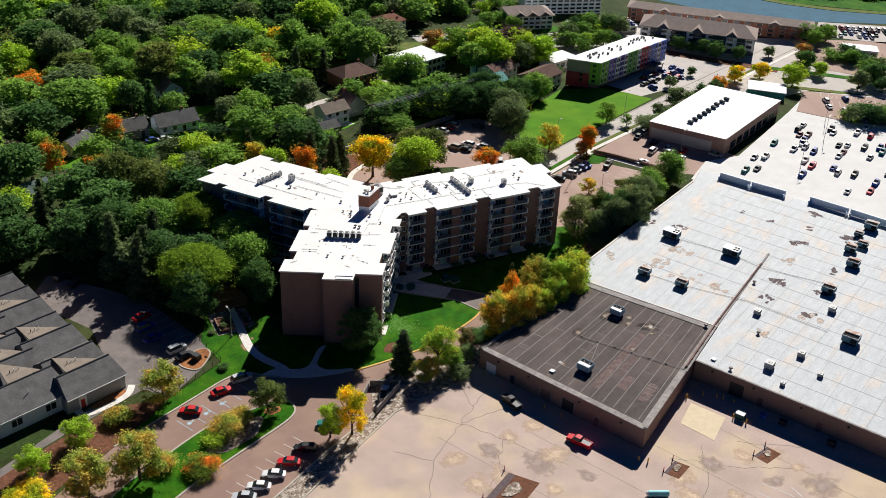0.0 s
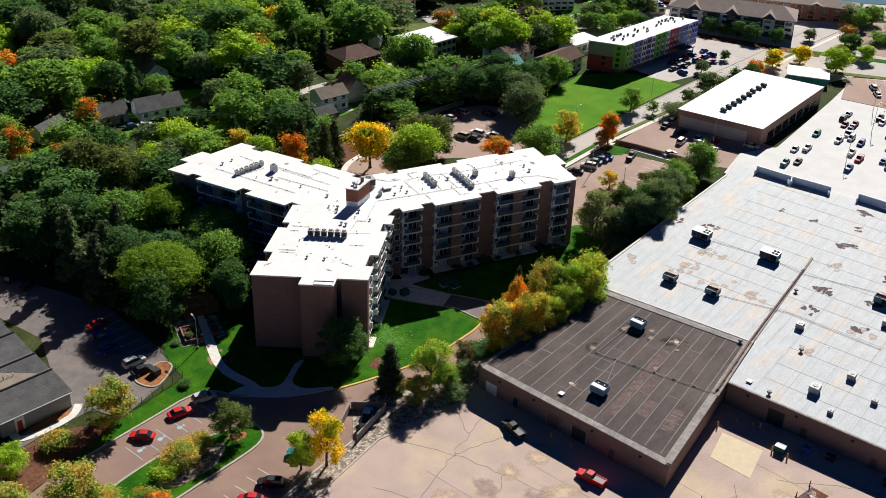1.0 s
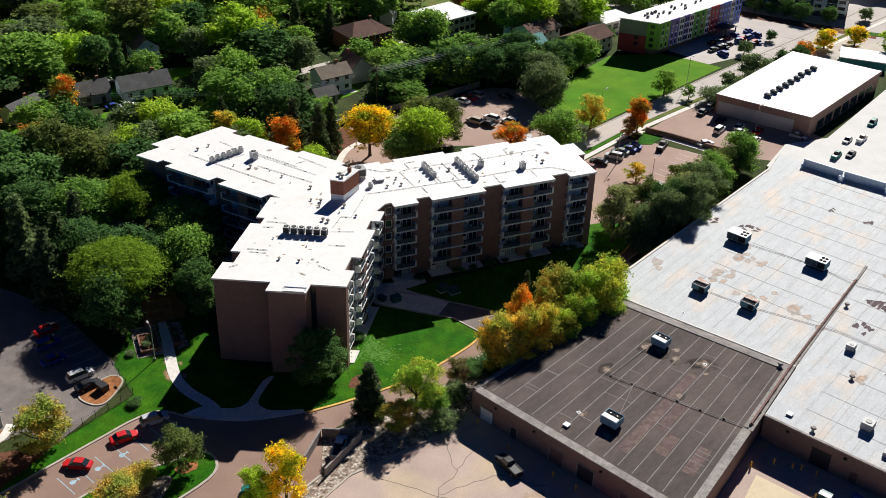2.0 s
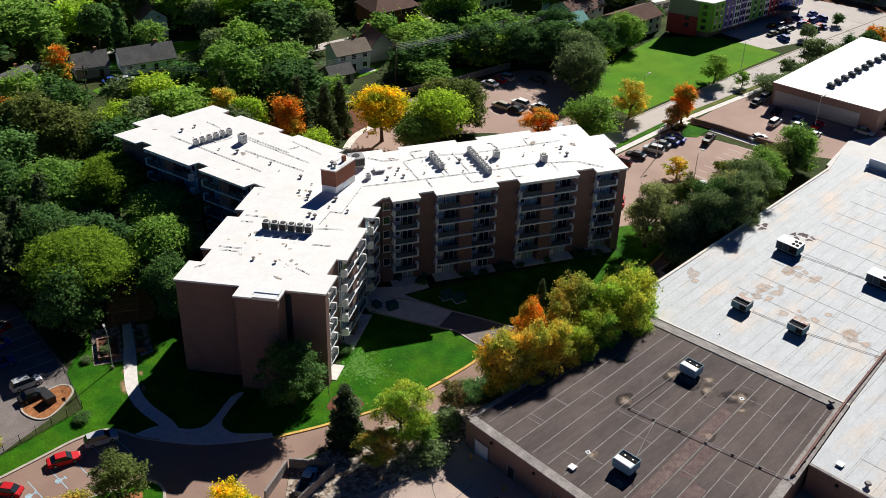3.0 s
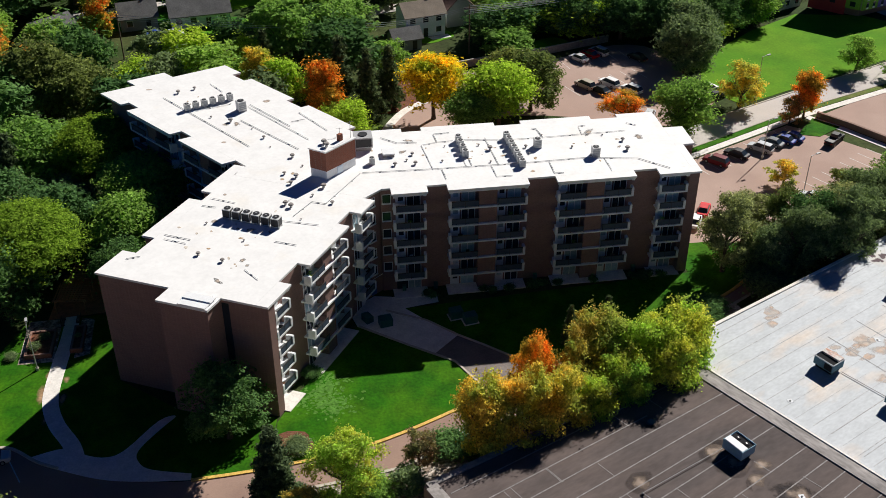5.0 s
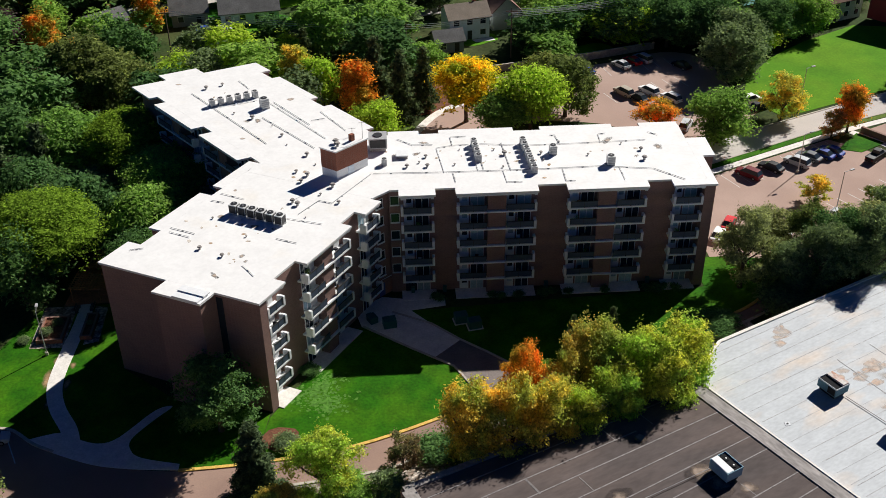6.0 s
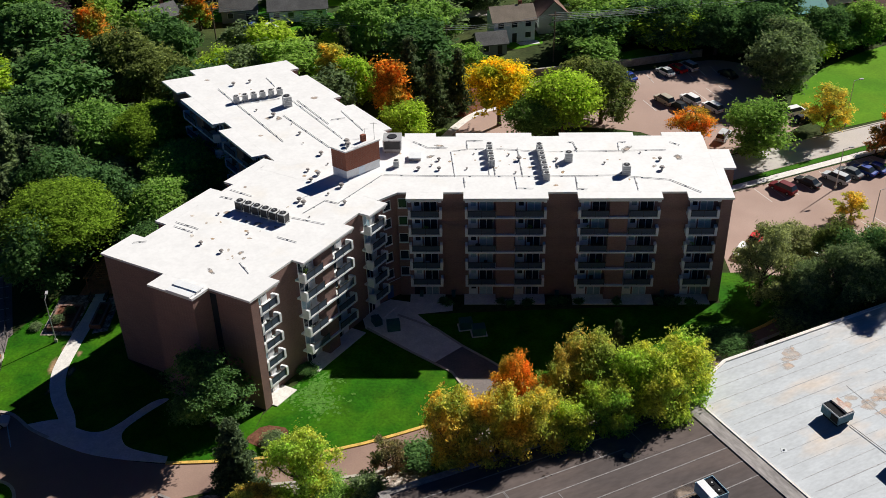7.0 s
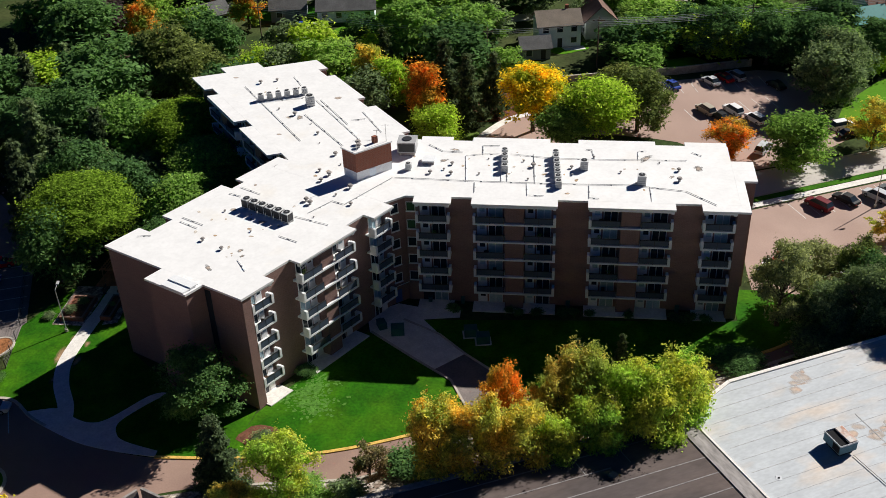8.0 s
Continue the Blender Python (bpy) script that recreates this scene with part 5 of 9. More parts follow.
def plant(kind, x, y, z, turn, label, group, scale=1.0):
    """Rooftop machines: condensers, packaged units, cowls and vents."""
    m = Matrix.Translation((x, y, z)) @ Matrix.Rotation(radians(turn), 4, "Z") @ Matrix.Diagonal((scale, scale, scale, 1))
    if kind not in UNITS:
        ob = new(kind)
        def kid(name, bm, mat, parent=ob):
            k = new(name, mesh(name, bm, mat))
            k.parent = parent
            return k
        if kind == "condenser":
            kid("casing", boxes((-0.42, 0.42, -0.42, 0.42, 0.12, 1.12)), M_UNIT_W)
            for s in (-1, 1):
                kid("coil_grille", boxes((-0.38, 0.38, min(s * 0.425, s * 0.44), max(s * 0.425, s * 0.44), 0.2, 1.02)), M_DARK)
                kid("coil_grille", boxes((min(s * 0.425, s * 0.44), max(s * 0.425, s * 0.44), -0.38, 0.38, 0.2, 1.02)), M_DARK)
            f = tube(bmesh.new(), (0, 0, 1.125), (0, 0, 1.16), 0.34, sides=14)
            fan = kid("fan_guard", f, M_DARK)
            kid("fan_hub", tube(bmesh.new(), (0, 0, 1.165), (0, 0, 1.2), 0.1, sides=8), M_METAL, fan)
            kid("stand", boxes((-0.45, 0.45, -0.4, -0.28, 0, 0.115)), M_METAL)
            kid("stand", boxes((-0.45, 0.45, 0.28, 0.4, 0, 0.115)), M_METAL)
        elif kind == "white_condenser":
            kid("casing", boxes((-0.42, 0.42, -0.42, 0.42, 0.12, 1.12)), M_UNIT_W)
            for s in (-1, 1):
                for k in range(4):
                    z = 0.24 + k * 0.21
                    kid("louvre", boxes((-0.36, 0.36, min(s * 0.425, s * 0.45), max(s * 0.425, s * 0.45), z, z + 0.13)), M_LOUVRE)
            kid("coil_grille", boxes((0.425, 0.44, -0.38, 0.38, 0.2, 1.02)), M_DARK)
            fan = kid("fan_guard", tube(bmesh.new(), (0, 0, 1.125), (0, 0, 1.16), 0.34, sides=14), M_DARK)
            kid("fan_hub", tube(bmesh.new(), (0, 0, 1.165), (0, 0, 1.2), 0.1, sides=8), M_METAL, fan)
            kid("stand", boxes((-0.45, 0.45, -0.4, -0.28, 0, 0.115)), M_METAL)
            kid("stand", boxes((-0.45, 0.45, 0.28, 0.4, 0, 0.115)), M_METAL)
        elif kind in ("rooftop_unit", "air_handler"):
            pale = kind == "air_handler"
            kid("curb", boxes((-0.95, 0.95, -0.75, 0.75, 0, 0.4)), M_PIT)
            kid("casing", boxes((-1.15, 1.15, -0.95, 0.95, 0.4, 1.3)), M_UNIT_B if pale else M_UNIT_D)
            rim = boxes((-1.17, 1.17, -0.97, -0.925, 1.302, 1.46), (-1.17, -1.125, -0.92, 0.965, 1.302, 1.46), (1.125, 1.17, -0.92, 0.965, 1.302, 1.46), (-1.12, 1.12, 0.92, 0.965, 1.302, 1.46))
            kid("rim", rim, M_UNIT_B if pale else M_UNIT_L)
            # Flat black sheet in place of the shade inside the open top
            kid("open_recess", boxes((-1.08, 1.08, -0.88, 0.1, 1.302, 1.33)), M_PIT)
            bm = bmesh.new()
            hull(bm, [(-1.08, 0.39, 1.302, 0.39, 1.5), (1.08, 0.39, 1.302, 0.39, 1.56)])
            bmesh.ops.translate(bm, verts=bm.verts, vec=(0, 0.5, 0))
            kid("cover_sheet", bm, M_WHITE if pale else M_RUSTSHEET)
            kid("side_panel", boxes((-1.05, 0.0, -0.975, -0.955, 0.5, 1.25)), M_UNIT_B if pale else M_UNIT_D)
            kid("coil_grille", boxes((0.15, 1.05, -0.975, -0.955, 0.5, 1.25)), M_UNIT_D if pale else M_PIT)
            for u in ((-0.5, 0.5) if pale else ()):
                fan = kid("fan_guard", tube(bmesh.new(), (u, -0.4, 1.332), (u, -0.4, 1.42), 0.3, sides=14), M_PIT)
                kid("fan_hub", tube(bmesh.new(), (u, -0.4, 1.422), (u, -0.4, 1.44), 0.09, sides=8), M_METAL, fan)
        elif kind == "packaged_unit":
            kid("curb", boxes((-1.3, 1.3, -0.75, 0.75, 0, 0.35)), M_PIT)
            kid("casing", boxes((-1.5, 1.5, -0.95, 0.95, 0.35, 1.5)), M_UNIT_D)
            top = kid("top_panel", boxes((-1.54, 1.54, -0.99, 0.99, 1.502, 1.56)), M_UNIT_W)
            for u in (0.55, 1.1):
                for v in (-0.4, 0.4):
                    kid("fan_guard", tube(bmesh.new(), (u, v, 1.563), (u, v, 1.62), 0.24, sides=12), M_PIT, top)
            kid("coil_grille", boxes((0.3, 1.4, -0.985, -0.953, 0.5, 1.4)), M_PIT)
            # Front panels carry the shade of this side in their dark colour
            kid("side_panel", boxes((-1.4, -0.6, -0.975, -0.953, 0.5, 1.4)), M_GREYPANEL)
            kid("side_panel", boxes((-0.5, 0.2, -0.975, -0.953, 0.5, 1.4)), M_GREYPANEL)
        elif kind == "boxed_unit":
            kid("curb", boxes((-1.2, 1.2, -0.85, 0.85, 0, 0.3)), M_COPING)
            kid("casing", boxes((-1.5, 1.5, -1.0, 1.0, 0.3, 1.6)), M_GREYPANEL)
            kid("coil_grille", boxes((0.2, 1.4, -1.02, -1.003, 0.4, 1.5)), M_DARK)
            kid("hood", boxes((-1.9, -1.505, -0.7, 0.7, 0.6, 1.3)), M_UNIT)
            kid("fan_guard", tube(bmesh.new(), (0.6, 0, 1.602), (0.6, 0, 1.7), 0.4, sides=12), M_DARK)
        elif kind == "small_unit":
            kid("curb", boxes((-0.6, 0.6, -0.6, 0.6, 0, 0.25)), M_COPING)
            kid("casing", boxes((-0.7, 0.7, -0.65, 0.65, 0.25, 1.1)), M_UNIT)
            kid("fan_guard", tube(bmesh.new(), (0, 0, 1.102), (0, 0, 1.16), 0.36, sides=14), M_DARK)
            kid("coil_grille", boxes((-0.6, 0.6, -0.675, -0.655, 0.35, 1.0)), M_DARK)
        elif kind == "roof_vent":
            kid("pipe", tube(bmesh.new(), (0, 0, 0), (0, 0, 0.35), 0.16, sides=10), M_METAL)
            kid("cap", tube(bmesh.new(), (0, 0, 0.35), (0, 0, 0.5), 0.34, 0.24, sides=12), M_COPING)
        elif kind == "hatch":
            kid("curb", boxes((-0.5, 0.5, -0.5, 0.5, 0, 0.25)), M_COPING)
            kid("lid", boxes((-0.56, 0.56, -0.56, 0.56, 0.25, 0.36)), M_WHITE)
        UNITS[kind] = ob
        ob.matrix_basis = m
    else:
        src = UNITS[kind]
        ob = copy_thing(src, m @ Matrix.Diagonal((*(1 / q for q in src.scale), 1)))
    ob.name = kind
    return tagged(ob, label, {"condenser": "air conditioner", "white_condenser": "air conditioner", "rooftop_unit": "air conditioner", "packaged_unit": "air conditioner", "air_handler": "air conditioner", "boxed_unit": "air conditioner", "small_unit": "air conditioner", "roof_vent": "vent", "hatch": "roof hatch"}[kind], group)


def post_lamp(x, y, h, turn, label="tall grey car park lamp on a pole"):
    ob = thing("street_lamp", label, "street lamp", (x, y, 0), "street lamps")
    part("base", tube(bmesh.new(), (x, y, 0), (x, y, 0.5), 0.22, sides=10), M_KERB, ob)
    part("pole", tube(bmesh.new(), (x, y, 0.5), (x, y, h), 0.09, 0.06, 8), M_METAL, ob)
    d = Vector((math.cos(radians(turn)), math.sin(radians(turn)), 0))
    p = Vector((x, y, h - 0.05))
    part("arm", tube(bmesh.new(), p, p + d * 1.2 + Vector((0, 0, 0.1)), 0.04, sides=6), M_METAL, ob)
    F = Frame(x, y, turn)
    part("lamp_head", boxes((1.1, 1.9, -0.16, 0.16, h, h + 0.16), F=F), M_UNIT, ob)
    return ob

# ---- things on the roofs ----
def row(kind, a, b, n, z, turn, label, group, scale=1.0):
    for k in range(n):
        t = k / max(1, n - 1)
        plant(kind, a[0] * (1 - t) + b[0] * t, a[1] * (1 - t) + b[1] * t, z, turn, label, group, scale)


Z = ROOF + 0.01
row("condenser", (-21.4, -2.6), (-15.2, -5.8), 6, Z, -27, "dark-grilled air conditioner in a row on the white roof", "condensers on the near wing", 1.3)
row("white_condenser", (-28.1, 30.1), (-21.6, 32.8), 6, Z, 22, "pale air conditioner in a row on the white roof", "condensers on the rear wing", 1.0)
row("white_condenser", (11.8, 13.6), (12.1, 9.0), 4, Z, 0, "pale air conditioner in a row on the white roof", "condensers on the long wing", 1.0)
row("white_condenser", (19.0, 13.4), (19.6, 5.0), 7, Z, 0, "pale air conditioner in a row on the white roof", "condensers on the long wing", 1.0)
plant("white_condenser", 23.0, 10.3, Z, 0, "single tall pale air conditioner", "condensers on the long wing", 1.25)
plant("white_condenser", 30.7, 6.5, Z, 0, "single pale exhaust housing", "roof vents", 1.3)
plant("white_condenser", -19.8, 28.8, Z, 22, "large pale air conditioner", "condensers on the rear wing", 1.5)
plant("small_unit", -2.2, 14.0, Z, 0, "pale rooftop unit beside the lift house", "air handlers", 1.9)
plant("hatch", 1.2, 11.2, Z, 0, "flat pale blue roof light panel", "roof hatches", 1.6)
plant("white_condenser", -1.4, 8.9, Z, 0, "small pale air conditioner", "condensers on the long wing", 0.9)
for x, y in ((-29.8, 36.5), (-27.3, 37.6), (-21.4, 25.1), (-16.5, 19), (-13, 4.9), (-13.8, 7.7), (-12.5, 12.5), (-7.7, -1.2), (-25, -11), (-22, -12.9), (-13.9, -0.5), (-13.2, -1.3), (4.6, 10.6), (4.7, 7.8), (16, 10.5), (35.9, 10.3), (35.8, 7.5), (21.3, 10.4), (1.8, 7.9), (-12.2, 6.6), (-8.6, 3.2)):
    plant("roof_vent", x, y, Z, rng.uniform(0, 90), "small grey roof vent with a cap", "roof vents", rng.uniform(0.8, 1.2))
PIPES = [
    [(-3.0, 6.4), (7.0, 6.0), (19.3, 5.8), (29.1, 6.0), (36.5, 4.7), (40.2, 1.3)],
    [(7.0, 6.0), (6.3, 13.2), (8.7, 13.8), (11.1, 13.9)],
    [(8.7, 13.8), (8.5, 16.4), (10.9, 16.5)],
    [(12.7, 14.0), (18.7, 13.0), (25.8, 13.0), (37.2, 13.3)],
    [(8.2, 5.7), (8.4, 3.0)],
    [(15.3, 5.8), (15.5, 2.6), (17.7, 2.5)],
    [(23.7, 5.7), (23.7, 2.3), (25.0, 2.2)],
    [(31.8, 5.7), (31.9, 2.0)],
    [(15.9, 14.1), (16.4, 5.8)],
    [(30.5, 13.1), (30.6, 15.7), (31.8, 15.8)],
    [(23.3, 15.8), (24.1, 15.8), (24.5, 13.0)],
    [(38.1, 15.7), (39.4, 14.7)],
    [(0.6, 16.4), (2.9, 14.4), (5.8, 14.2)],
    [(11.6, 9.4), (11.8, 6.2)],
    [(12.4, 9.0), (12.6, 6.3)],
    [(18.7, 13.9), (19.3, 6.1)],
    [(-32.0, 35.0), (-18.6, 16.6)],
    [(-24.8, 39.2), (-22.8, 35.9)],
    [(-19.9, 25.3), (-11.5, 14.7)],
    [(-19.2, 30.5), (-9.9, 17.5)],
    [(-18.5, 30.6), (-12.5, 22.2)],
    [(-11.0, 26.7), (-7.0, 20.0)],
    [(-12.3, 23.6), (-10.2, 24.2)],
    [(-23.8, 2.6), (-20.5, 0.8)],
    [(-29.4, -5.7), (-26.1, -7.4)],
    [(-29.4, -6.7), (-26.6, -8.2)],
    [(-15.5, -9.4), (-12.8, -10.7)],
    [(-14.8, -4.5), (-9.7, -6.4)],
    [(-33.8, -10.6), (-32.1, -10.3)],
    [(-19.3, -15.1), (-17.7, -17.5)],
    [(-13.0, -3.7), (-10.4, -0.4), (-8.6, -1.2), (-3.3, 6.3)],
    [(-27.2, 29.4), (-22.1, 30.9), (-21.2, 31.5)],
    [(-24.9, 0.8), (-23.1, 0.1)],
]
for n, line in enumerate(PIPES):
    for a, b in zip(line, line[1:]):
        part("roof_pipe", tube(bmesh.new(), (*a, ROOF + 0.1), (*b, ROOF + 0.1), 0.04, sides=6), M_UNIT_W if n % 2 else M_LOUVRE, block, "thin grey roof pipe")
        m = max(1, int((Vector(b) - Vector(a)).length / 4))
        for k in range(m):
            p = Vector(a).lerp(Vector(b), (k + 0.5) / m)
            part("pipe_block", boxes((p.x - 0.13, p.x + 0.13, p.y - 0.13, p.y + 0.13, ROOF + 0.002, ROOF + 0.06)), M_LOUVRE, block)
for k in range(16):
    F, (lu, lv) = ((NEAR, (25, 20)), (FAR, (42, 16)), (LEFT, (34, 17)))[k % 3]
    p = F(rng.uniform(2, lu), rng.uniform(3, lv))
    part("roof_stain", slab(wobbly(p.x, p.y, rng.uniform(0.25, 0.7), 18, 0.45, rng.uniform(1, 2.2), rng.uniform(0, 3), 60 + k), ROOF, ROOF + 0.012), M_STAIN, block, "faint rusty stain")
M_RUSTY = material("orange_brown_roof_stain", (0.50, 0.34, 0.20), 0.85, 0.3, 0.8, 3.0, 0.0, second=(0.72, 0.66, 0.58), mix=0.5, soft=True)
mark = random.Random(41)
for k in range(64):
    cx, cy, sx, sy = mark.choice(((13, 11, 2.5, 3), (19, 9, 3, 4), (3, 11, 3, 2), (-26, 31, 3, 3), (-18, -5, 4, 3), (-13, 6, 2, 3), (-24, -9, 4, 3), (30, 9, 7, 4), (-20, -13, 4, 2)))
    part("roof_stain", slab(wobbly(cx + mark.gauss(0, sx * 0.6), cy + mark.gauss(0, sy * 0.6), mark.uniform(0.08, 0.34), 12, 0.5, mark.uniform(1, 2.4), mark.uniform(0, 3), 1500 + k), ROOF + 0.004, ROOF + 0.013 + 0.0001 * k), M_RUSTY, block, "small rusty stain")
for x, y, mat in ((39.2, -49.8, low), (44.4, -35.0, shop), (60.5, -25.6, shop), (74.0, -38.6, shop), (66.8, -63.0, shop), (12.6, -53.4, low)):
    d = part("roof_drain", boxes((x - 0.32, x + 0.32, y - 0.32, y + 0.32, MALL, MALL + 0.03)), M_UNIT_L, mat, "square pale roof drain")
    part("strainer", tube(bmesh.new(), (x, y, MALL + 0.031), (x, y, MALL + 0.12), 0.14, 0.09, sides=8), M_DARK, d)
G_ = "rooftop units on the shopping centre"
for x, y, s in ((69.6, -16.8, 1.15), (78.4, -30.6, 1.15)):
    plant("packaged_unit", x, y, MALL + 0.01, -62.6, "large rooftop air conditioner with a white top and blue-grey sides toned as shaded", G_, s * 1.2)
for x, y, s in ((34.8, -42.4, 1.0), (16.0, -57.9, 1.05)):
    plant("air_handler", x, y, MALL + 0.01, 117.4, "pale blue rooftop air handler with a white cover sheet", G_, s * 1.2)
for x, y, s in ((51.6, -29.8, 1.0), (56.8, -38.0, 1.0), (89.0, -54.5, 1.1), (78.0, -73.0, 1.3), (109.2, -41.3, 1.0), (123.6, -34.3, 1.2), (114.0, -40.8, 0.9), (104, -47.4, 1.1), (117.4, -36.0, 0.8)):
    plant("rooftop_unit", x, y, MALL + 0.01, -62.6, "open-topped rooftop air conditioner with shade-toned blue-grey sides and a rusty cover", G_, s * 1.2)
for x, y, s in ((66.0, -55.2, 1.1), (83.6, -61.4, 1.2), (63.6, -72.7, 1.1), (54.0, -73.2, 1.4), (52.4, -79.3, 0.7), (62.2, -80.2, 0.8)):
    plant("small_unit", x, y, MALL + 0.01, 27.4, "small white rooftop unit", G_, s)
for x, y in ((51.1, -54.8), (45.5, -70.5), (74.6, -44), (60.5, -62)):
    plant("roof_vent", x, y, MALL + 0.01, 0, "dark round roof vent cap", "roof vents", 1.5)
plant("hatch", 9.2, -55.6, MALL + 0.01, 27, "white roof hatch on the felt", "roof hatches", 0.9)
plant("hatch", 44.5, -66.0, MALL + 0.01, 27, "white roof hatch on the felt", "roof hatches", 0.9)
pipes = thing("roof_pipe", "rusty brown pipe run on low blocks", "pipe", (36, -66, MALL), "roof pipes")
for q in (0.0, 0.35):
    part("pipe", tube(bmesh.new(), (36.6 + q, -66.0, MALL + 0.5), (53.2 + q, -55.2, MALL + 0.5), 0.09, sides=6), M_PIPE, pipes)
    part("pipe", tube(bmesh.new(), (53.2 + q, -55.2, MALL + 0.5), (82 + q, -37.6, MALL + 0.5), 0.09, sides=6), M_PIPE, pipes)
for k in range(12):
    t = k / 11
    x, y = (36.9 + 16.4 * t * 2, -66.0 + 10.8 * t * 2) if t < 0.5 else (53.3 + 28.7 * (2 * t - 1), -55.2 + 17.6 * (2 * t - 1))
    part("pipe_block", boxes((x - 0.3, x + 0.4, y - 0.12, y + 0.12, MALL, MALL + 0.42)), M_WOODPOLE, pipes)
gas = thing("gas_pipe", "thin grey pipe with black supports across the dark roof", "pipe", (30, -57, MALL), "roof pipes")
part("pipe", tube(bmesh.new(), (36.0, -66.4, MALL + 0.25), (22.2, -46.9, MALL + 0.25), 0.05, sides=6), M_SEAM_D, gas)
part("pipe", tube(bmesh.new(), (22.2, -46.9, MALL + 0.25), (33.4, -41.6, MALL + 0.25), 0.04, sides=6), M_SEAM_D, gas)
part("pipe", tube(bmesh.new(), (24.6, -50.4, MALL + 0.25), (18.4, -56.4, MALL + 0.25), 0.04, sides=6), M_SEAM_D, gas)
for k in range(7):
    t = k / 6
    x, y = 36 - 13.8 * t, -66.4 + 19.5 * t
    part("pipe_support", boxes((x - 0.14, x + 0.14, y - 0.14, y + 0.14, MALL, MALL + 0.19)), M_DARK, gas)

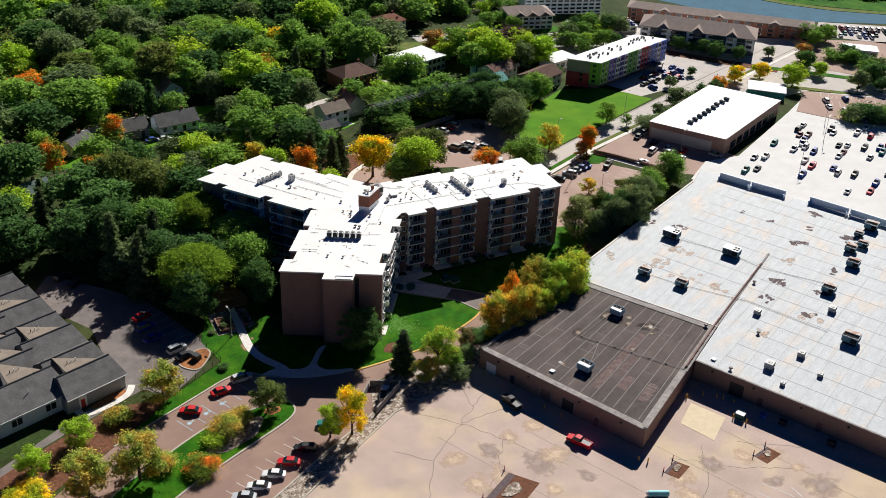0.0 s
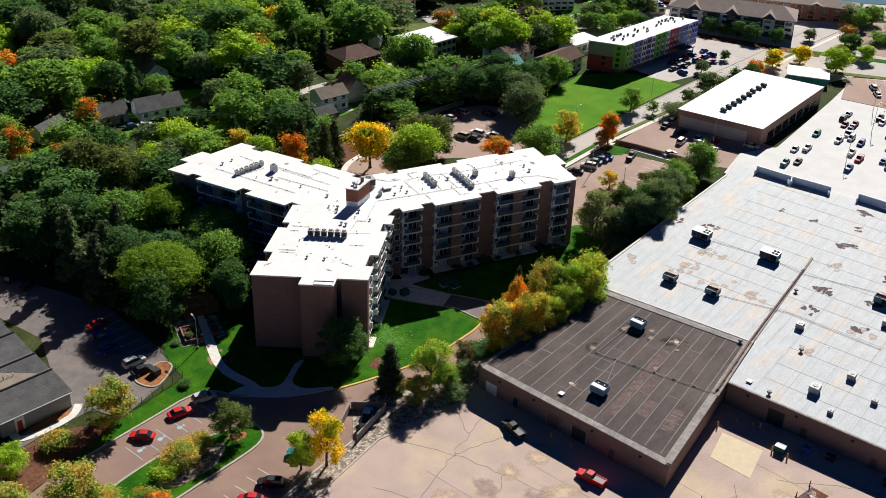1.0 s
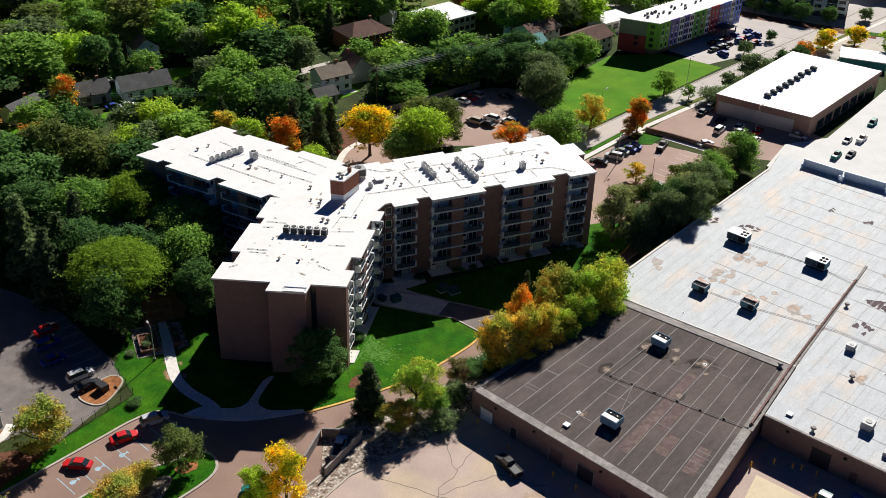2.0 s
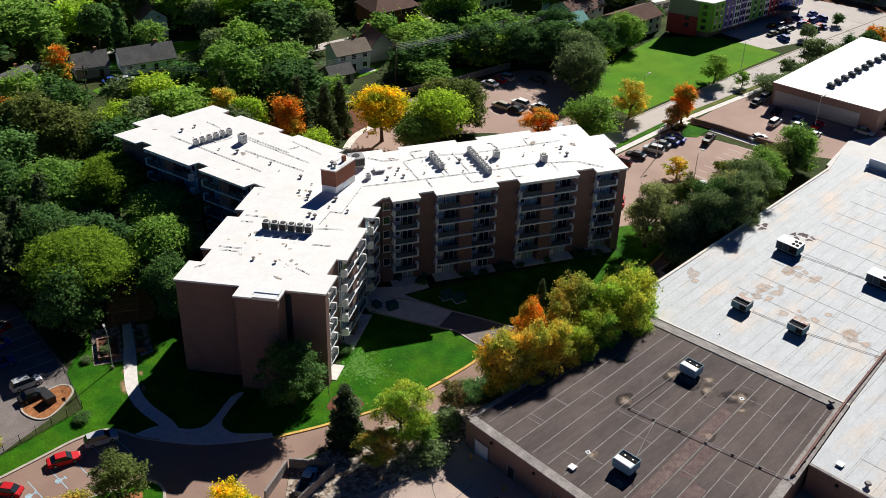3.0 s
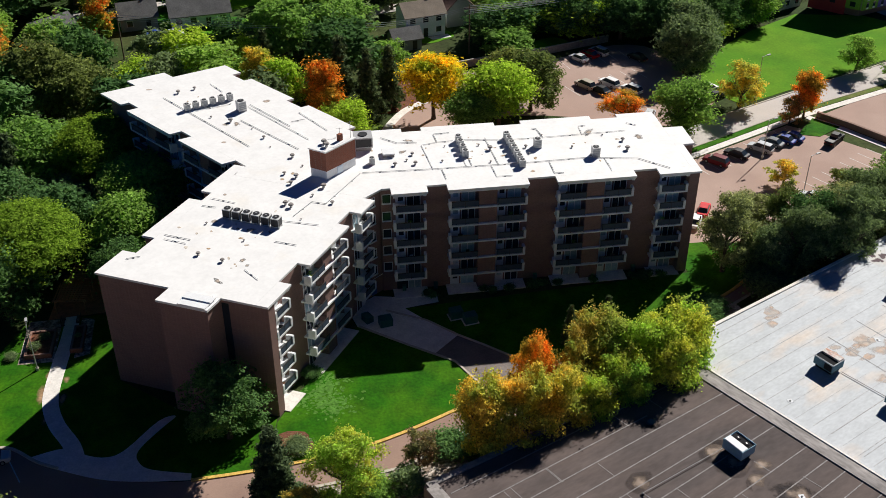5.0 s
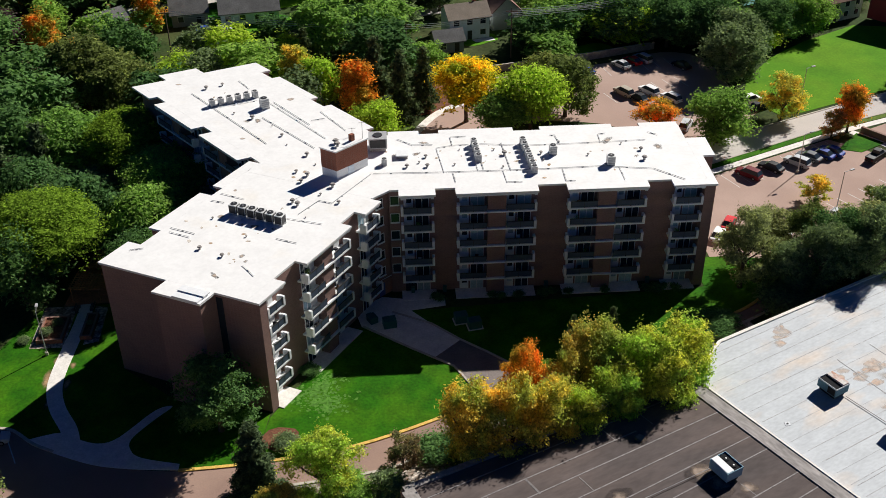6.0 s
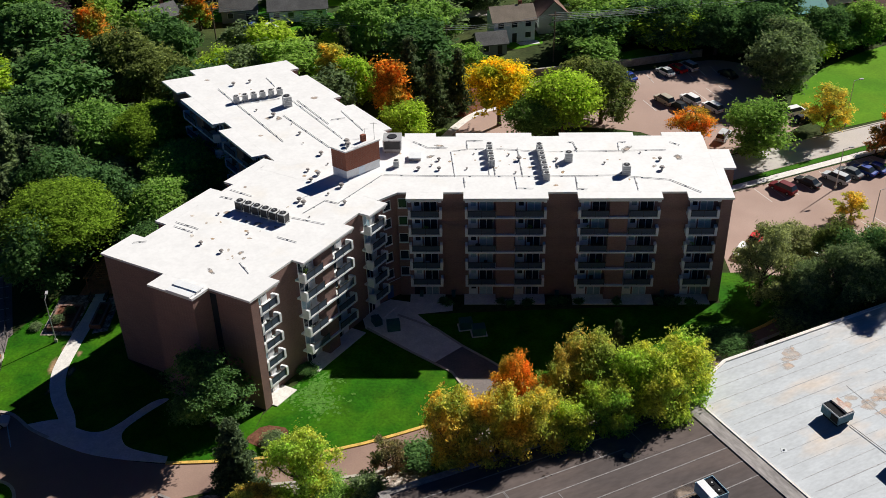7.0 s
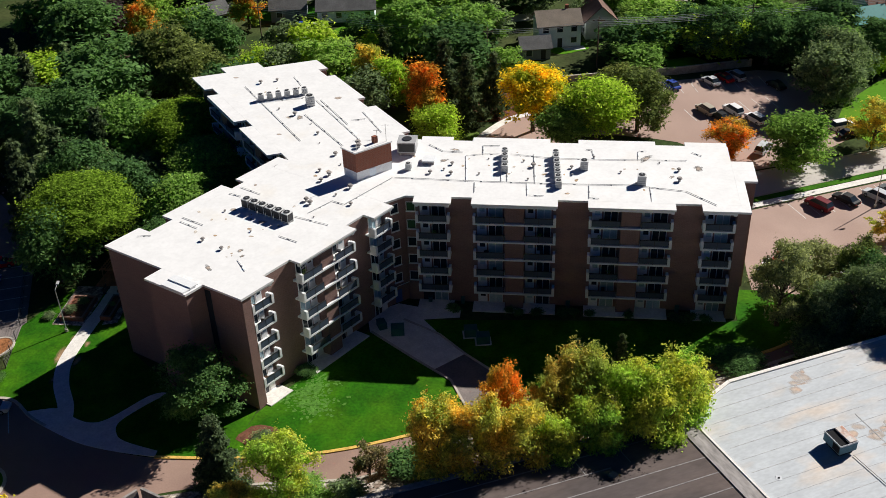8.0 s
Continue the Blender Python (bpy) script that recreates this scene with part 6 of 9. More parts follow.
# ---- trees by the building ----
N = "near"
for leaf, x, y, h, w, shape, words in (
    ("deep", -22.8, -25.8, 10.2, 8.6, "open", "large dark green loose tree before the end wall"),
    ("fir", -17.4, -36.8, 9.6, 7.4, "fir", "thin dark spruce beside the drive"),
    ("fading", -9.8, -38.8, 9.8, 6.8, "open", "yellow-green tree beside the drive"),
    ("mixed", -14.4, -41.8, 5.4, 4.8, "open", "small olive-green tree beside the drive"),
    ("withered", -0.6, -34.2, 5.0, 3.6, "open", "small sparse brown tree by the drive"),
    ("fading", 33.8, -24.8, 11.4, 7.2, "round", "full yellow-green tree by the shop building"),
    ("fading", 28.4, -26.2, 11.8, 7.2, "open", "full yellow-green tree by the shop building"),
    ("fading", 31.4, -28.4, 10.6, 6.4, "round", "full yellow-green tree by the shop building"),
    ("mixed", 23.2, -25.0, 12.0, 6.2, "round", "olive and gold tree by the shop building"),
    ("mixed", 19.8, -27.4, 11.0, 5.0, "open", "thin olive-brown tree by the shop building"),
    ("fading", 25.0, -30.0, 9.8, 5.4, "round", "small yellow-green tree by the shop building"),
    ("orange", 14.4, -28.0, 12.0, 4.6, "open", "tree with rust-orange top behind the golden trees"),
    ("turning", 7.4, -34.0, 11.0, 6.0, "round", "tree with golden-green autumn leaves by the shop building"),
    ("turning", 12.2, -34.0, 11.6, 6.6, "open", "tree with golden-green autumn leaves by the shop building"),
    ("turning", 16.8, -33.0, 10.8, 5.6, "round", "tree with golden-green autumn leaves by the shop building"),
    ("fading", 20.4, -32.6, 9.0, 4.6, "round", "small yellow-green tree by the shop building"),
    ("fir", 22.8, -13.8, 5.4, 3.0, "fir", "small dark spruce in the shaded court"),
    ("fir", 28.4, -12.2, 5.2, 3.2, "fir", "small dark spruce in the shaded court"),
    ("sage", 49.6, -1.0, 12.0, 7.4, "open", "grey-green tree at the end of the building"),
    ("sage", 55.0, 5.0, 8.4, 7.0, "open", "pale tree beside the end of the building"),
    ("deep", 62.6, -1.4, 11.0, 7.8, "open", "dark green tree beside the shop roof"),
    ("sage", 67.0, 0.2, 11.0, 8.0, "open", "green tree beside the shop roof"),
    ("silver", 74.0, 4.2, 11.4, 9.0, "open", "tall grey-green tree beside the shop roof"),
    ("green", 80.0, 8.2, 10.4, 7.5, "round", "green tree beside the shop roof"),
    ("olive", 85.0, 14.2, 7.6, 7.0, "open", "olive-brown tree at the car park edge"),
    ("green", 95.0, 17.5, 9.0, 8.0, "round", "green tree at the car park corner"),
    ("olive", 90.0, 16.0, 7.0, 6.0, "round", "olive-brown tree at the car park edge"),
    ("silver", 60.1, -3.6, 11.0, 7.4, "open", "grey-green tree beside the shop roof"),
    ("silver", 68.6, -0.6, 11.7, 7.8, "open", "grey-green tree beside the shop roof"),
    ("silver", 55.1, -3.4, 8.3, 5.5, "round", "grey-green tree beside the shop roof"),
    ("silver", 66.6, -4.4, 12.0, 7.2, "open", "grey-green tree beside the shop wall"),
    ("olive", 60.1, 3.6, 10.0, 6.2, "open", "olive-brown tree at the car park edge"),
    ("silver", 54.4, -4.5, 4.2, 4.7, "bush", "low grey-green bush beside the wall"),
    ("silver", 53.5, -7.5, 5.0, 5.0, "bush", "low grey-green bush beside the wall"),
    ("silver", 57.5, -4.5, 4.6, 5.0, "bush", "low grey-green bush beside the wall"),
    ("deep", 66.5, 2.6, 6.0, 7.0, "round", "dark green tree beside the shop wall"),
    ("deep", 75.0, 5.6, 6.0, 7.0, "round", "dark green tree beside the shop wall"),
    ("turning", 69.0, 21.6, 4.2, 4.4, "open", "small tree on a car park island"),
    ("olive", 77.0, 16.5, 5.0, 5.0, "open", "small olive tree at the car park edge"),
    ("locust", -51.2, 9.0, 13.6, 17.0, "tiered", "broad yellow-green honey locust with layered crown"),
    ("green", -54.0, 35.4, 14.0, 14.0, "tiered", "broad green tree with layered crown"),
    ("locust", -43.6, 34.0, 14.4, 15.0, "tiered", "broad yellow-green tree with layered crown"),
    ("green", -35.4, 23.4, 13.0, 14.4, "tiered", "broad green tree beside the rear wing"),
    ("green", -36.4, 13.2, 12.0, 12.0, "tiered", "green tree between the wings"),
    ("deep", -53.6, 3.0, 10.6, 9.0, "round", "dark green tree beside the footpath"),
    ("deep", -37.6, 4.2, 9.6, 6.4, "round", "dark green tree beside the footpath"),
    ("deep", -37.0, 0.2, 8.4, 5.4, "tall", "slim dark tree beside the building"),
    ("deep", -48.6, 17.0, 11.0, 10.0, "round", "dark green tree beside the footpath"),
    ("deep", -40.6, 16.0, 9.0, 9.0, "round", "dark green tree beside the building"),
    ("fir", -63.0, 14.5, 15.0, 9.0, "fir", "tall dark pine by the shaded car park"),
    ("silver", -66.5, 28.0, 15.5, 9.0, "fir", "tall grey-green pine by the shaded car park"),
    ("fir", -60.0, 22.0, 14.0, 8.6, "fir", "tall dark pine by the shaded car park"),
    ("fir", -56.0, 29.0, 14.0, 8.6, "fir", "tall dark pine by the shaded car park"),
    ("deep", -73.0, 40.0, 11.0, 10.0, "round", "dark green tree at the wood's edge"),
    ("deep", -57.0, 21.0, 12.0, 10.0, "round", "dark green tree at the wood's edge"),
    ("deep", -64.0, 38.0, 13.0, 11.0, "round", "dark green tree at the wood's edge"),
    ("olive", -58.0, 67.0, 13.0, 11.0, "round", "olive-green tree behind the building"),
    ("olive", -49.5, 59.5, 12.0, 11.0, "round", "olive-green tree behind the building"),
    ("lime", -40.5, 70.0, 8.0, 9.0, "round", "fresh green rounded tree behind the building"),
    ("orange", -6.2, 58.8, 10.6, 7.6, "tall", "bright orange autumn tree behind the building"),
    ("gold", 14.2, 55.2, 10.6, 9.6, "tiered", "golden yellow autumn tree at the car park"),
    ("lime", 25.6, 49.6, 10.6, 9.6, "tiered", "yellow-green tree behind the long wing"),
    ("green", 20.4, 47.4, 7.6, 8.4, "tiered", "green tree behind the long wing"),
    ("olive", 33.0, 55.8, 10.6, 9.0, "round", "olive-green tree at the car park"),
    ("olive", 30.0, 62.0, 8.6, 8.0, "round", "olive-brown tree at the car park"),
    ("fir", 2.2, 57.0, 12.5, 8.0, "fir", "dark spruce behind the building"),
    ("fir", -2.6, 62.4, 13.0, 8.4, "fir", "dark spruce behind the building"),
    ("fir", 6.6, 62.0, 11.0, 7.0, "fir", "dark spruce behind the building"),
    ("lime", -2.8, 49.0, 7.0, 7.4, "round", "yellow-green tree close behind the roof"),
    ("turning", -17.8, 68.0, 10.0, 6.0, "tall", "tree with reddish turning leaves"),
    ("lime", -13.0, 64.0, 9.0, 7.0, "round", "fresh green tree behind the building"),
    ("lime", -33.0, 60.0, 7.0, 8.0, "round", "fresh green tree behind the rear wing"),
    ("green", 58.6, 43.2, 9.4, 9.0, "round", "full green tree at the car park entrance"),
    ("turning", 73.0, 51.0, 8.2, 7.4, "open", "orange-green tree beside the street"),
    ("orange", 48.0, 46.6, 6.4, 7.0, "open", "reddish-orange small tree behind the roof"),
    ("silver", 68.0, 68.5, 10.6, 9.4, "round", "large dark grey-green tree at the lawn's edge"),
    ("deep", 60.0, 87.0, 9.6, 9.4, "round", "large dark tree behind the car park wall"),
    ("deep", 68.5, 85.0, 10.0, 9.4, "round", "large dark tree at the lawn edge"),
    ("deep", 50.0, 90.0, 9.6, 9.4, "round", "large dark tree behind the car park wall"),
    ("deep", 82.0, 88.0, 8.4, 8.4, "round", "dark tree in the row beside the lawn"),
    ("green", 92.0, 92.0, 8.0, 8.4, "round", "green tree in the row beside the lawn"),
    ("deep", 74.0, 96.0, 9.6, 9.4, "round", "dark tree behind the row beside the lawn"),
    ("silver", 71.5, 75.0, 11.0, 9.6, "round", "large dark tree at the car park"),
    ("orange", 83.4, 45.2, 8.6, 5.6, "tall", "orange autumn tree beside the street"),
    ("russet", 79.5, 42.8, 5.0, 4.0, "open", "small russet tree beside the street"),
    ("green", 103.2, 63.6, 6.6, 6.6, "open", "small green tree on the lawn"),
    ("silver", 115.6, 53.0, 5.4, 8.6, "bush", "rounded dark bush at the car park"),
    ("silver", 120.4, 55.2, 4.6, 5.0, "bush", "rounded dark bush at the car park"),
):
    tree(leaf, x, y, h * (1.18 if w < 12 else 1), w * (1.28 if w < 12 else 1), shape, "hero" if (-25 < x < 85 and y < 9 and h > 5) or (x < -30 and h > 11 and w > 14) else N if h > 5 else "mid", label=words)
for leaf, x, y, h, w, shape, words in (
    ("gold", -35.6, -52.0, 11.4, 6.0, "open", "golden yellow tree on the gravel strip"),
    ("lime", -40.0, -51.2, 8.0, 4.6, "open", "thin green tree beside the golden one"),
    ("olive", -49.0, -38.6, 7.6, 6.4, "open", "olive-green tree on the island"),
    ("mixed", -67.8, -26.6, 8.8, 7.8, "open", "green and orange tree by the fence"),
    ("lime", -95.4, -39.0, 6.0, 5.6, "open", "small yellow-green tree by the lane"),
    ("lime", -86.0, -33.6, 6.2, 5.8, "open", "small yellow-green tree by the lane"),
    ("mixed", -87.0, -49.0, 9.4, 8.6, "open", "yellow-green tree by the car park"),
    ("mixed", -77.4, -48.6, 10.4, 9.0, "open", "olive and orange tree by the car park"),
    ("mixed", -77.6, -29.2, 4.0, 4.4, "bush", "orange-green bush by the lane"),
    ("mixed", -73.0, -46.6, 3.6, 5.0, "bush", "russet bush on the island"),
    ("mixed", -58.2, -41.0, 4.4, 5.6, "bush", "orange-green bush on the gravel bed"),
    ("mixed", -55.0, -39.4, 4.0, 4.0, "bush", "orange-green bush on the gravel bed"),
    ("lime", -61.6, -43.4, 3.0, 3.6, "bush", "yellow-green bush on the gravel bed"),
    ("maple", -66.0, -50.4, 3.6, 5.4, "bush", "reddish bush beside the kerb"),
    ("gold", -97.0, -46.0, 4.0, 6.0, "bush", "golden bush by the lane"),
    ("deep", -53.2, -20.6, 1.5, 2.0, "bush", "dark clipped bush on the lawn"),
    ("deep", 43.4, -9.8, 2.0, 5.0, "bush", "dark clipped bush beside the drive"),
    ("deep", 3.4, -31.6, 2.0, 4.4, "bush", "dark hedge beside the shop building"),
    ("deep", 7.2, -32.0, 2.4, 4.4, "bush", "dark hedge beside the shop building"),
    ("silver", -14.6, -29.0, 1.6, 2.6, "bush", "low bush in the mulch bed"),
    ("deep", -12.4, -15.6, 1.6, 2.2, "bush", "low bush beside the patio"),
    ("silver", -6.6, -43.4, 3.6, 4.0, "bush", "dusty bush at the yard corner"),
    ("silver", -2.4, -38.6, 4.0, 4.0, "open", "sparse bare tree at the building corner"),
    ("green", -6.8, -39.8, 5.0, 5.0, "open", "small green tree at the yard corner"),
    ("green", 108.6, 59.4, 4.0, 3.4, "open", "bare thin street tree"),
):
    tree(leaf, x, y, h * 1.1, w * 1.25, shape, N if w > 4.5 else "mid", label=words)

# ---- the wood and the gardens behind ----
CLEAR = [(16, 89, 8), (22, 96, 6), (-74, 24, 12), (-82, 34, 8), (99, 101, 9), (88, 112, 8), (82, 105, 6), (-31, 108, 8), (-45, 108, 7), (66, 128, 11), (17, 92, 6), (80, 115, 3), (-28, 107.5, 9), (-36, 110, 8), (-27.4, 134, 5), (74, 178, 8), (37.6, 126, 8), (26, 100, 10), (18, 98, 9), (-62.4, 104, 6), (-68.6, 81, 5), (66, 141, 13), (56, 136, 6), (98, 110, 10), (84, 112, 7), (106, 150, 9), (72, 116, 6), (8, 66, 9), (-57, 116, 9), (-44, 116, 9), (10, 108, 7), (80, 154, 12), (-96, 92, 6), (30, 120, 5), (-20, 115, 7), (90, 158, 8), (64, 124, 4), (-48, 98, 5), (22, 90, 5), (-2, 112, 6), (44, 118, 6), (-13, 124, 6), (-33, 98, 5)]
WOOD = [(-114, 44), (-104, 42), (-84, 36), (-66, 14), (-53, 12), (-47, 16), (-47, 46), (-30, 56), (-6, 56), (4, 74), (30, 82), (56, 91), (70, 84), (84, 90), (96, 102), (106, 118), (104, 138), (66, 152), (72, 176), (96, 182), (120, 200), (40, 238), (-72, 276)]


def inside(x, y, pts):
    hit = False
    for (x0, y0), (x1, y1) in zip(pts, pts[1:] + pts[:1]):
        if (y0 > y) != (y1 > y) and x < (x1 - x0) * (y - y0) / (y1 - y0) + x0:
            hit = not hit
    return hit


FARWOOD = []
taken = [(-50.6, 6.6, 5), (-52.4, 33, 5), (-45, 35, 5), (-65, 36, 5), (-58, 67, 5), (-49.5, 59.5, 5), (-40, 70, 4), (-6, 59, 4), (2, 57, 4), (-2.6, 62, 4), (6.6, 62, 4), (-18, 68, 3), (-13, 64, 3), (-33, 60, 3.5), (62.5, 74, 5)]
SINGLE = [("maple", -71.7, 90.6, 11.5, 8.5, "round"), ("maple", -52, 103, 11.5, 8.5, "round"), ("orange", -70, 152, 10, 12, "round"), ("maple", -60.3, 82.0, 8.5, 9.5, "round"), ("deep", -52.2, 75.5, 15, 12, "round"), ("plum", -82.2, 96.4, 10, 10, "round"), ("silver", -38.2, 84.4, 9, 10, "round"), ("silver", -36, 70, 10, 11, "round"), ("green", -60, 126, 14, 19, "tiered"), ("deep", -36, 122, 14, 10, "fir"), ("green", -8, 104, 13, 12, "round"), ("silver", -78, 66, 12, 9, "fir"), ("lime", -86, 70, 8, 11, "round"), ("maple", 8, 140, 11, 10, "round"), ("gold", 22, 168, 10, 10, "round"), ("russet", 78, 146, 10, 9, "round"), ("lime", 52, 150, 11, 11, "round"), ("lime", 8, 133, 10, 9, "round"), ("deep", -24, 93, 8, 9, "round"), ("lime", -20, 84, 7, 8, "round")]
for leaf, x, y, h, w, shape in SINGLE:
    tree(leaf, x, y, h, w, shape, "mid", label=WORDS[leaf] + " tree standing out in the wood")
    taken.append((x, y, 0.4 * w))
for x, y in ((-66.2, 96.6), (-27.8, 102.8), (-40.7, 99.6), (-21.3, 121.9), (-62.4, 105.4), (-68.5, 82.9), (-80.4, 77.1), (-28.2, 109.6), (-37.6, 106.6), (-27.9, 135), (16, 99.5), (26, 103.5), (36.5, 127)):
    CLEAR += [(x + 2, y + 4, 1.5), (x - 1.5, y - 3, 1.5), (x - 4, y - 8, 0.5)]
tries = count = 0
spots = []
while tries < 12000:
    tries += 1
    x, y = rng.uniform(-230, 125), rng.uniform(8, 300)
    w = rng.choice((rng.uniform(8, 12), rng.uniform(12, 17), rng.uniform(15, 21)))
    if not inside(x, y, WOOD) or any((x - a + 2.6) ** 2 + (y - b + 4.4) ** 2 < (0.8 * r + 0.36 * w) ** 2 for a, b, r in CLEAR):
        continue
    if y > 150 and x < -60 - 0.9 * (y - 150) - 30:
        continue
    if any((x - a) ** 2 + (y - b) ** 2 < (0.40 * w + r) ** 2 * 0.66 for a, b, r in taken):
        continue
    taken.append((x, y, 0.40 * w))
    k = rng.random()
    leaf = "green" if k < 0.44 else "deep" if k < 0.66 else "lime" if k < 0.76 else "silver" if k < 0.90 else "olive" if k < 0.925 else "plum" if k < 0.945 and y > 95 else "fir" if k < 0.99 else "turning"
    if y < 84 and x < -40 and leaf in ("lime", "green", "olive", "turning"):
        leaf = rng.choice(("deep", "deep", "deep", "fir", "silver"))
    shape = "fir" if leaf == "fir" else rng.choice(("round", "round", "round", "open", "tall", "tiered"))
    spots.append((y + 0.35 * abs(x + 20), leaf, x, y, rng.uniform(0.75, 1.15) * (5 + 0.6 * w) * (0.6 if y < 108 and x > 16 else 0.8 if y < 60 and x > -40 else 1), w * (0.7 if leaf == "fir" else 1), shape))
spots.sort()
for k, (_, leaf, x, y, h, w, shape) in enumerate(spots):
    if k < 170:
        tree(leaf, x, y, h, w, shape, "mid")
    else:
        FARWOOD.append((leaf, x, y, h, w, "round" if shape in ("open", "tall") else shape))
for x, y, leaf, s in ((86, 88, "green", 7), (92, 94, "green", 7.5), (98, 99, "green", 7), (80, 83, "lime", 7), (104, 104, "green", 7), (88, 98, "deep", 8), (76, 84, "lime", 8), (110, 108, "deep", 6)):
    tree(leaf, x, y, s, s * 1.05, "bush", "mid", label="rounded green tree in the row beside the lawn")
for x, y in ((127, 186), (122, 168), (101, 156), (111, 124), (146, 147), (155, 144), (163, 142), (107, 186), (83, 204), (111, 138), (96, 137), (237, 106), (231, 82), (228, 64), (187, 34), (90, 146), (118, 132), (136, 132), (196, 30), (140, 140)):
    for k in range(4):
        FARWOOD.append((rng.choice(("green", "deep", "green", "lime", "green", "silver")), x + rng.uniform(-7, 7), y + rng.uniform(-4, 4), rng.uniform(5, 8.5), rng.uniform(5.5, 9), rng.choice(("round", "bush"))))
for x, y, leaf in ((171, 79, "gold"), (182, 78, "gold"), (158, 73, "orange"), (206, 72, "lime"), (212, 88, "russet"), (154, 70, "deep"), (132, 62, "silver"), (126, 60, "silver"), (140, 66, "silver"), (146, 68, "deep")):
    tree(leaf, x, y, rng.uniform(6.0, 8.0), rng.uniform(5.6, 8.0), "round" if leaf != "silver" else "bush", "mid", label=WORDS[leaf] + " small tree along the street", group="street trees")
for leaf, x, y, w in (("deep", 172, 116, 5.6), ("deep", 175.5, 112, 4.6), ("deep", 188, 98, 5.4), ("deep", 166, 122, 4.4), ("deep", 179, 109, 6.1), ("deep", 181, 103, 6.6), ("silver", 202, 96, 4.6), ("deep", 206, 80, 7.6), ("lime", 188, 67, 9.2), ("deep", 220, 58, 8.0), ("silver", 210, 56, 6.9), ("deep", 216, 50, 5.9), ("silver", 144, 83, 4.2), ("silver", 135, 68, 7.1), ("silver", 124, 63, 4.3), ("deep", 159, 90, 3.4), ("green", 229, 100, 6.5), ("green", 239, 103, 6.6), ("green", 146, 130, 7.1), ("deep", 150, 128, 5.1), ("green", 84, 138, 11.4), ("lime", 104, 125, 12.3), ("lime", 111, 121, 11.4), ("green", 111, 165, 7.2), ("green", 120, 158, 7.2), ("green", 134, 134, 6.0), ("green", 139, 132, 6.0), ("green", 143, 130, 6.0), ("deep", 95, 145, 7.8)):
    tree(leaf, x, y, w * rng.uniform(0.95, 1.15), w * 1.1, "round", "mid", label=WORDS[leaf] + " tree along the streets and car parks", group="street trees")
for k in range(90):
    t = k / 89
    x, y = 256 + 110 * t + rng.uniform(-6, 6), 172 - 52 * t + rng.uniform(-4, 24)
    FARWOOD.append((rng.choice(("green", "deep", "green")), x, y, rng.uniform(7, 11), rng.uniform(8, 12), "bush"))

for x, y, leaf in ((30, 88, "deep"), (38, 92, "deep"), (47, 91, "deep"), (54, 95, "green"), (66, 92, "deep"), (74, 92, "green"), (60, 98, "deep"), (34, 92, "green"), (44, 97, "deep"), (2, 97, "silver"), (53, 103, "green"), (40, 109, "lime"), (-6, 86, "deep"), (62, 108, "green"), (30, 112, "green"), (50, 112, "deep"), (70, 100, "green")):
    FARWOOD.append((leaf, x, y, rng.uniform(7.5, 10), rng.uniform(8, 11), "round"))
far_wood(FARWOOD)

# ---- cars ----
for kind, c, x, y, a in (("suv", "black", -46.0, -53.0, 152), ("sedan", "red", -50.2, -55.4, 152), ("sedan", "white", -54.0, -57.6, 152), ("sedan", "white", -57.6, -59.6, 152), ("sedan", "silver", -61.0, -61.2, 152), ("pickup", "teal", -38.8, -48.0, 152)):
    car(kind, c, x, y, a, where="beside the gravel strip", group="cars beside the gravel strip")
for kind, c, x, y, a in (("sedan", "red", -63.6, -32.4, 152), ("sedan", "red", -56.0, -28.6, 8), ("suv", "silver", -50.8, -25.9, 8)):
    car(kind, c, x, y, a, where="in a disabled bay", group="cars in the disabled bays")
for kind, c, x, y, a in (("sedan", "red", -65.0, 6.0, 20), ("suv", "blue", -65.2, 1.4, 20), ("sedan", "blue", -64.6, -3.6, 20), ("suv", "silver", -60.8, -9.8, 20), ("sedan", "black", -59.8, -13.0, 20), ("suv", "black", -79.0, 31.0, 40), ("sedan", "black", -76.4, 27.0, 40), ("suv", "grey", -95.5, -45.6, 25)):
    car(kind, c, x, y, a, where="in the shaded car park", group="cars by the townhouses")
car("pickup", "red", 5.4, -73.2, 118, where="in the shade of the shop wall", group="vehicles in the yard")
car("pickup", "black", -1.0, -56.4, 100, where="in the shade of the shop wall", group="vehicles in the yard")
car("pickup", "white", -24.6, -43.0, 60, where="inside the refuse enclosure", group="vehicles in the yard")
for kind, c, x, y, a in (("sedan", "white", 37.3, 74.2, 122), ("sedan", "blue", 40.4, 75.2, 122), ("sedan", "white", 48.2, 77.3, 122), ("sedan", "red", 50.9, 79.0, 122), ("suv", "silver", 53.2, 79.8, 122), ("suv", "beige", 46.0, 64.3, 122), ("suv", "white", 51.0, 64.4, 122), ("suv", "white", 54.6, 60.9, 122), ("sedan", "black", 48.4, 61.6, 122), ("suv", "white", 69.6, 58.8, 25), ("sedan", "black", 70.2, 55.8, 25), ("sedan", "black", 60.4, 75.9, 122), ("suv", "silver", 54.5, 49.4, 60)):
    car(kind, c, x, y, a, where="on the lot behind the building", group="cars behind the building")
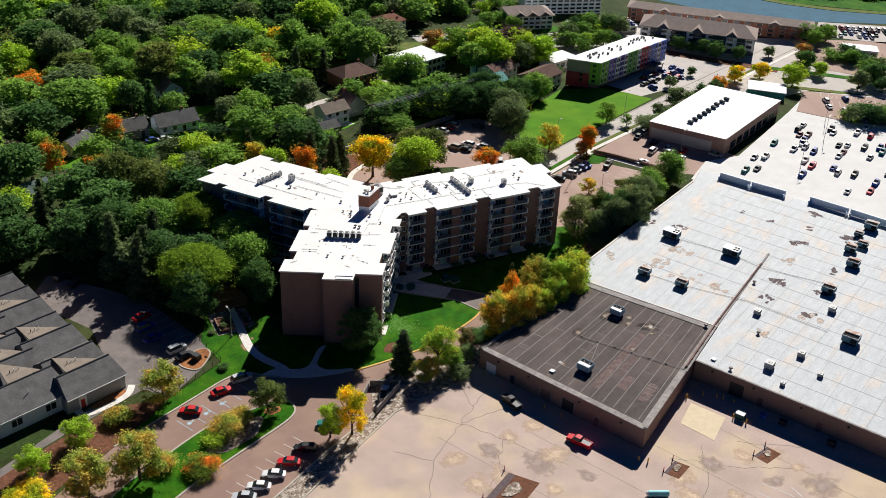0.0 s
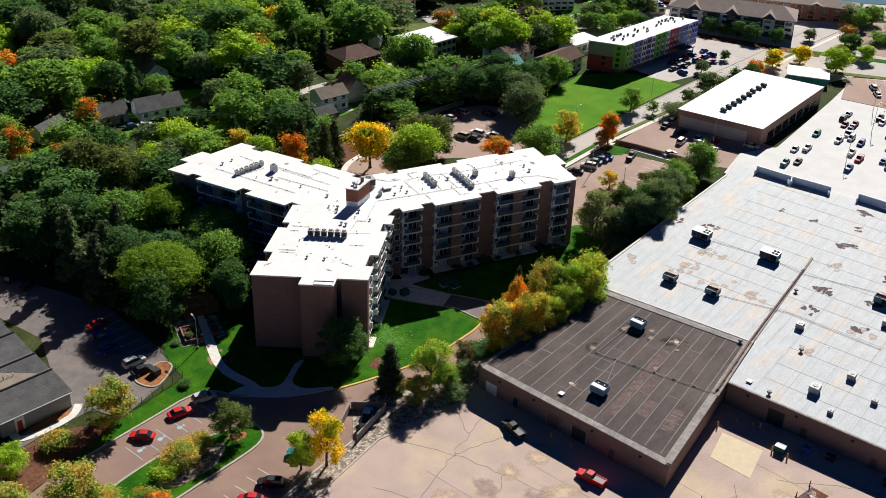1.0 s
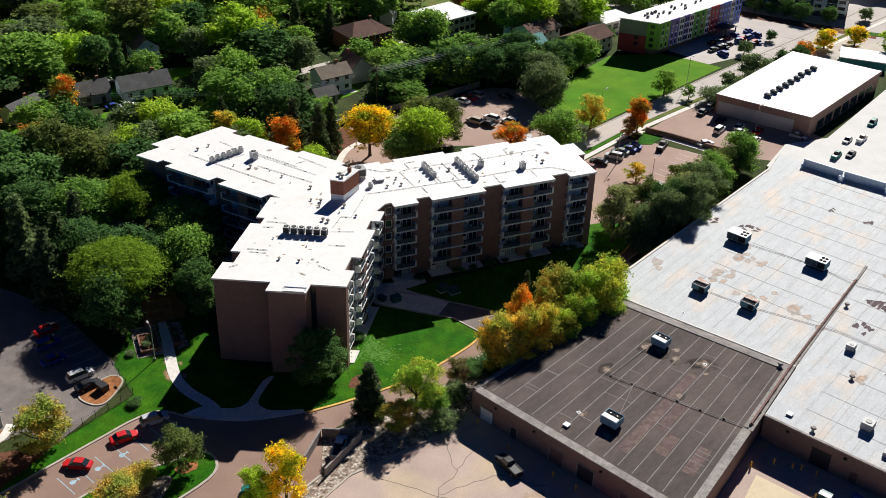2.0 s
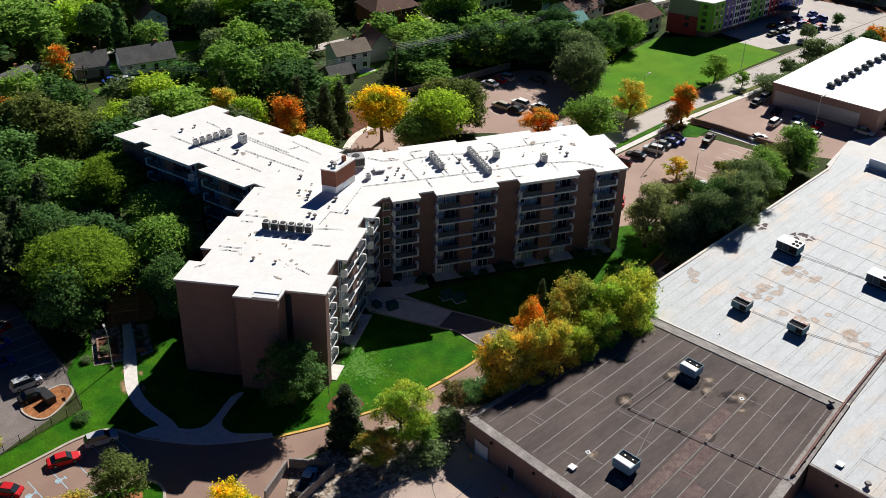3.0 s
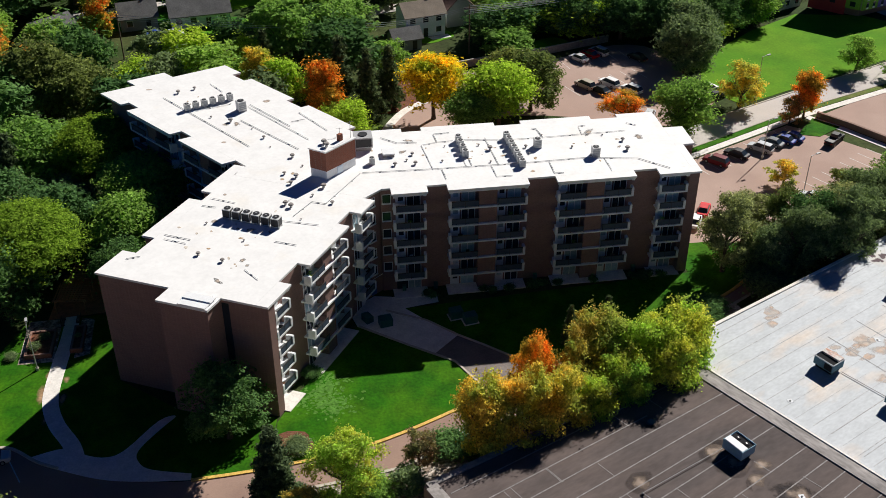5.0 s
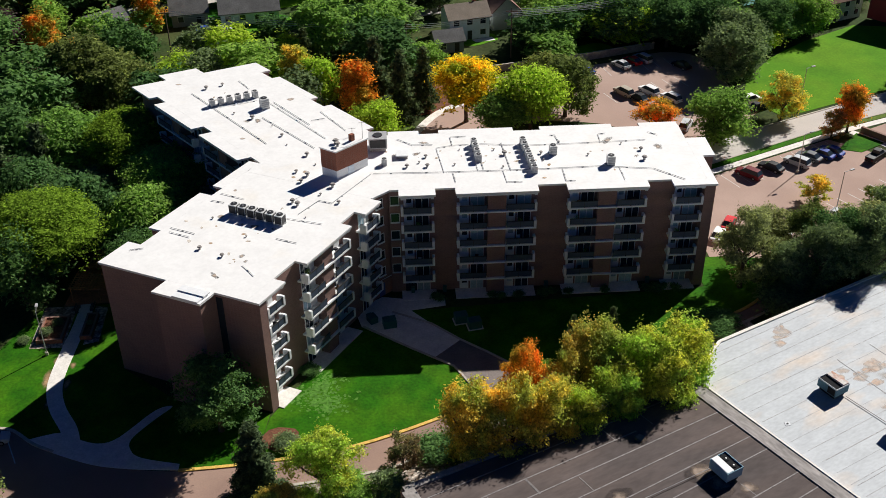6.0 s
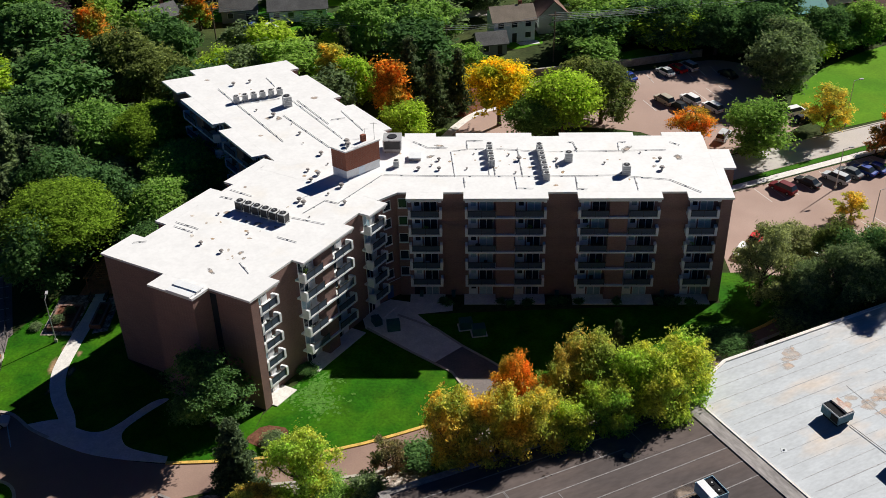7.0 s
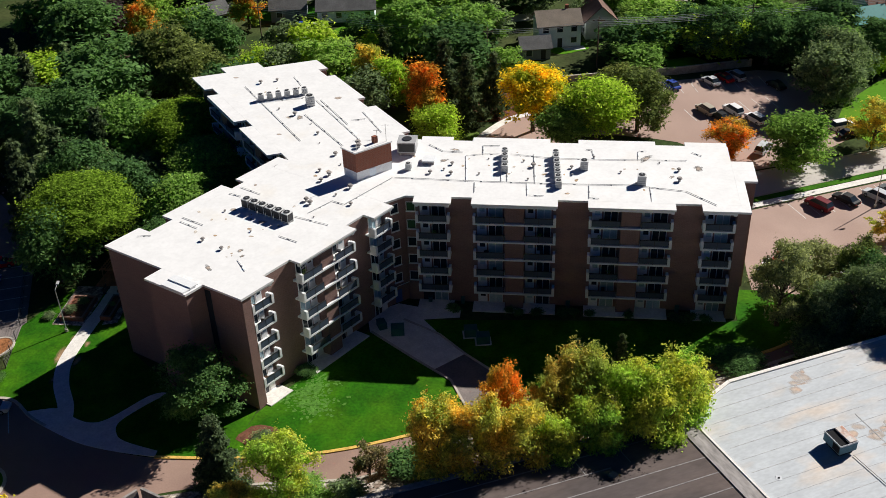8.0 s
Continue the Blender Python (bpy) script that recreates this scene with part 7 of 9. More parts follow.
for kind, c, x, y, a in (("suv", "maroon", 60.6, 30.7, 132), ("sedan", "black", 65.2, 32.7, 132), ("suv", "silver", 70.2, 34.0, 132), ("sedan", "grey", 73.0, 35.8, 132), ("sedan", "blue", 75.6, 36.6, 132), ("sedan", "blue", 77.6, 37.4, 132), ("pickup", "black", 84.7, 35.0, 40), ("sedan", "red", 52.8, 15.5, 60), ("sedan", "white", 50.2, 12.4, 60), ("sedan", "white", 61.5, 13.0, 60), ("sedan", "silver", 72, 16.6, 132), ("sedan", "grey", 84, 19, 132)):
    car(kind, c, x, y, a, where="on the lot beside the street", group="cars beside the street")
for kind, c, x, y, a in (("sedan", "black", 108.1, 43.4, 30), ("suv", "white", 104.2, 38.4, 30), ("sedan", "white", 110.2, 38.3, 30), ("pickup", "silver", 107.4, 34.7, 30), ("sedan", "red", 113.4, 34.6, 30), ("sedan", "white", 109.2, 30.1, 30), ("sedan", "white", 96, 32.6, 0), ("sedan", "white", 118.9, 42.1, 30), ("van", "silver", 110.5, 51.5, 30), ("sedan", "black", 113.5, 47.5, 30), ("sedan", "black", 106.5, 49.5, 30), ("sedan", "silver", 121.5, 28.5, -55)):
    car(kind, c, x, y, a, where="beside the white-roofed shop", group="cars beside the shop")
COL = ("black", "silver", "white", "red", "blue", "teal", "white", "maroon", "silver", "blue", "black", "white")
deck = [(126.6, 14.6), (131.4, 21.5), (145.4, 13.7), (144.5, 9.7), (137.3, 6.1), (122.7, 15.3), (135.4, 20.8), (157.9, 30), (152.6, 21.5), (152.7, 17.7), (164.6, 18.7), (167.3, 17.6), (171.3, 14.1), (167.1, 7.5), (142, -8.2), (148.5, -10.9), (154.6, -7.2), (145, 27.8), (148.1, 21.8), (160.7, 28.9), (154, 24), (156, 26), (161, 34), (165, 36), (172, 30), (170, 27), (178, 24), (180, 20), (176, 12), (174, 9), (184, 26), (162, 14), (158, 12), (150, 6), (153, 0), (149, 3), (163, -4), (168, -6), (160, -12), (181, 13)]
for k, (x, y) in enumerate(deck):
    car(rng.choice(("sedan", "suv", "sedan", "pickup")), COL[k % 12], x, y, rng.choice((28, 208, 30)), z=0.51, where="on the bright parking deck", group="cars on the parking deck", far=True)
for k in range(22):
    p = Frame(136, 84, 18)(rng.uniform(0, 26), rng.choice((0, 4, 8)))
    car(rng.choice(("sedan", "suv")), rng.choice(COL), p.x, p.y, rng.choice((18, 100)), where="beside the coloured flats", group="cars beside the coloured flats", far=True)
for k in range(26):
    p = Frame(184, 46, -40)(rng.uniform(0, 50), rng.choice((-8, -2, 0, 6, 10)))
    if inside(p.x, p.y, [(176, 55), (194, 61), (222, 49), (248, 24), (215, 2), (193, 26), (182, 37)]):
        car(rng.choice(("sedan", "suv")), rng.choice(COL), p.x, p.y, rng.choice((68, 70)), z=0.61, where="on the far half-empty car park", group="cars on the far car park", far=True)
for k in range(130):
    p = Frame(240, 110, -31)(rng.randrange(0, 36) * 2.6, rng.choice((1, 4.5, 8, 11.5)))
    if inside(p.x, p.y, [(241, 110.6), (254.3, 122.6), (279, 107.6), (338, 78), (320, 62), (261, 92)]):
        car(rng.choice(("sedan", "suv")), rng.choice(COL), p.x, p.y, 59, z=0.075, where="in crowded rows by the lake", group="cars by the lake", far=True)
for x, y, c, a in ((12.5, 96, "white", 10), (-40.0, 103.6, "blue", 10), (-36.4, 103.2, "silver", 10), (60, 139, "black", 20), (56, 134, "grey", 20), (58, 137, "black", 20), (100, 154, "white", -15), (134, 147, "black", 170)):
    car("sedan", c, x, y, a, where="on a drive among the houses", group="cars among the houses")

# ---- houses and buildings behind ----
M_SHINGLE_S = material("grey_green_shingle", (0.16, 0.22, 0.20), 0.95, 0.12, 0.2, 5.0, 0.2)
house(-31.0, 111.5, 8, 13, 8, 3.0, 2.6, M_SIDING, M_SHINGLE, "small pale-blue house with a dark grey roof")
house(-44.5, 111, 10, 8, 7, 3.0, 2.4, M_SIDING_GREY, M_SHINGLE, "small grey garage with a dark roof")
house(-27.4, 135, 98, 9, 7, 5.4, 2.6, M_SIDING, M_SHINGLE_B, "tall pale-blue house with a brown roof")
house(17.5, 97.8, 12, 9, 7, 5.0, 2.0, M_SIDING, M_SHINGLE_T, "two-storey white and pale-blue house with a pale roof")
house(26.0, 103.5, 102, 8, 6.5, 4.2, 3.0, M_SIDING_G, M_SHINGLE_B, "sage-green house with a steep brown roof")
house(13.0, 90.0, 12, 6, 5, 2.6, 1.6, M_SIDING_GREY, M_SHINGLE, "low shed with a dark roof", False)
house(36.5, 127, 14, 14, 11, 5.0, 2.6, M_REDBRICK, M_SHINGLE_B, "brick house with a brown hipped roof", True, 4.5)
house(72.5, 178, 10, 12, 9, 4.4, 2.0, M_SIDING_W, M_REDBRICK, "white house with a red roof", True, 3.5)
house(-62.4, 105, 40, 9, 6, 3.0, 2.0, M_SIDING_W, M_SHINGLE, "small white house with a grey roof")
house(-69.5, 81.5, 20, 8, 6, 2.8, 2.0, M_SHINGLE_B, M_SHINGLE_B, "brown shed among the trees", False)
house(-81, 76, 20, 12, 8, 3.2, 2.4, M_SIDING, M_SHINGLE_S, "white house with a grey-green roof among the trees")
house(5.0, 137, 30, 9, 8, 3.6, 3.2, M_REDBRICK, M_SHINGLE_B, "brick house with a steep gable")
house(50.0, 146.0, 60, 8, 7, 3.6, 3.0, M_SIDING_W, M_SHINGLE, "white gabled house among the trees")
house(99, 101.5, 22, 15, 9, 4.6, 2.0, M_SIDING_G, M_SHINGLE_B, "long pale two-storey house with a brown roof", False)
house(88, 113.0, 22, 12, 9, 4.6, 2.0, M_SIDING_G, M_SHINGLE_B, "long pale two-storey house with a brown roof", False)
house(106, 151, -10, 20, 10, 2.8, 1.8, M_REDBRICK, M_SHINGLE_B, "low brick house with a broad brown roof", False, 4)
house(82.5, 105.5, 22, 8, 6, 3.2, 2.2, M_REDBRICK, M_TEAL, "small brick building with a teal roof", False)
steeple = thing("church_tower", "narrow pale tower with a red spire", "tower", (80, 117, 0))
part("wall", boxes((79.2, 80.8, 116.2, 117.8, 0, 7)), M_SIDING, steeple)
bm = bmesh.new()
tube(bm, (80, 117, 7), (80, 117, 11), 1.0, 0.05, 4)
part("spire", bm, M_REDDOOR, steeple, "red spire")


def flat_block(name, F, lng, wid, h, wall, roof, label, floors, n, group="", trim=True, sides=(-1,), bands=None, ends=True):
    """A plain building with a flat roof, rows of windows and a parapet."""
    c = F(lng / 2, wid / 2)
    ob = thing(name, label, "building", (c.x, c.y, 0), group)
    part("wall", boxes((0, lng, 0, wid, 0, h), F=F), wall, ob)
    part("roof", boxes((-0.3, lng + 0.3, -0.3, wid + 0.3, h + 0.002, h + 0.25), F=F), roof, ob)
    fh = h / floors if floors else h
    for s in sides:
        v = 0 if s < 0 else wid
        for f in range(floors):
            for k in range(n):
                u, z = (k + 0.5) * lng / n, f * fh + fh * 0.3
                w = min(1.1, lng / n * 0.36)
                q = part("window", boxes((u - w, u + w, min(v, v + s * 0.05), max(v, v + s * 0.05), z, z + fh * 0.5), F=F), M_GLASS, ob)
                part("window_frame", boxes((u - w - 0.1, u - w - 0.005, min(v, v + s * 0.09), max(v, v + s * 0.09), z - 0.06, z + fh * 0.54), (u + w + 0.005, u + w + 0.1, min(v, v + s * 0.09), max(v, v + s * 0.09), z - 0.06, z + fh * 0.54), F=F), M_WHITE, q)
    return ob


# white-roofed shop building beside the street
S = Frame(109.6, 48.4, -55.5, 26)
ob = flat_block("shop", S, 25, 44, 5.6, M_TANBLOCK, M_ROOF, "long shop building with a white roof and grey-brown walls", 0, 0)
part("wall_band", boxes((0.6, 21, -0.08, -0.01, 0.3, 3.9), F=S), M_LOUVRE, ob, "grey painted lower wall")
part("fascia", boxes((-0.35, 25.35, -0.36, -0.305, 4.9, 5.86), F=S), M_TANBLOCK, ob, "brown fascia")
part("fascia", boxes((25.305, 25.36, -0.3, 44.3, 4.9, 5.86), F=S), M_TANBLOCK, ob, "brown fascia")
for k in range(7):
    part("shop_window", boxes((25.01, 25.08, 5 + k * 5.2, 9 + k * 5.2, 0.4, 3.0), F=S), M_GLASS, ob)
for k in range(9):
    p = S(10.5 + rng.uniform(-0.3, 0.3), 6 + k * 3.4)
    plant("boxed_unit", p.x, p.y, 5.86, -64, "dark rooftop unit in a row", "units on the white-roofed shop", 0.55)
# coloured flats
A = Frame(117.4, 90.5, 18.9, 136)
TALL = 10.0
flats = thing("apartment_building", "four-storey flats with green, purple and red panels", "apartment building", (130, 96, 0))
M_OLIVEWALL = material("olive_grey_siding", (0.36, 0.33, 0.25), 0.8, 0.06, 0.3, 4.0, 0.0)
part("wall", boxes((0, 41, 0, 12, 1.9, TALL), F=A), M_OLIVEWALL, flats, "olive-grey wall")
part("wall", boxes((1.2, 40, 1.2, 11.4, 0, 1.9), F=A), M_TANBLOCK, flats, "recessed ground floor wall")
part("roof", boxes((-0.3, 41.3, -0.3, 12.3, TALL + 0.002, TALL + 0.25), F=A), M_ROOF, flats, "white flat roof")
PANEL = [material("panel_" + n, c, 0.7, 0.05, 0.3, 4.0, 0.0) for n, c in (("green", (0.26, 0.50, 0.06)), ("purple", (0.22, 0.15, 0.50)), ("grey", (0.70, 0.72, 0.76)), ("maroon", (0.45, 0.05, 0.06)), ("blue", (0.14, 0.24, 0.72)), ("white", (0.80, 0.81, 0.84)), ("leaf", (0.15, 0.38, 0.07)))]
for k, (a, b, c) in enumerate(((0, 4.6, 0), (4.7, 9, 1), (9.1, 11.4, 5), (11.5, 14, 1), (14.1, 16.2, 5), (16.3, 22.4, 6), (22.5, 24.6, 5), (24.7, 29, 3), (29.1, 31.4, 1), (31.5, 35, 4), (35.1, 37.2, 5), (37.3, 41, 4))):
    part("panel", boxes((a, b, -0.4, -0.01, 1.9, TALL + 0.05 + 0.25 * (k % 2)), F=A), PANEL[c], flats, "coloured facade panel")
    for f in range(4):
        z = 2.5 + f * 1.95
        for u in (a + (b - a) * 0.28, a + (b - a) * 0.72):
            q = part("window", boxes((u - 0.36, u + 0.36, -0.45, -0.402, z, z + 1.15), F=A), M_GLASS, flats)
            part("window_frame", boxes((u - 0.36, u + 0.36, -0.5, -0.402, z - 0.42, z - 0.02), F=A), M_SIDING_W, q)
for k, (a, b, z0, z1, c) in enumerate(((0.2, 3.4, 1.95, TALL, 0), (3.5, 11.8, 0.2, 5.6, 3))):
    part("panel", boxes((-0.3, -0.01, a, b, z0, z1), F=A), PANEL[c], flats, "coloured end wall panel")
    for f in range(2 if c == 3 else 4):
        v, z = (6.4 if c == 3 else 1.8), 2.5 + f * 1.95
        part("window", boxes((-0.36, -0.302, v - 0.6, v + 0.6, z, z + 1.1), F=A), M_GLASS, flats)
part("canopy", boxes((27, 33, -4.6, -0.5, 3.0, 3.3), F=A), M_DARK, flats, "dark entrance canopy")
for u in (27.3, 32.5):
    part("canopy_post", boxes((u, u + 0.25, -4.4, -4.15, 0, 2.998), F=A), M_DARK, flats)
for k in range(34):
    p = A(rng.uniform(1, 40), rng.choice((4.4, 6.2, 8.0)) + rng.uniform(-0.4, 0.4))
    plant("condenser", p.x, p.y, TALL + 0.26, 18, "small roof air conditioner", "units on the coloured flats", rng.uniform(0.5, 0.7))
flat_block("long_building", Frame(57.5, 123.5, 18), 18, 13, 5.2, M_SIDING_G, M_ROOF, "long low flats with a pale metal roof", 2, 8)
flat_block("white_roof_block", Frame(112, 112, 14), 12, 8, 3.4, M_SIDING_W, M_ROOF, "low block with a white roof", 1, 4)


def hipped(name, F, lng, wid, h, rh, wall, roof, label, floors, n, sides=(-1,)):
    ob = flat_block(name, F, lng, wid, h, wall, M_SHINGLE_T, label, floors, n, sides=sides)
    r = bmesh.new()
    gable(r, F, -0.8, lng + 0.8, -0.8, wid + 0.8, h + 0.26, h + 0.26 + rh, 0.2, min(wid, lng) * 0.4)
    part("pitched_roof", r, roof, ob, "shallow pitched roof")
    for k in range(3):
        u = lng * (0.2 + 0.3 * k)
        G = Frame(F(u, 0).x, F(u, 0).y, math.degrees(math.atan2(F.v.y, F.v.x)), math.degrees(math.atan2(F.u.y, F.u.x)))
        r = bmesh.new()
        gable(r, G, -1.2, wid * 0.5, -2.6, 2.6, h + 0.2, h + rh * 0.75, 0.2)
        part("dormer", r, roof, ob)
    return ob


M_SHINGLE_W = material("weathered_brown_grey_shingle", (0.38, 0.31, 0.275), 0.95, 0.1, 0.2, 4.0, 0.2)
M_BLUEGREY = material("blue_grey_siding", (0.86, 0.93, 0.97), 0.7, 0.06, 0.3, 4.0, 0.0)
hotel = hipped("hotel", Frame(163.5, 130, -43, 47), 45, 14, 6.4, 3.2, M_BLUEGREY, M_SHINGLE_W, "long blue-grey apartment house with a brown pitched roof", 3, 12)
M_NAVY = material("navy_panel", (0.03, 0.05, 0.095), 0.7, 0.1, 0.4, 4.0, 0.0)
H = Frame(163.5, 130, -43, 47)
for u0, u1 in ((4.0, 8.4), (12.4, 18.4), (21.0, 26.0), (28.4, 34.0), (38.4, 41.6)):
    q = part("bay_front", boxes((u0, u1, -0.32, -0.1, 0.3, 6.38), F=H), M_NAVY, hotel, "navy window bay")
    for k in range(3):
        for j in range(int((u1 - u0) / 1.5)):
            u = u0 + 0.3 + j * 1.5
            part("window", boxes((u, u + 1.1, -0.36, -0.322, 0.7 + k * 2.1, 1.9 + k * 2.1), F=H), M_GLASS, q)
            part("window_sill", boxes((u - 0.1, u + 1.2, -0.42, -0.322, 0.56 + k * 2.1, 0.68 + k * 2.1), F=H), M_WHITE, q)
part("plinth", boxes((-0.1, 45.1, -0.6, -0.43, 0, 1.5), F=H), M_NAVY, hotel, "navy ground-floor band")
for v0, v1 in ((3.4, 6.2), (8.4, 11.0)):
    part("bay_front", boxes((45.002, 45.2, v0, v1, 1.6, 6.38), F=H), M_NAVY, hotel, "navy window bay")
part("plinth", boxes((45.002, 45.3, 0, 14, 0, 1.5), F=H), M_NAVY, hotel, "navy ground-floor band")
for u in (9.0, 22.5, 36.0):
    g = bmesh.new()
    ring = [[g.verts.new((*H(u + a, v).xy, z)) for a, z in ((-2.3, 6.7), (2.3, 6.7), (0, 8.4))] for v in (-1.2, -1.05)]
    for a in ring:
        g.faces.new(a)
    for j in range(3):
        g.faces.new((ring[0][j], ring[0][(j + 1) % 3], ring[1][(j + 1) % 3], ring[1][j]))
    bmesh.ops.recalc_face_normals(g, faces=g.faces)
    part("gable_front", g, M_NAVY, hotel, "navy gable front with a pale disc")
hipped("apartment_house", Frame(175, 155, -42, 48), 76, 9, 5.4, 1.6, M_REDBRICK, M_SHINGLE_W, "long red brick apartment house by the lake", 3, 16)
hipped("apartment_house", Frame(120, 160, -14, 76), 18, 12, 5.5, 2.6, M_BLUEGREY, M_SHINGLE_W, "blue and white apartment house", 3, 7)
hipped("apartment_house", Frame(136, 176, -16, 74), 34, 12, 6.5, 2.6, M_BLUEGREY, M_SHINGLE_W, "blue and white apartment house", 4, 12)
flat_block("parking_garage", Frame(142, 146, -12), 28, 10, 2.4, M_WALK, M_DECK, "low pale parking structure", 1, 8)
for k in range(36):
    p = Frame(142, 146, -12)(rng.uniform(1, 27), rng.choice((2.2, 7.4)))
    car("sedan", rng.choice(COL), p.x, p.y, 78, z=2.66, where="on the pale parking structure", group="cars on the parking structure", far=True)
kiosk = flat_block("kiosk", Frame(166, 66, -42, 48), 13, 9, 2.6, M_TEAL, M_ROOF, "low building with a white roof and green walls", 0, 0)
flat_block("kiosk", Frame(232, 86, -38), 13, 7, 3.0, M_SIDING_W, M_ROOF, "small white commercial building", 1, 4)

# ---- townhouses by the lane ----
def townhouse(x, y, lng, front, rear, eave, ridge, wall, label):
    """One unit of the row: ridge from its half-hipped sunny end at (x, y), a deep slope to the front."""
    F = Frame(x, y, 200, -70)
    ob = thing("townhouse", label, "house", (x, y, 0), "townhouses")
    part("wall", boxes((-0.4, lng, -rear + 0.5, front - 0.5, 0, eave - 0.1), F=F), wall, ob)
    r = bmesh.new()
    gable(r, F, -0.9, lng, -rear, front, eave, ridge - 0.2, 0.2, 1.0, 0.0)
    part("roof", r, M_SHINGLE, ob, "dark grey shingle roof")
    part("ridge_cap", ribbon([F(0, 0), F(lng - 1, 0)], 0.32, ridge - 0.02, ridge + 0.07), M_DARK, ob)
    part("gutter", boxes((-0.9, lng, front + 0.005, front + 0.13, eave + 0.02, eave + 0.18), F=F), M_WHITE, ob)
    return ob, F


def cricket(ob, a, b, c):
    """A shallow roof piece in the valley between two units; its tan colour stands for a sunlit slope."""
    bm = bmesh.new()
    vs = [bm.verts.new(q + Vector((0, 0, d))) for d in (-0.2, 0.05) for q in (a, b, c)]
    for f in ((2, 1, 0), (3, 4, 5), (0, 1, 4, 3), (1, 2, 5, 4), (2, 0, 3, 5)):
        bm.faces.new([vs[i] for i in f])
    part("roof_valley", bm, M_SHINGLE_T, ob, "valley roof piece coloured tan as a sunlit slope")
    m = (a + b + c) / 3
    for j in range(3):
        p = m + Vector((0.9 * j - 0.9, 0.35 * j, 0))
        part("roof_pipe", tube(bmesh.new(), p, p + Vector((0, 0, 0.7)), 0.09, sides=6), M_WHITE if j else M_DARK, ob)


UNITS_A = [(-75.9, -14.3), (-78.2, -8.0), (-81.1, 0.6), (-83.4, 6.8), (-85.7, 14.5), (-87.5, 20.4), (-90.1, 27.9)]
before = None
for k, (x, y) in enumerate(UNITS_A):
    ob, F = townhouse(x, y, 13.0, 5.3, 4.4, 3.4, 6.4, M_TANBLOCK if k else M_SIDING_GREY, "grey townhouse with a dark shingle roof in a staggered row")
    if before and k % 2:
        cricket(ob, before(2.6, -0.1, 6.42), F(9.5, 0.1, 6.42), before(9.8, -0.1, 6.42))
    if not k:
        part("door", boxes((9.0, 9.95, 4.801, 4.86, 0.1, 2.2), F=F), M_REDDOOR, ob, "red front door")
        part("door_surround", boxes((8.6, 8.99, 4.801, 4.9, 0, 2.9), (9.96, 10.35, 4.801, 4.9, 0, 2.9), (9.0, 9.95, 4.801, 4.9, 2.21, 2.9), F=F), M_WHITE, ob, "white door surround")
        part("downpipe", tube(bmesh.new(), F(-0.5, 4.7, 0.05), F(-0.5, 4.7, 3.35), 0.07, sides=6), M_WHITE, ob)
    before = F
before = None
for k, (x, y) in enumerate(((-87.6, -14.4), (-90.1, -6.3), (-92.6, 1.1), (-93.9, 8.5))):
    ob, F = townhouse(x, y, 16.0, 5.4 if k else 7.0, 4.4, 3.6, 6.8, M_SIDING, "pale townhouse with a dark shingle roof in a staggered row")
    if before:
        cricket(ob, before(2.2, -0.1, 6.82), F(8.5, 0.1, 6.82), before(9.4, -0.1, 6.82))
    else:
        for u in (3.2, 10.5):
            q = part("window", boxes((u, u + 2.2, 6.501, 6.56, 1.3, 2.9), F=F), M_GLASS, ob)
            part("window_frame", boxes((u - 0.14, u - 0.005, 6.501, 6.6, 1.2, 3.0), (u + 2.205, u + 2.34, 6.501, 6.6, 1.2, 3.0), (u, u + 2.2, 6.501, 6.6, 2.905, 3.02), (u + 1.04, u + 1.16, 6.562, 6.6, 1.3, 2.9), F=F), M_WHITE, q)
        part("roof_pipe", tube(bmesh.new(), F(7, 3.4, 5.0), F(7, 3.4, 6.3), 0.09, sides=6), M_WHITE, ob)
    before = F
structure("pavement", ribbon(curve([(-72.6, -18.4), (-74.4, -21.6), (-79.6, -24.0), (-83.6, -24.6), (-84.6, -22.4)], 4), 1.5, -0.1, 0.1), M_WALK, "pale path to the townhouse door", "footpath")
structure("ground_patch", slab(wobbly(-77.6, -21.4, 1.5, 14, 0.3, 2.6, 0.4, 71), -0.1, 0.09), M_MULCH_OR, "orange mulch beside the townhouse", "mulch bed")

# ---- walls, fences, lamps, yard things ----
wall = thing("boundary_wall", "long low grey retaining wall behind the car park", "wall", (30, 78, 0))
WALL = [(7.4, 72.5), (16, 75.5), (28, 78.3), (42, 81.4), (57, 86)]
for a, b in zip(WALL, WALL[1:]):
    part("wall_segment", ribbon([a, b], 0.3, 0, 1.5), M_COPING, wall)
    part("wall_cap", ribbon([a, b], 0.42, 1.502, 1.6), M_KERB, wall)
guard = thing("low_wall", "low brown block wall between the car parks", "wall", (93, 34, 0))
part("wall_segment", ribbon([(86.0, 45.0), (90.2, 39.6), (100.2, 24.0)], 0.5, 0, 1.2), M_TANBLOCK, guard)
encl = thing("refuse_enclosure", "roofless grey block refuse enclosure", "enclosure", (-24.5, -43.2, 0))
for a, b in (((-26.2, -38.9), (-20.5, -41.4)), ((-20.5, -41.8), (-28.4, -48.0)), ((-26.6, -39.2), (-30.6, -44.2))):
    part("wall_segment", ribbon([a, b], 0.3, 0, 1.7), M_COPING, encl)
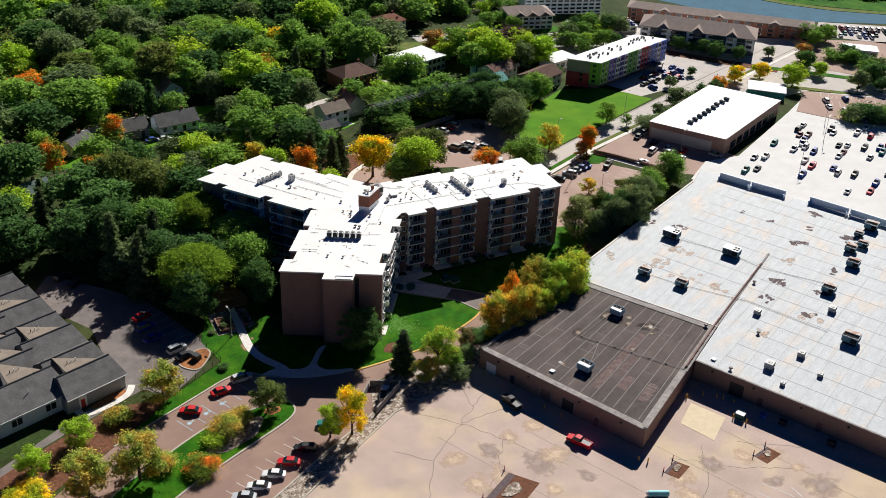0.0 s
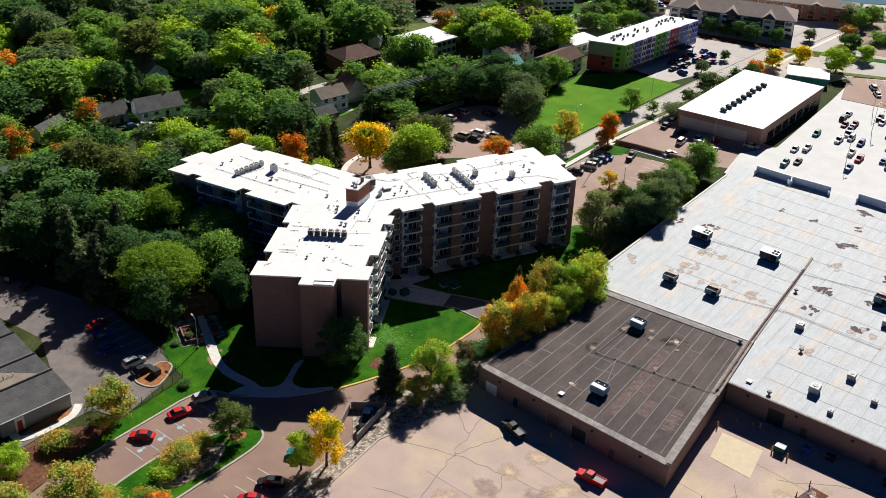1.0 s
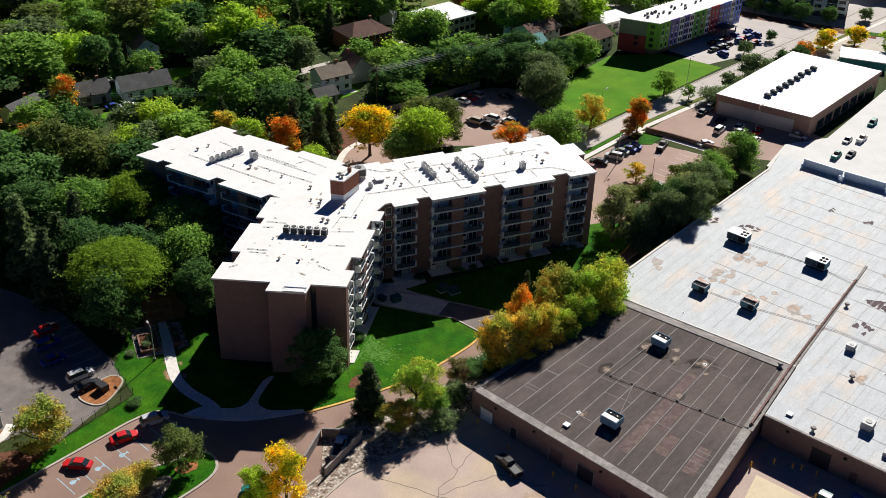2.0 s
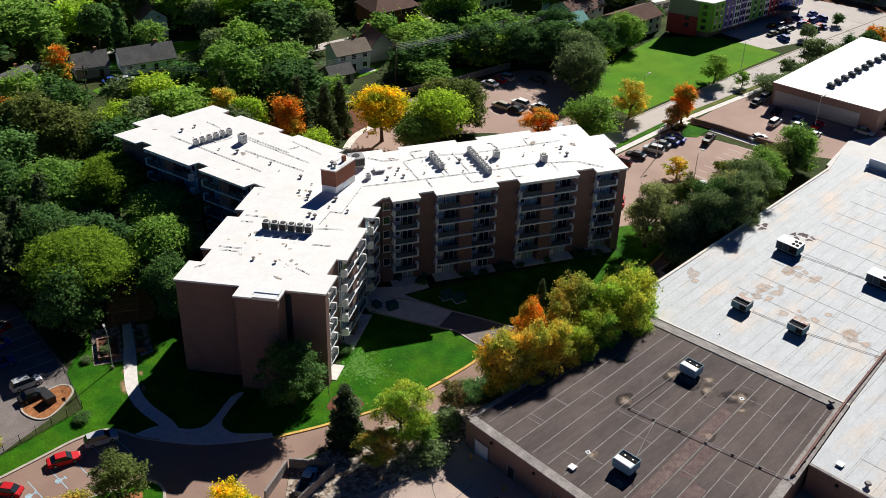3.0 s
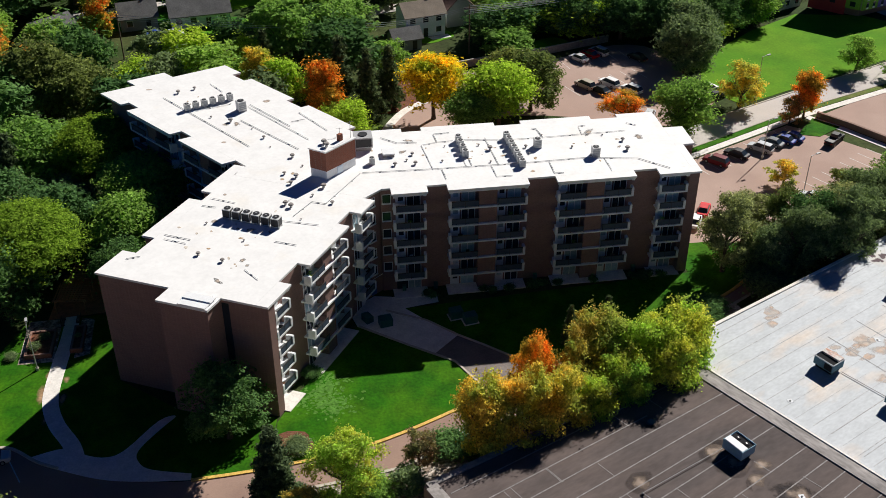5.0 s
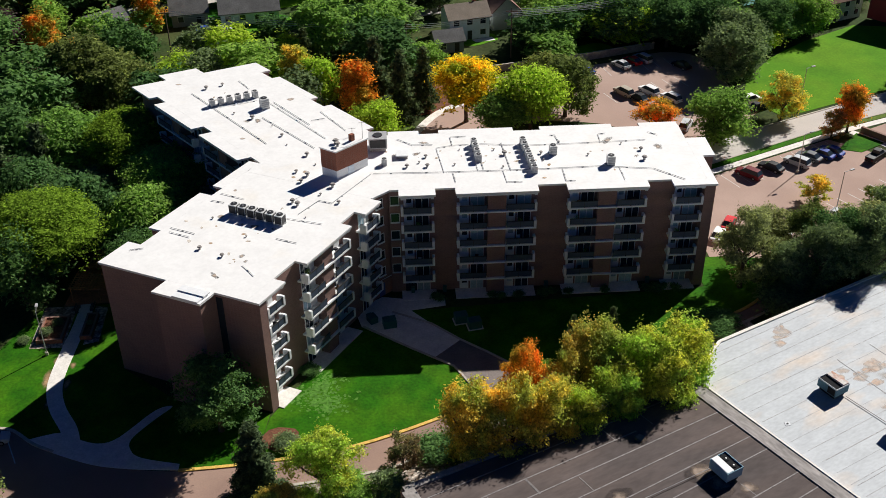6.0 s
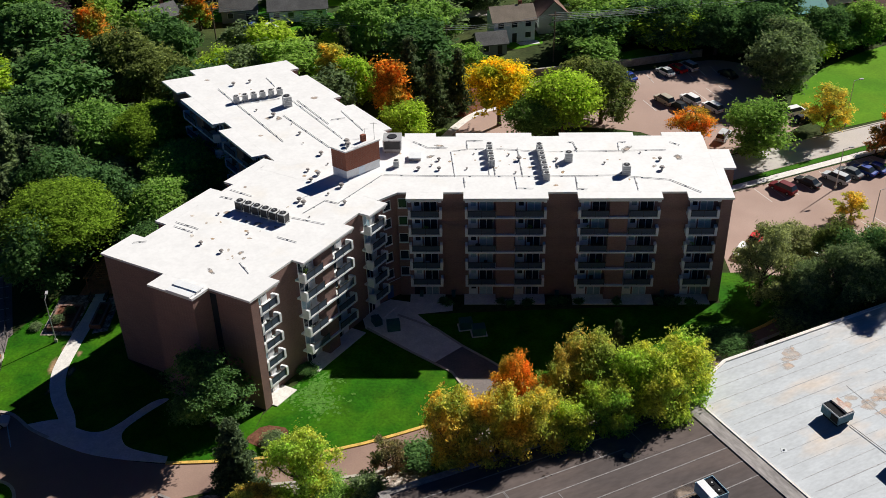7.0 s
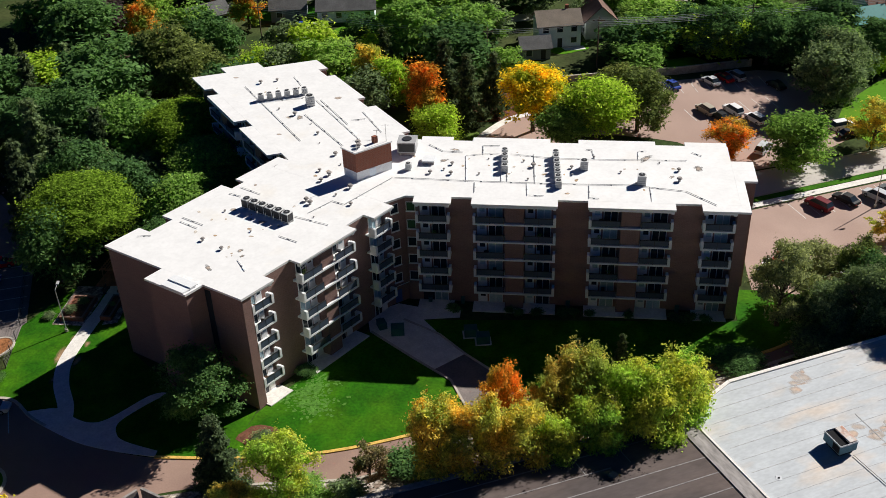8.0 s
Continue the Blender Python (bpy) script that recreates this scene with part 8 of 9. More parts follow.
for n, pts in (("fence", [(-66.2, -25.2), (-53.0, -17.6), (-55.2, -8.4), (-60, 4)]), ("fence", [(-118, -58), (-96, -44.4), (-84.3, -30.2), (-76, -27.4)])):
    f = thing(n, "black wire mesh fence on thin posts", "fence", (*pts[0], 0), "fences")
    for a, b in zip(pts, pts[1:]):
        a, b = Vector(a), Vector(b)
        m = max(2, int((b - a).length / 2.4))
        for k in range(m + 1):
            p = a + (b - a) * k / m
            part("post", tube(bmesh.new(), (p.x, p.y, 0), (p.x, p.y, 1.5), 0.05, sides=5), M_DARK, f)
        bm = bmesh.new()
        for z in (0.15, 0.5, 0.85, 1.2, 1.45):
            tube(bm, (a.x, a.y, z), (b.x, b.y, z), 0.02, sides=4)
        part("wire", bm, M_DARK, f)
post_lamp(-48.0, -9.2, 7.2, 100)
post_lamp(69.4, 31.2, 7.5, 20)
post_lamp(71.6, 19.0, 7.0, 20)
post_lamp(77.5, 54.0, 9.0, 20, "tall grey street lamp beside the lawn")
post_lamp(112.5, 66.5, 9.0, 20, "tall grey street lamp beside the lawn")
post_lamp(136, 73, 9.0, 110, "tall grey street lamp beside the street")
post_lamp(140.0, 10.0, 9.0, 20)
post_lamp(163.0, 24.0, 9.0, 20)
post_lamp(175, 36, 9.0, 20)
post_lamp(112, 34, 8.0, 20)
for x, y, h in ((26, 84, 11), (57, 92, 11), (-46, 92, 10), (-86, 62, 10), (4, 80, 10)):
    ob = thing("utility_pole", "wooden utility pole with a crossbar", "utility pole", (x, y, 0), "utility poles")
    part("pole", tube(bmesh.new(), (x, y, 0), (x, y, h), 0.16, 0.11, 8), M_WOODPOLE, ob)
    part("crossbar", boxes((x - 1.2, x + 1.2, y - 0.07, y + 0.07, h - 0.9, h - 0.7)), M_WOODPOLE, ob)
wires = thing("power_line", "sagging power cables between the poles, coloured pale as sun glints", "cable", (30, 84, 0))
for (a, b, ha, hb) in (((4, 80), (26, 84), 9.3, 10.3), ((26, 84), (57, 92), 10.3, 10.3), ((26, 84), (90, 101), 9.4, 9.6), ((-46, 92), (4, 80), 9.3, 9.3)):
    for o in (-1.0, 0.0, 1.0):
        bm = cable(bmesh.new(), [Vector((a[0] * (1 - t) + b[0] * t + o * 0.3, a[1] * (1 - t) + b[1] * t + o, ha * (1 - t) + hb * t - 3.2 * t * (1 - t))) for t in (k / 12 for k in range(13))], 0.035)
        # Pale colour stands in for the sun glinting on the cables
        part("cable", bm, M_UNIT_L, wires)
# loading walls on the far roof edge
M_BLUEWALL = material("pale_blue_painted_wall", (0.80, 0.88, 0.96), 0.7, 0.06, 0.3, 4.0, 0.0)
for a, b, m in (((104.9, 7.0), (109.4, -1.2), 0), ((109.6, -1.5), (114.9, -10.0), 1), ((119.0, -15.4), (124.2, -25.2), 0), ((124.4, -25.6), (132.5, -42), 1)):
    w = thing("screen_wall", "pale blue screen wall with buttresses on the roof edge", "wall", ((a[0] + b[0]) / 2, (a[1] + b[1]) / 2, MALL), "screen walls")
    part("wall_segment", ribbon([a, b], 0.35, MALL, MALL + 1.9), M_BLUEWALL, w)
    d = (Vector(b) - Vector(a)).normalized()
    q = Vector((-d.y, d.x)) * -1
    if q.x > 0:
        q = -q
    for t in (0.02, 0.98):
        c = Vector(a).lerp(Vector(b), t)
        part("buttress", ribbon([c + q * 0.2, c + q * 1.6], 0.3, MALL, MALL + 1.2), M_BLUEWALL, w)
# yard
def bollard(x, y):
    ob = thing("bollard", "yellow painted steel bollard in the yard", "bollard", (x, y, 0), "bollards")
    part("post", tube(bmesh.new(), (x, y, 0), (x, y, 1.15), 0.14, sides=10), M_YELLOW, ob)
    part("cap", tube(bmesh.new(), (x, y, 1.15), (x, y, 1.22), 0.14, 0.05, sides=10), M_YELLOW, ob)


for x, y in ((40.1, -79.3), (41.4, -81.9), (35.1, -69.8), (39.0, -70.5), (41.2, -72.4), (42.3, -73.2), (43.6, -75.2), (4.6, -60.6), (6.6, -64.4), (0.8, -52.4), (-1.4, -45.2), (13.6, -82.4), (15.0, -83.6)):
    bollard(x, y)
for x, y, mat, words, s in ((41.4, -79.9, M_GREENBIN, "green steel refuse skip with a white lid", 1.0), (46.0, -81.8, M_BLUEBIN, "blue wheeled bin by the wall", 0.75), (48.4, -85.2, M_DARK, "dark steel bin by the wall", 0.85), (53.0, -94.6, M_DARK, "dark steel bin by the wall", 0.9), (-4.0, -5.2, M_GREENBIN, "dark green refuse bin in the shaded court", 0.8), (-57.6, -14.6, M_DARK, "dark wooden refuse bin on the mulch island", 1.0)):
    F = Frame(x, y, -62)
    ob = thing("dumpster", words, "bin", (x, y, 0), "bins")
    part("body", boxes((-0.9 * s, 0.9 * s, -0.7 * s, 0.7 * s, 0.1, 1.3 * s), F=F), mat, ob)
    part("lid", boxes((-0.95 * s, 0.95 * s, -0.75 * s, 0.2 * s, 1.302 * s, 1.4 * s), F=F), M_WHITE if mat is M_GREENBIN and x > 0 else mat, ob)
    part("base", boxes((-0.8 * s, 0.8 * s, -0.6 * s, 0.6 * s, 0.0, 0.099), F=F), M_DARK, ob)
for x, y in ((8.4, -6.0), (10.2, -7.4), (-1.6, -6.4)):
    F = Frame(x, y, 10)
    ob = thing("utility_box", "dark green electrical cabinet in the shaded court", "cabinet", (x, y, 0), "electrical cabinets")
    part("body", boxes((-0.9, 0.9, -0.7, 0.7, 0.1, 1.3), F=F), M_GREENBIN, ob)
    part("base", boxes((-1.1, 1.1, -0.9, 0.9, 0, 0.099), F=F), M_WALK, ob)
for x, y, r, a in ((19.1, -87.7, 2.4, 0.5), (38.8, -91.6, 2.4, 0.3), (-14.0, -80.0, 5.0, 0.6)):
    F = Frame(x, y, math.degrees(a))
    structure("ground_patch", slab([F(-r, -r * 0.6), F(r, -r * 0.7), F(r * 0.9, r * 0.6), F(-r, r * 0.7)], -0.2, 0.06), M_MULCH, "opened rectangle of brown earth in the yard", "excavation")
    structure("ground_patch", slab([F(-r * 0.99, r * 0.4), F(r * 0.88, r * 0.3), F(r * 0.89, r * 0.59), F(-r * 0.99, r * 0.69)], -0.2, 0.066), M_WET, "dark edge of the opened earth", "excavation")
    structure("ground_patch", slab(wobbly(x + 0.3, y + 0.4, r * 0.32, 12, 0.4, 1.3, a, int(x) + 90), -0.1, 0.16), M_GRAVEL, "heap of broken concrete", "rubble")
    for k in range(2):
        p = F(r * (0.9 if k else -0.9), r * 0.8)
        ob = thing("traffic_cone", "small orange and dark marker post", "marker post", p, "marker posts")
        part("post", tube(bmesh.new(), p, p + Vector((0, 0, 1.3)), 0.13, 0.06, 8), M_REDDOOR, ob)
        part("base", boxes((p.x - 0.25, p.x + 0.25, p.y - 0.25, p.y + 0.25, 0.061, 0.1)), M_DARK, ob)


def crack(pts, seed, w=0.09):
    r = random.Random(seed)
    line = []
    for a, b in zip(pts, pts[1:]):
        a, b = Vector(a), Vector(b)
        n = max(2, int((b - a).length / 1.6))
        line += [a.lerp(b, k / n) + Vector((r.uniform(-0.4, 0.4), r.uniform(-0.4, 0.4))) for k in range(n)]
    structure("crack", ribbon(line + [Vector(pts[-1])], w, 0.0, 0.04 + 0.004), M_CRACK, "dark tarred crack in the concrete", "crack")


for k, pts in enumerate((((-22, -50), (-14, -58), (-8, -66), (0, -78)), ((-8, -46), (-9, -54), (-14, -58), (-24, -66), (-30, -76)), ((-14, -58), (-4, -57), (3, -62)), ((-8, -66), (-14, -74), (-26, -86)), ((20, -84), (30, -92), (44, -98)), ((28, -84), (22, -94), (10, -104)), ((-9, -54), (-3, -50)), ((-30, -60), (-24, -66)), ((36, -86), (48, -93), (60, -106)))):
    crack(pts, k)
for k in range(5):
    structure("crack", ribbon([(-20 + 18 * k, -60 - 6 * k), (4 + 16 * k, -110 - 4 * k)], 0.07, 0, 0.042), M_CRACK, "thin joint in the concrete", "joint")

# loading doors of the shop walls
D = Frame(DARK[0][0], DARK[0][1], math.degrees(math.atan2(DARK[1][1] - DARK[0][1], DARK[1][0] - DARK[0][0])))
for u, w, h, mat, words in ((2.0, 2.6, 2.6, M_SIDING_W, "white roller door"), (16.5, 2.6, 2.8, M_SHINGLE_B, "brown steel door"), (22.0, 3.0, 3.0, M_DARK, "dark loading door"), (8.5, 1.2, 2.2, M_DARK, "dark service door"), (30, 1.2, 2.2, M_SHINGLE_B, "brown service door")):
    q = part("loading_door", boxes((u, u + w, -0.06, -0.01, 0.1, h), F=D), mat, low, words)
    part("door_frame", boxes((u - 0.16, u - 0.005, -0.14, -0.01, 0.05, h + 0.15), (u + w + 0.005, u + w + 0.16, -0.14, -0.01, 0.05, h + 0.15), (u, u + w, -0.14, -0.01, h + 0.005, h + 0.15), F=D), M_COPING, q)
for u in (5, 13, 26, 36):
    part("wall_lamp", boxes((u, u + 0.4, -0.35, -0.01, 3.9, 4.15), F=D), M_DARK, low, "small dark wall lamp")
E_ = Frame(40.6, -64.6, math.degrees(math.atan2(-87.4, 45.4)))
for u, w, h, mat, words in ((8.5, 3.2, 3.4, M_DARK, "dark open loading bay"), (15, 1.2, 2.2, M_SHINGLE_B, "brown service door"), (28, 1.2, 2.2, M_SHINGLE_B, "brown service door")):
    part("loading_door", boxes((u, u + w, -0.06, -0.01, 0.1, h), F=E_), mat, shop, words)
for u in (4, 13.5, 24, 34):
    part("wall_lamp", boxes((u, u + 0.5, -0.35, -0.01, 3.9, 4.2), F=E_), M_DARK, shop, "small dark wall lamp")

# painted bay lines
def bays(F, n, step, lng, mat, z=0.038, words="worn white bay line"):
    for k in range(n):
        structure("bay_line", boxes((k * step, k * step + 0.14, 0, lng, z - 0.02, z), F=F), mat, words, "road marking")


bays(Frame(-44.5, -52.0, 210.5), 8, 2.75, -4.6, M_LINE, words="worn white bay line")
bays(Frame(-49.0, -25.2, 206), 7, 3.3, 5.0, M_LINE_B, words="pale blue disabled bay line")
bays(Frame(56, 31.4, 25.2), 10, 2.7, -4.8, M_LINE)
bays(Frame(66, 12.8, 30), 12, 2.7, 4.8, M_LINE)
bays(Frame(44, 60.6, 22), 7, 2.8, 5.0, M_LINE)
bays(Frame(36, 75.6, 14), 9, 2.8, -4.6, M_LINE)
bays(Frame(101, 30, 62), 6, 2.8, -5, M_LINE)
bays(Frame(106, 42, 62), 5, 2.8, -5, M_LINE)
bays(Frame(-60, -8.6, 110), 7, 2.9, -4.8, M_LINE, 0.036)
bays(Frame(186, 48, -40), 16, 2.7, 4.5, M_LINE, 0.61)
bays(Frame(190, 54, -40), 16, 2.7, 4.5, M_LINE, 0.61)
bays(Frame(190, 38, -40), 12, 2.7, 4.5, M_LINE, 0.61)
# walled planting beds by the footpath
structure("pavement", slab([(-50.8, -7.8), (-46.2, -7.8), (-46.2, 1.6), (-50.8, 1.6)], -0.1, 0.07), M_GRAVEL, "gravel round the planting beds", "gravel bed")
structure("pavement", slab([(-43.6, -7.4), (-41.6, -6.8), (-41.8, 1.0), (-43.6, 1.6)], -0.1, 0.07), M_GRAVEL, "gravel round the planting beds", "gravel bed")
structure("pavement", slab([(-48.2, 1.7), (-40.6, 2.4), (-39.8, 5.8), (-41.4, 12.6), (-47.4, 12.6)], -0.1, 0.1), M_BRICKFLOOR, "red-brown paving under the pergola", "paving")
for x0, x1, y0, y1 in ((-50.0, -46.5, -6.9, -1.5), (-44.2, -42.6, -6.4, -1.0)):
    ob = thing("planting_bed", "low red brick planting bed with shrubs beside the footpath", "planter", ((x0 + x1) / 2, (y0 + y1) / 2, 0), "planters")
    for b in ((x0, x1, y0, y0 + 0.3), (x0, x1, y1 - 0.3, y1), (x0, x0 + 0.3, y0 + 0.302, y1 - 0.302), (x1 - 0.3, x1, y0 + 0.302, y1 - 0.302)):
        part("wall_segment", boxes((*b, 0.071, 0.75)), M_REDBRICK, ob)
    part("soil", boxes((x0 + 0.302, x1 - 0.302, y0 + 0.302, y1 - 0.302, 0.071, 0.55)), M_MULCH, ob, "dark soil")
for x, y, h, w in ((-49.0, -5.2, 1.5, 1.7), (-47.8, -3.2, 1.3, 1.5), (-43.4, -3.4, 1.0, 0.9), (-51.8, -6.2, 1.2, 1.8)):
    tree("silver", x, y, h, w, "bush", "mid", z=0.55 if x > -51 else 0.0, label="low grey-green shrub in the planting bed" if x > -51 else "low pale shrub beside the planting bed")

# ---- sheet joints of the grey roof ----
for i in range(-26, 24):
    u = i * 2.05
    run = None
    for k in range(-20, 96):
        v = k * 1.0
        ok = inside(*GRID(u, v).xy, PALE)
        if ok and run is None:
            run = v
        if run is not None and (not ok or k == 95 or (v - run > 14 and rng.random() < 0.12)):
            if v - run > 2:
                part("roof_seam", ribbon([GRID(u, run + 0.5), GRID(u, v - 0.6)], rng.choice((0.04, 0.06, 0.09)), MALL, MALL + 0.016), M_JOINT, shop)
            run = None
for k in range(60):
    u, v = rng.randrange(-20, 22) * 2.05, rng.uniform(-6, 88)
    if all(inside(*GRID(a, v).xy, PALE) for a in (u, u + 2.05)):
        part("roof_seam", ribbon([GRID(u, v), GRID(u + 2.05, v)], 0.06, MALL, MALL + 0.013), M_JOINT, shop)

# ---- small things on the balconies ----
M_FURN = [material("balcony_" + n, c, 0.7, 0.1, 0.8, 6.0, 0.0, spread=0.15) for n, c in (("dark", (0.03, 0.03, 0.035)), ("white", (0.7, 0.7, 0.68)), ("wood", (0.25, 0.14, 0.08)), ("clay", (0.35, 0.15, 0.09)))]


def balcony_chair(m, mat):
    ob = new("balcony_chair")
    for name, b in (("seat", (-0.25, 0.25, -0.25, 0.25, 0.4, 0.45)), ("backrest", (-0.25, 0.25, 0.21, 0.26, 0.455, 0.9)), *(("leg", (x, x + 0.04, y, y + 0.04, 0, 0.395)) for x in (-0.24, 0.2) for y in (-0.24, 0.2))):
        k = new(name, mesh(name, boxes(b), mat))
        k.parent = ob
    ob.matrix_basis = m
    return ob


def balcony_table(m, mat):
    ob = new("balcony_table")
    for name, bm in (("tabletop", tube(bmesh.new(), (0, 0, 0.68), (0, 0, 0.72), 0.36, sides=12)), ("leg", tube(bmesh.new(), (0, 0, 0.03), (0, 0, 0.675), 0.04, sides=6)), ("base", tube(bmesh.new(), (0, 0, 0), (0, 0, 0.028), 0.2, sides=10))):
        k = new(name, mesh(name, bm, mat))
        k.parent = ob
    ob.matrix_basis = m
    return ob


def pot_plant(m, mat):
    ob = new("potted_plant")
    k = new("pot", mesh("pot", tube(bmesh.new(), (0, 0, 0), (0, 0, 0.35), 0.14, 0.2, 10), mat))
    k.parent = ob
    k = new("foliage", leaf_cloud([(0, 0, 0.62, 0.3, 0.32), (0.12, 0.05, 0.8, 0.2, 0.2)], 90, 0.1, 5))
    k.parent = ob
    ob.matrix_basis = m
    return ob


MAKE = {"chair": (balcony_chair, "{} chair standing on a balcony"), "table": (balcony_table, "small round {} table on a balcony"), "plant": (pot_plant, "leafy plant in a {} pot on a balcony")}
NAMES = ("dark", "white", "wooden", "clay")
MADE = {}
for p, turn in SPOTS:
    if rng.random() < 0.3:
        continue
    kind = rng.choice(("chair", "chair", "table", "plant"))
    c = 3 if kind == "plant" else rng.choice((0, 0, 1, 2))
    m = Matrix.Translation(p + Vector((0, 0, 0.003))) @ Matrix.Rotation(radians(turn + rng.choice((0, 70, -60, 180))), 4, "Z")
    build, words = MAKE[kind]
    if (kind, c) in MADE:
        ob = copy_thing(MADE[kind, c], m)
        ob.name = MADE[kind, c].name.split(".")[0]
    else:
        MADE[kind, c] = ob = build(m, M_FURN[c])
    tagged(ob, words.format(NAMES[c]), {"chair": "chair", "table": "table", "plant": "potted plant"}[kind], "balcony furniture")

# ---- the entrance corner ----
part("door", boxes((0.9, 1.9, -0.09, -0.03, 0.1, 2.2), F=CHAMFER), M_BLUEDOOR, block, "dark blue service door")
wide = (FAR(-0.98, 1.9) - NEAR(-0.38, 2.1)).length
bm = cable(bmesh.new(), [CHAMFER(0.2, -0.16, 2.6), CHAMFER(1.4, -0.16, 2.95), CHAMFER(wide - 0.1, -0.16, 3.0)], 0.06)
part("wall_pipe", bm, M_WHITE, block, "white pipe along the wall")
for u in (2.0, 6.6, 21.4, 36.4):
    q = FAR(u, 0.2 if u > 5 else 1.2)
    ob = thing("utility_box", "small green utility cabinet against the facade", "utility box", q, "utility boxes")
    part("cabinet", boxes((u - 0.25, u + 0.25, q.z + 0.9, q.z + 1.4, 0.05, 0.95), F=FAR), M_GREENBIN, ob)
    part("lid", boxes((u - 0.28, u + 0.28, q.z + 0.87, q.z + 1.43, 0.952, 1.0), F=FAR), M_GREENBIN, ob)
for k in range(14):
    F, lng = FAR, 42
    u = rng.uniform(1, lng)
    p = F(u, -0.6 + rng.uniform(-0.3, 0.3))
    tree("deep", p.x, p.y, rng.uniform(0.9, 1.6), rng.uniform(1.3, 2.2), "bush", "far", z=0.05, label="low dark foundation shrub against the brick wall", group="foundation shrubs")

# ---- the yard ----
tank = thing("water_tank", "teal and white cylindrical tank lying in the yard", "tank", (10.5, -92.0, 0.0))
x, y = 10.5, -92.0
M_PALETEAL = material("pale_teal_paint", (0.20, 0.58, 0.62), 0.5, 0.06, 0.5, 5.0, 0.0)
part("barrel", tube(bmesh.new(), (x - 1.2, y + 0.4, 0.72), (x + 2.4, y - 1.2, 0.72), 0.6, sides=16), M_PALETEAL, tank)
part("end_cap", tube(bmesh.new(), (x - 1.24, y + 0.418, 0.72), (x - 1.5, y + 0.53, 0.72), 0.56, 0.4, sides=16), M_WHITE, tank, "white end cap")
for q in (0.2, 0.8):
    part("cradle", boxes((x - 1.2 + 3.6 * q - 0.2, x - 1.2 + 3.6 * q + 0.2, y + 0.4 - 1.6 * q - 0.5, y + 0.4 - 1.6 * q + 0.5, 0.03, 0.2)), M_WOODPOLE, tank)

structure("pavement", boxes((2.2, 70, -5.4, -0.2, -0.1, 0.06), F=E_), M_KERB, "concrete apron along the shop wall", "apron")
for k, (a, b) in enumerate((((32.2, -97.6), (35.3, -103.2)), ((36.7, -100.8), (36.8, -103.9)), ((29.5, -99.3), (32.0, -104.0)))):
    structure("bay_line", ribbon([a, b], 0.22, 0.0, 0.05), M_LINE, "worn white line in the yard", "road marking")
for x, y in ((-64.7, -35.7), (-60.8, -34.0), (-56.9, -32.2)):
    F = Frame(x, y, 26)
    bm = tube(bmesh.new(), (x, y, 0.0), (x, y, 0.036), 0.5, sides=16)
    box(bm, 0.3, 1.1, -0.1, 0.1, 0.0, 0.034, F)
    box(bm, 0.9, 1.1, -0.35, 0.35, 0.0, 0.0355, F)
    structure("painted_symbol", bm, M_LINE_B, "pale blue painted symbol in a disabled bay", "road marking")
# masts and boxes on and beside the lift house
for u, v, h in ((2.3, 5.2, 2.6), (2.2, 0.6, 1.6), (0.5, 5.2, 1.2)):
    p = PENT(u, v, ROOF + 4.402)
    ob = thing("antenna", "thin metal antenna mast on the lift house", "antenna", p, "antennas")
    part("mast", tube(bmesh.new(), p, p + Vector((0, 0, h)), 0.035, sides=6), M_METAL, ob)
    part("crossbar", tube(bmesh.new(), p + Vector((-0.5, 0, h - 0.15)), p + Vector((0.5, 0.1, h - 0.15)), 0.025, sides=5), M_METAL, ob)
for u, v in ((0.7, 2.0), (1.6, 1.4)):
    p = PENT(u, v)
    plant("roof_vent", p.x, p.y, ROOF + 4.402, 0, "dark round vent on the lift house", "roof vents", 1.3)
for x, y in ((3.6, 9.0), (8.6, 8.0), (9.6, 12.4), (14.6, 12.0), (15.4, 6.8), (21.4, 8.4), (24.4, 13.6), (28.0, 9.4), (33.4, 12.4), (-18.2, 22.2), (-24.4, 27.0), (-23.0, 34.6), (-15.6, 16.0), (-11.2, 9.6), (-10.2, 1.2), (-12.0, -4.6), (-19.4, -8.6), (-24.2, -3.8)):
    plant("roof_vent", x, y, Z, 0, "small pale plumbing vent on the white roof", "roof vents", rng.uniform(0.35, 0.6))

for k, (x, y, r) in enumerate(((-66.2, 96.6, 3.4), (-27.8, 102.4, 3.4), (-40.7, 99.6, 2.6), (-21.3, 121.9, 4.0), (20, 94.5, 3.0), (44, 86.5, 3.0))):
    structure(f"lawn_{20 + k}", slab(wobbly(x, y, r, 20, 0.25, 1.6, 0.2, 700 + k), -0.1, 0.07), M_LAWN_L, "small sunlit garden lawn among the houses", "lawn")

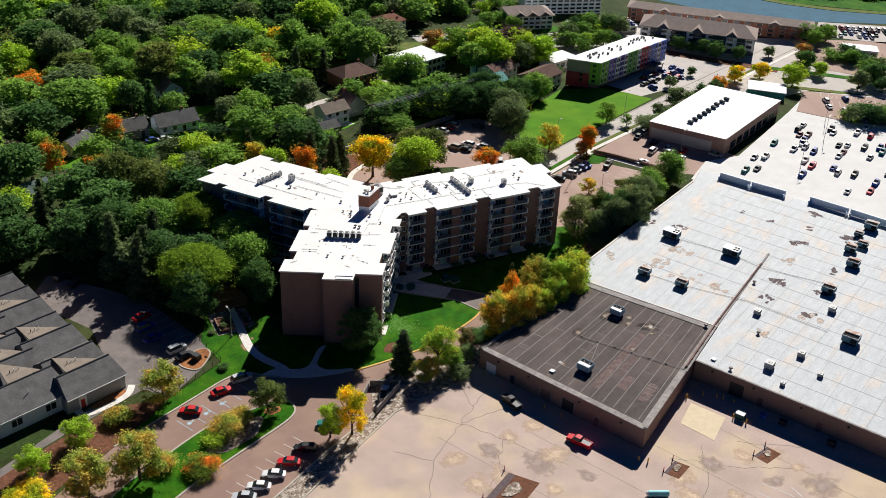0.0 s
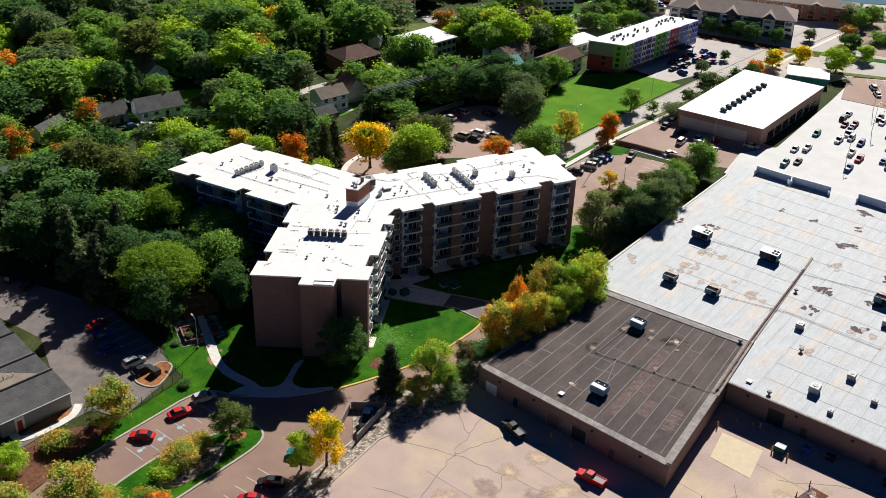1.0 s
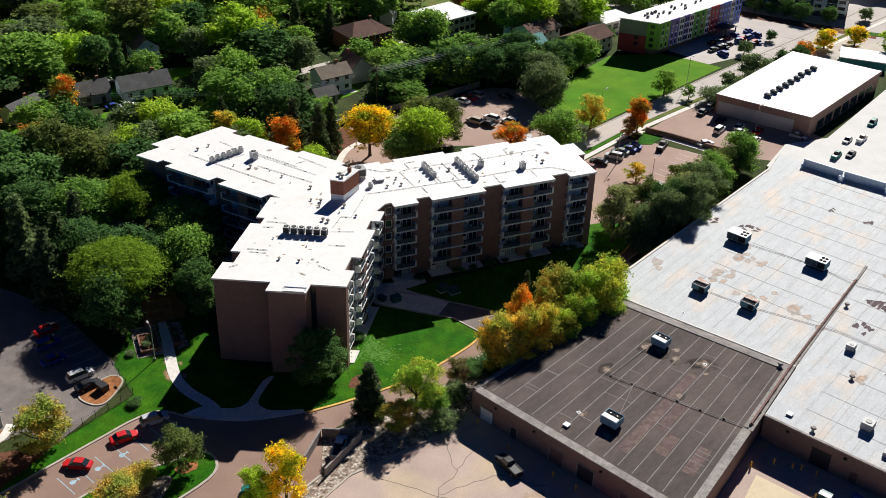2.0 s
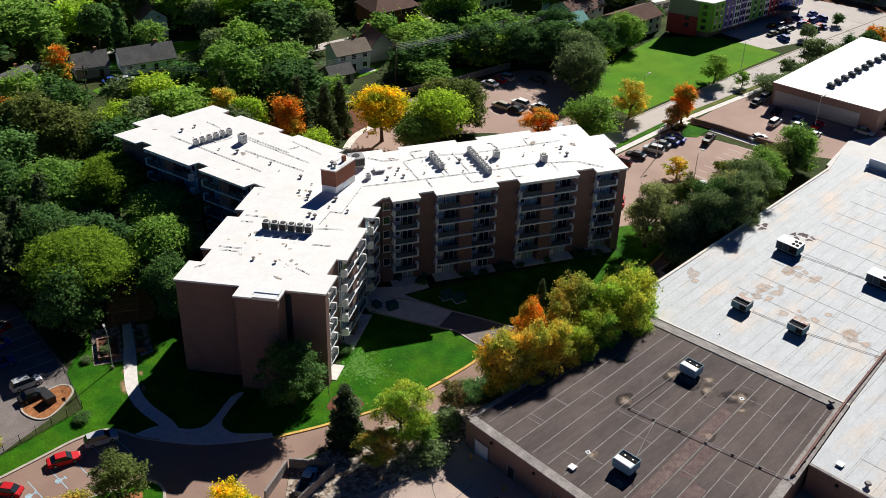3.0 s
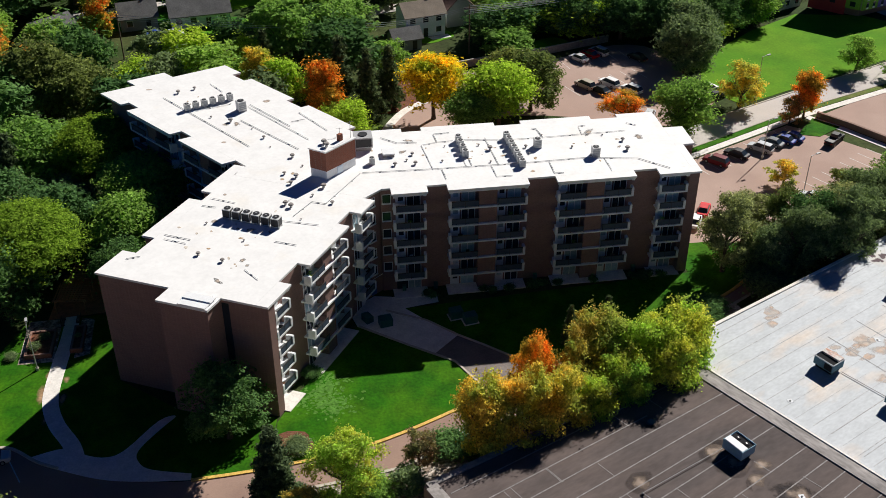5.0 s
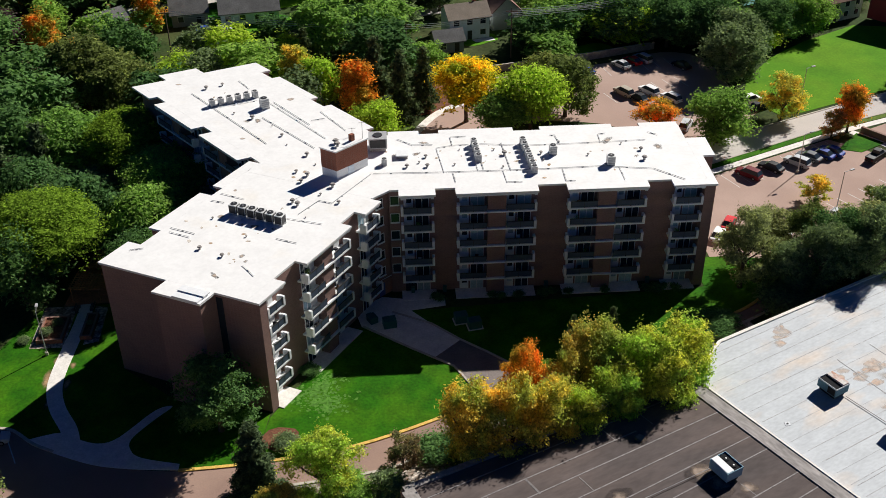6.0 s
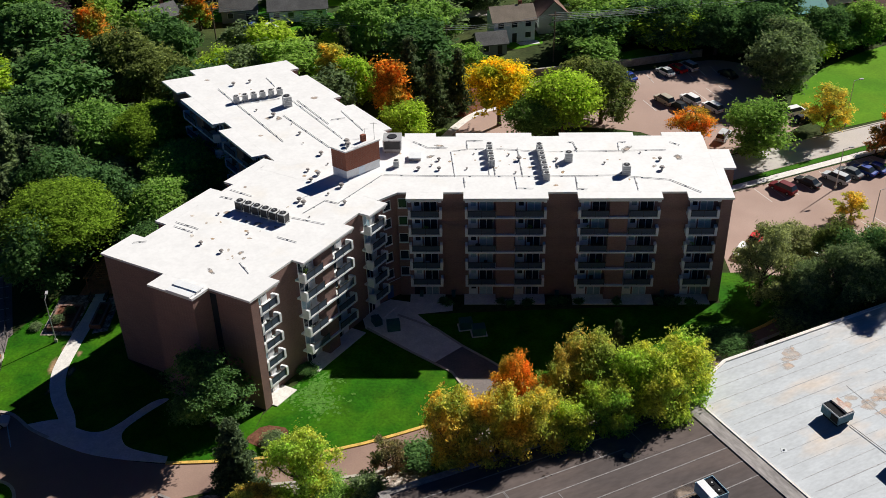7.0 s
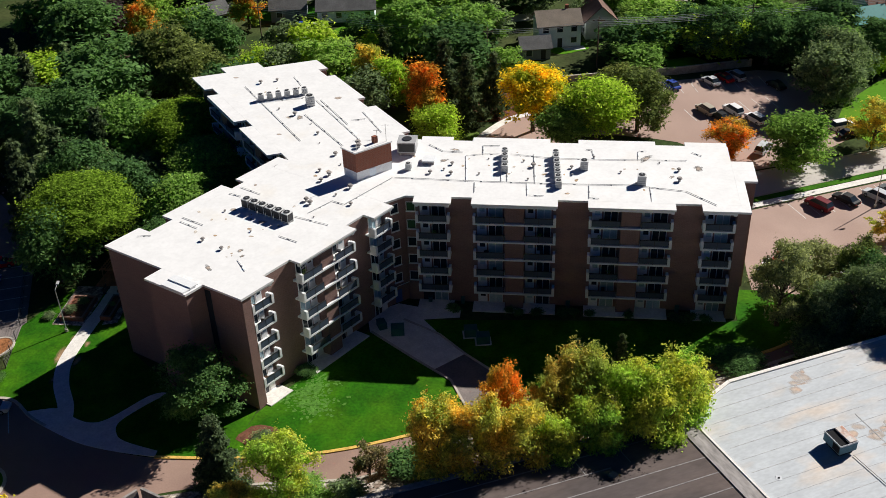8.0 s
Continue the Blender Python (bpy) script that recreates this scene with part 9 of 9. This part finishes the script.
# ---- slatted garden screen and seat by the footpath ----
M_CEDAR = material("orange_brown_timber", (0.36, 0.17, 0.08), 0.8, 0.15, 0.8, 7.0, 0.1, spread=0.12)
for x, y, turn, half, deep in ((-44.9, 4.4, -6, 2.1, 1.9), (-43.9, 10.2, -6, 1.5, 2.3)):
    F = Frame(x, y, turn)
    screen = thing("garden_pergola", "orange-brown slatted timber pergola by the footpath", "pergola", F(0, 0), "pergolas")
    for u in (-half, half - 0.12):
        for v in (-deep, deep - 0.12):
            part("post", boxes((u, u + 0.12, v, v + 0.12, 0.1, 2.3), F=F), M_CEDAR, screen)
    for v in (-deep, deep - 0.12):
        part("beam", boxes((-half - 0.3, half + 0.3, v, v + 0.12, 2.302, 2.46), F=F), M_CEDAR, screen)
    for k in range(int(half * 4.2)):
        u = -half - 0.1 + k * 0.48
        part("slat", boxes((u, u + 0.12, -deep - 0.4, deep + 0.4, 2.462, 2.58), F=F), M_CEDAR, screen)
    for k in range(int(deep * 4)):
        v = -deep + k * 0.5
        part("cross_slat", boxes((-half - 0.2, half + 0.2, v, v + 0.07, 2.582, 2.65), F=F), M_CEDAR, screen)
for x, y, a in ((-46.0, 0.6, 90), (-44.0, 1.0, -90)):
    F = Frame(x, y, a)
    ob = thing("garden_bench", "dark slatted bench beside the footpath", "bench", (x, y, 0), "garden benches")
    for k in range(3):
        part("seat_slat", boxes((-0.8, 0.8, -0.25 + k * 0.17, -0.11 + k * 0.17, 0.42, 0.46), F=F), M_WOODPOLE, ob)
    part("backrest", boxes((-0.8, 0.8, 0.27, 0.31, 0.5, 0.9), F=F), M_WOODPOLE, ob)
    for u in (-0.7, 0.62):
        part("leg", boxes((u, u + 0.08, -0.24, 0.25, 0.05, 0.418), F=F), M_DARK, ob)

# ---- rusty tide marks on the grey roof ----
M_TIDE = material("rusty_tide_mark", (0.62, 0.45, 0.34), 0.8, 0.12, 0.6, 3.0, 0.0, second=(0.56, 0.49, 0.43), mix=0.5, soft=True)
tide = random.Random(77)
for cx, cy, r, many in ((57.0, -27.2, 3.6, 12), (66.4, -22.5, 3.0, 8), (60.8, -36.0, 3.0, 7), (49.2, -18.4, 2.4, 4), (65.3, -43.4, 2.2, 5), (61.1, -61.6, 2.4, 5), (90.9, -38.5, 2.6, 6), (76.9, -60.6, 2.6, 6)):
    for k in range(many):
        x, y = cx + tide.gauss(0, r * 0.5), cy + tide.gauss(0, r * 0.5)
        part("roof_stain", slab(wobbly(x, y, tide.uniform(0.5, 1.15), 22, 0.5, tide.uniform(1.2, 3.0), radians(27.4), 300 + k + int(cx)), MALL, MALL + 0.008 + 0.0003 * k), M_TIDE, shop, "rusty tide mark")

# ---- washed-out and scuffed patches of the old yard ----
yard = random.Random(23)
for k in range(24):
    x, y = (-19 + 6.4 * (k % 4) + yard.uniform(-1.5, 1.5), -82 + 8 * (k // 4) + yard.uniform(-2, 2)) if k < 12 else (17 + 8 * (k % 4) + yard.uniform(-2, 2), -104 + 7 * ((k - 12) // 4) + yard.uniform(-2, 2))
    pale = k % 3 > 0
    structure("ground_patch", slab(wobbly(x, y, yard.uniform(2.0, 4.0), 22, 0.25, yard.uniform(1.0, 2.2), radians(yard.choice((27, 117, 60))), 800 + k), -0.1, 0.046 + 0.0004 * k), M_CREAM if pale else M_SCUFF, "washed-out patch of the old yard" if pale else "grey scuffed patch of the old yard", "ground")
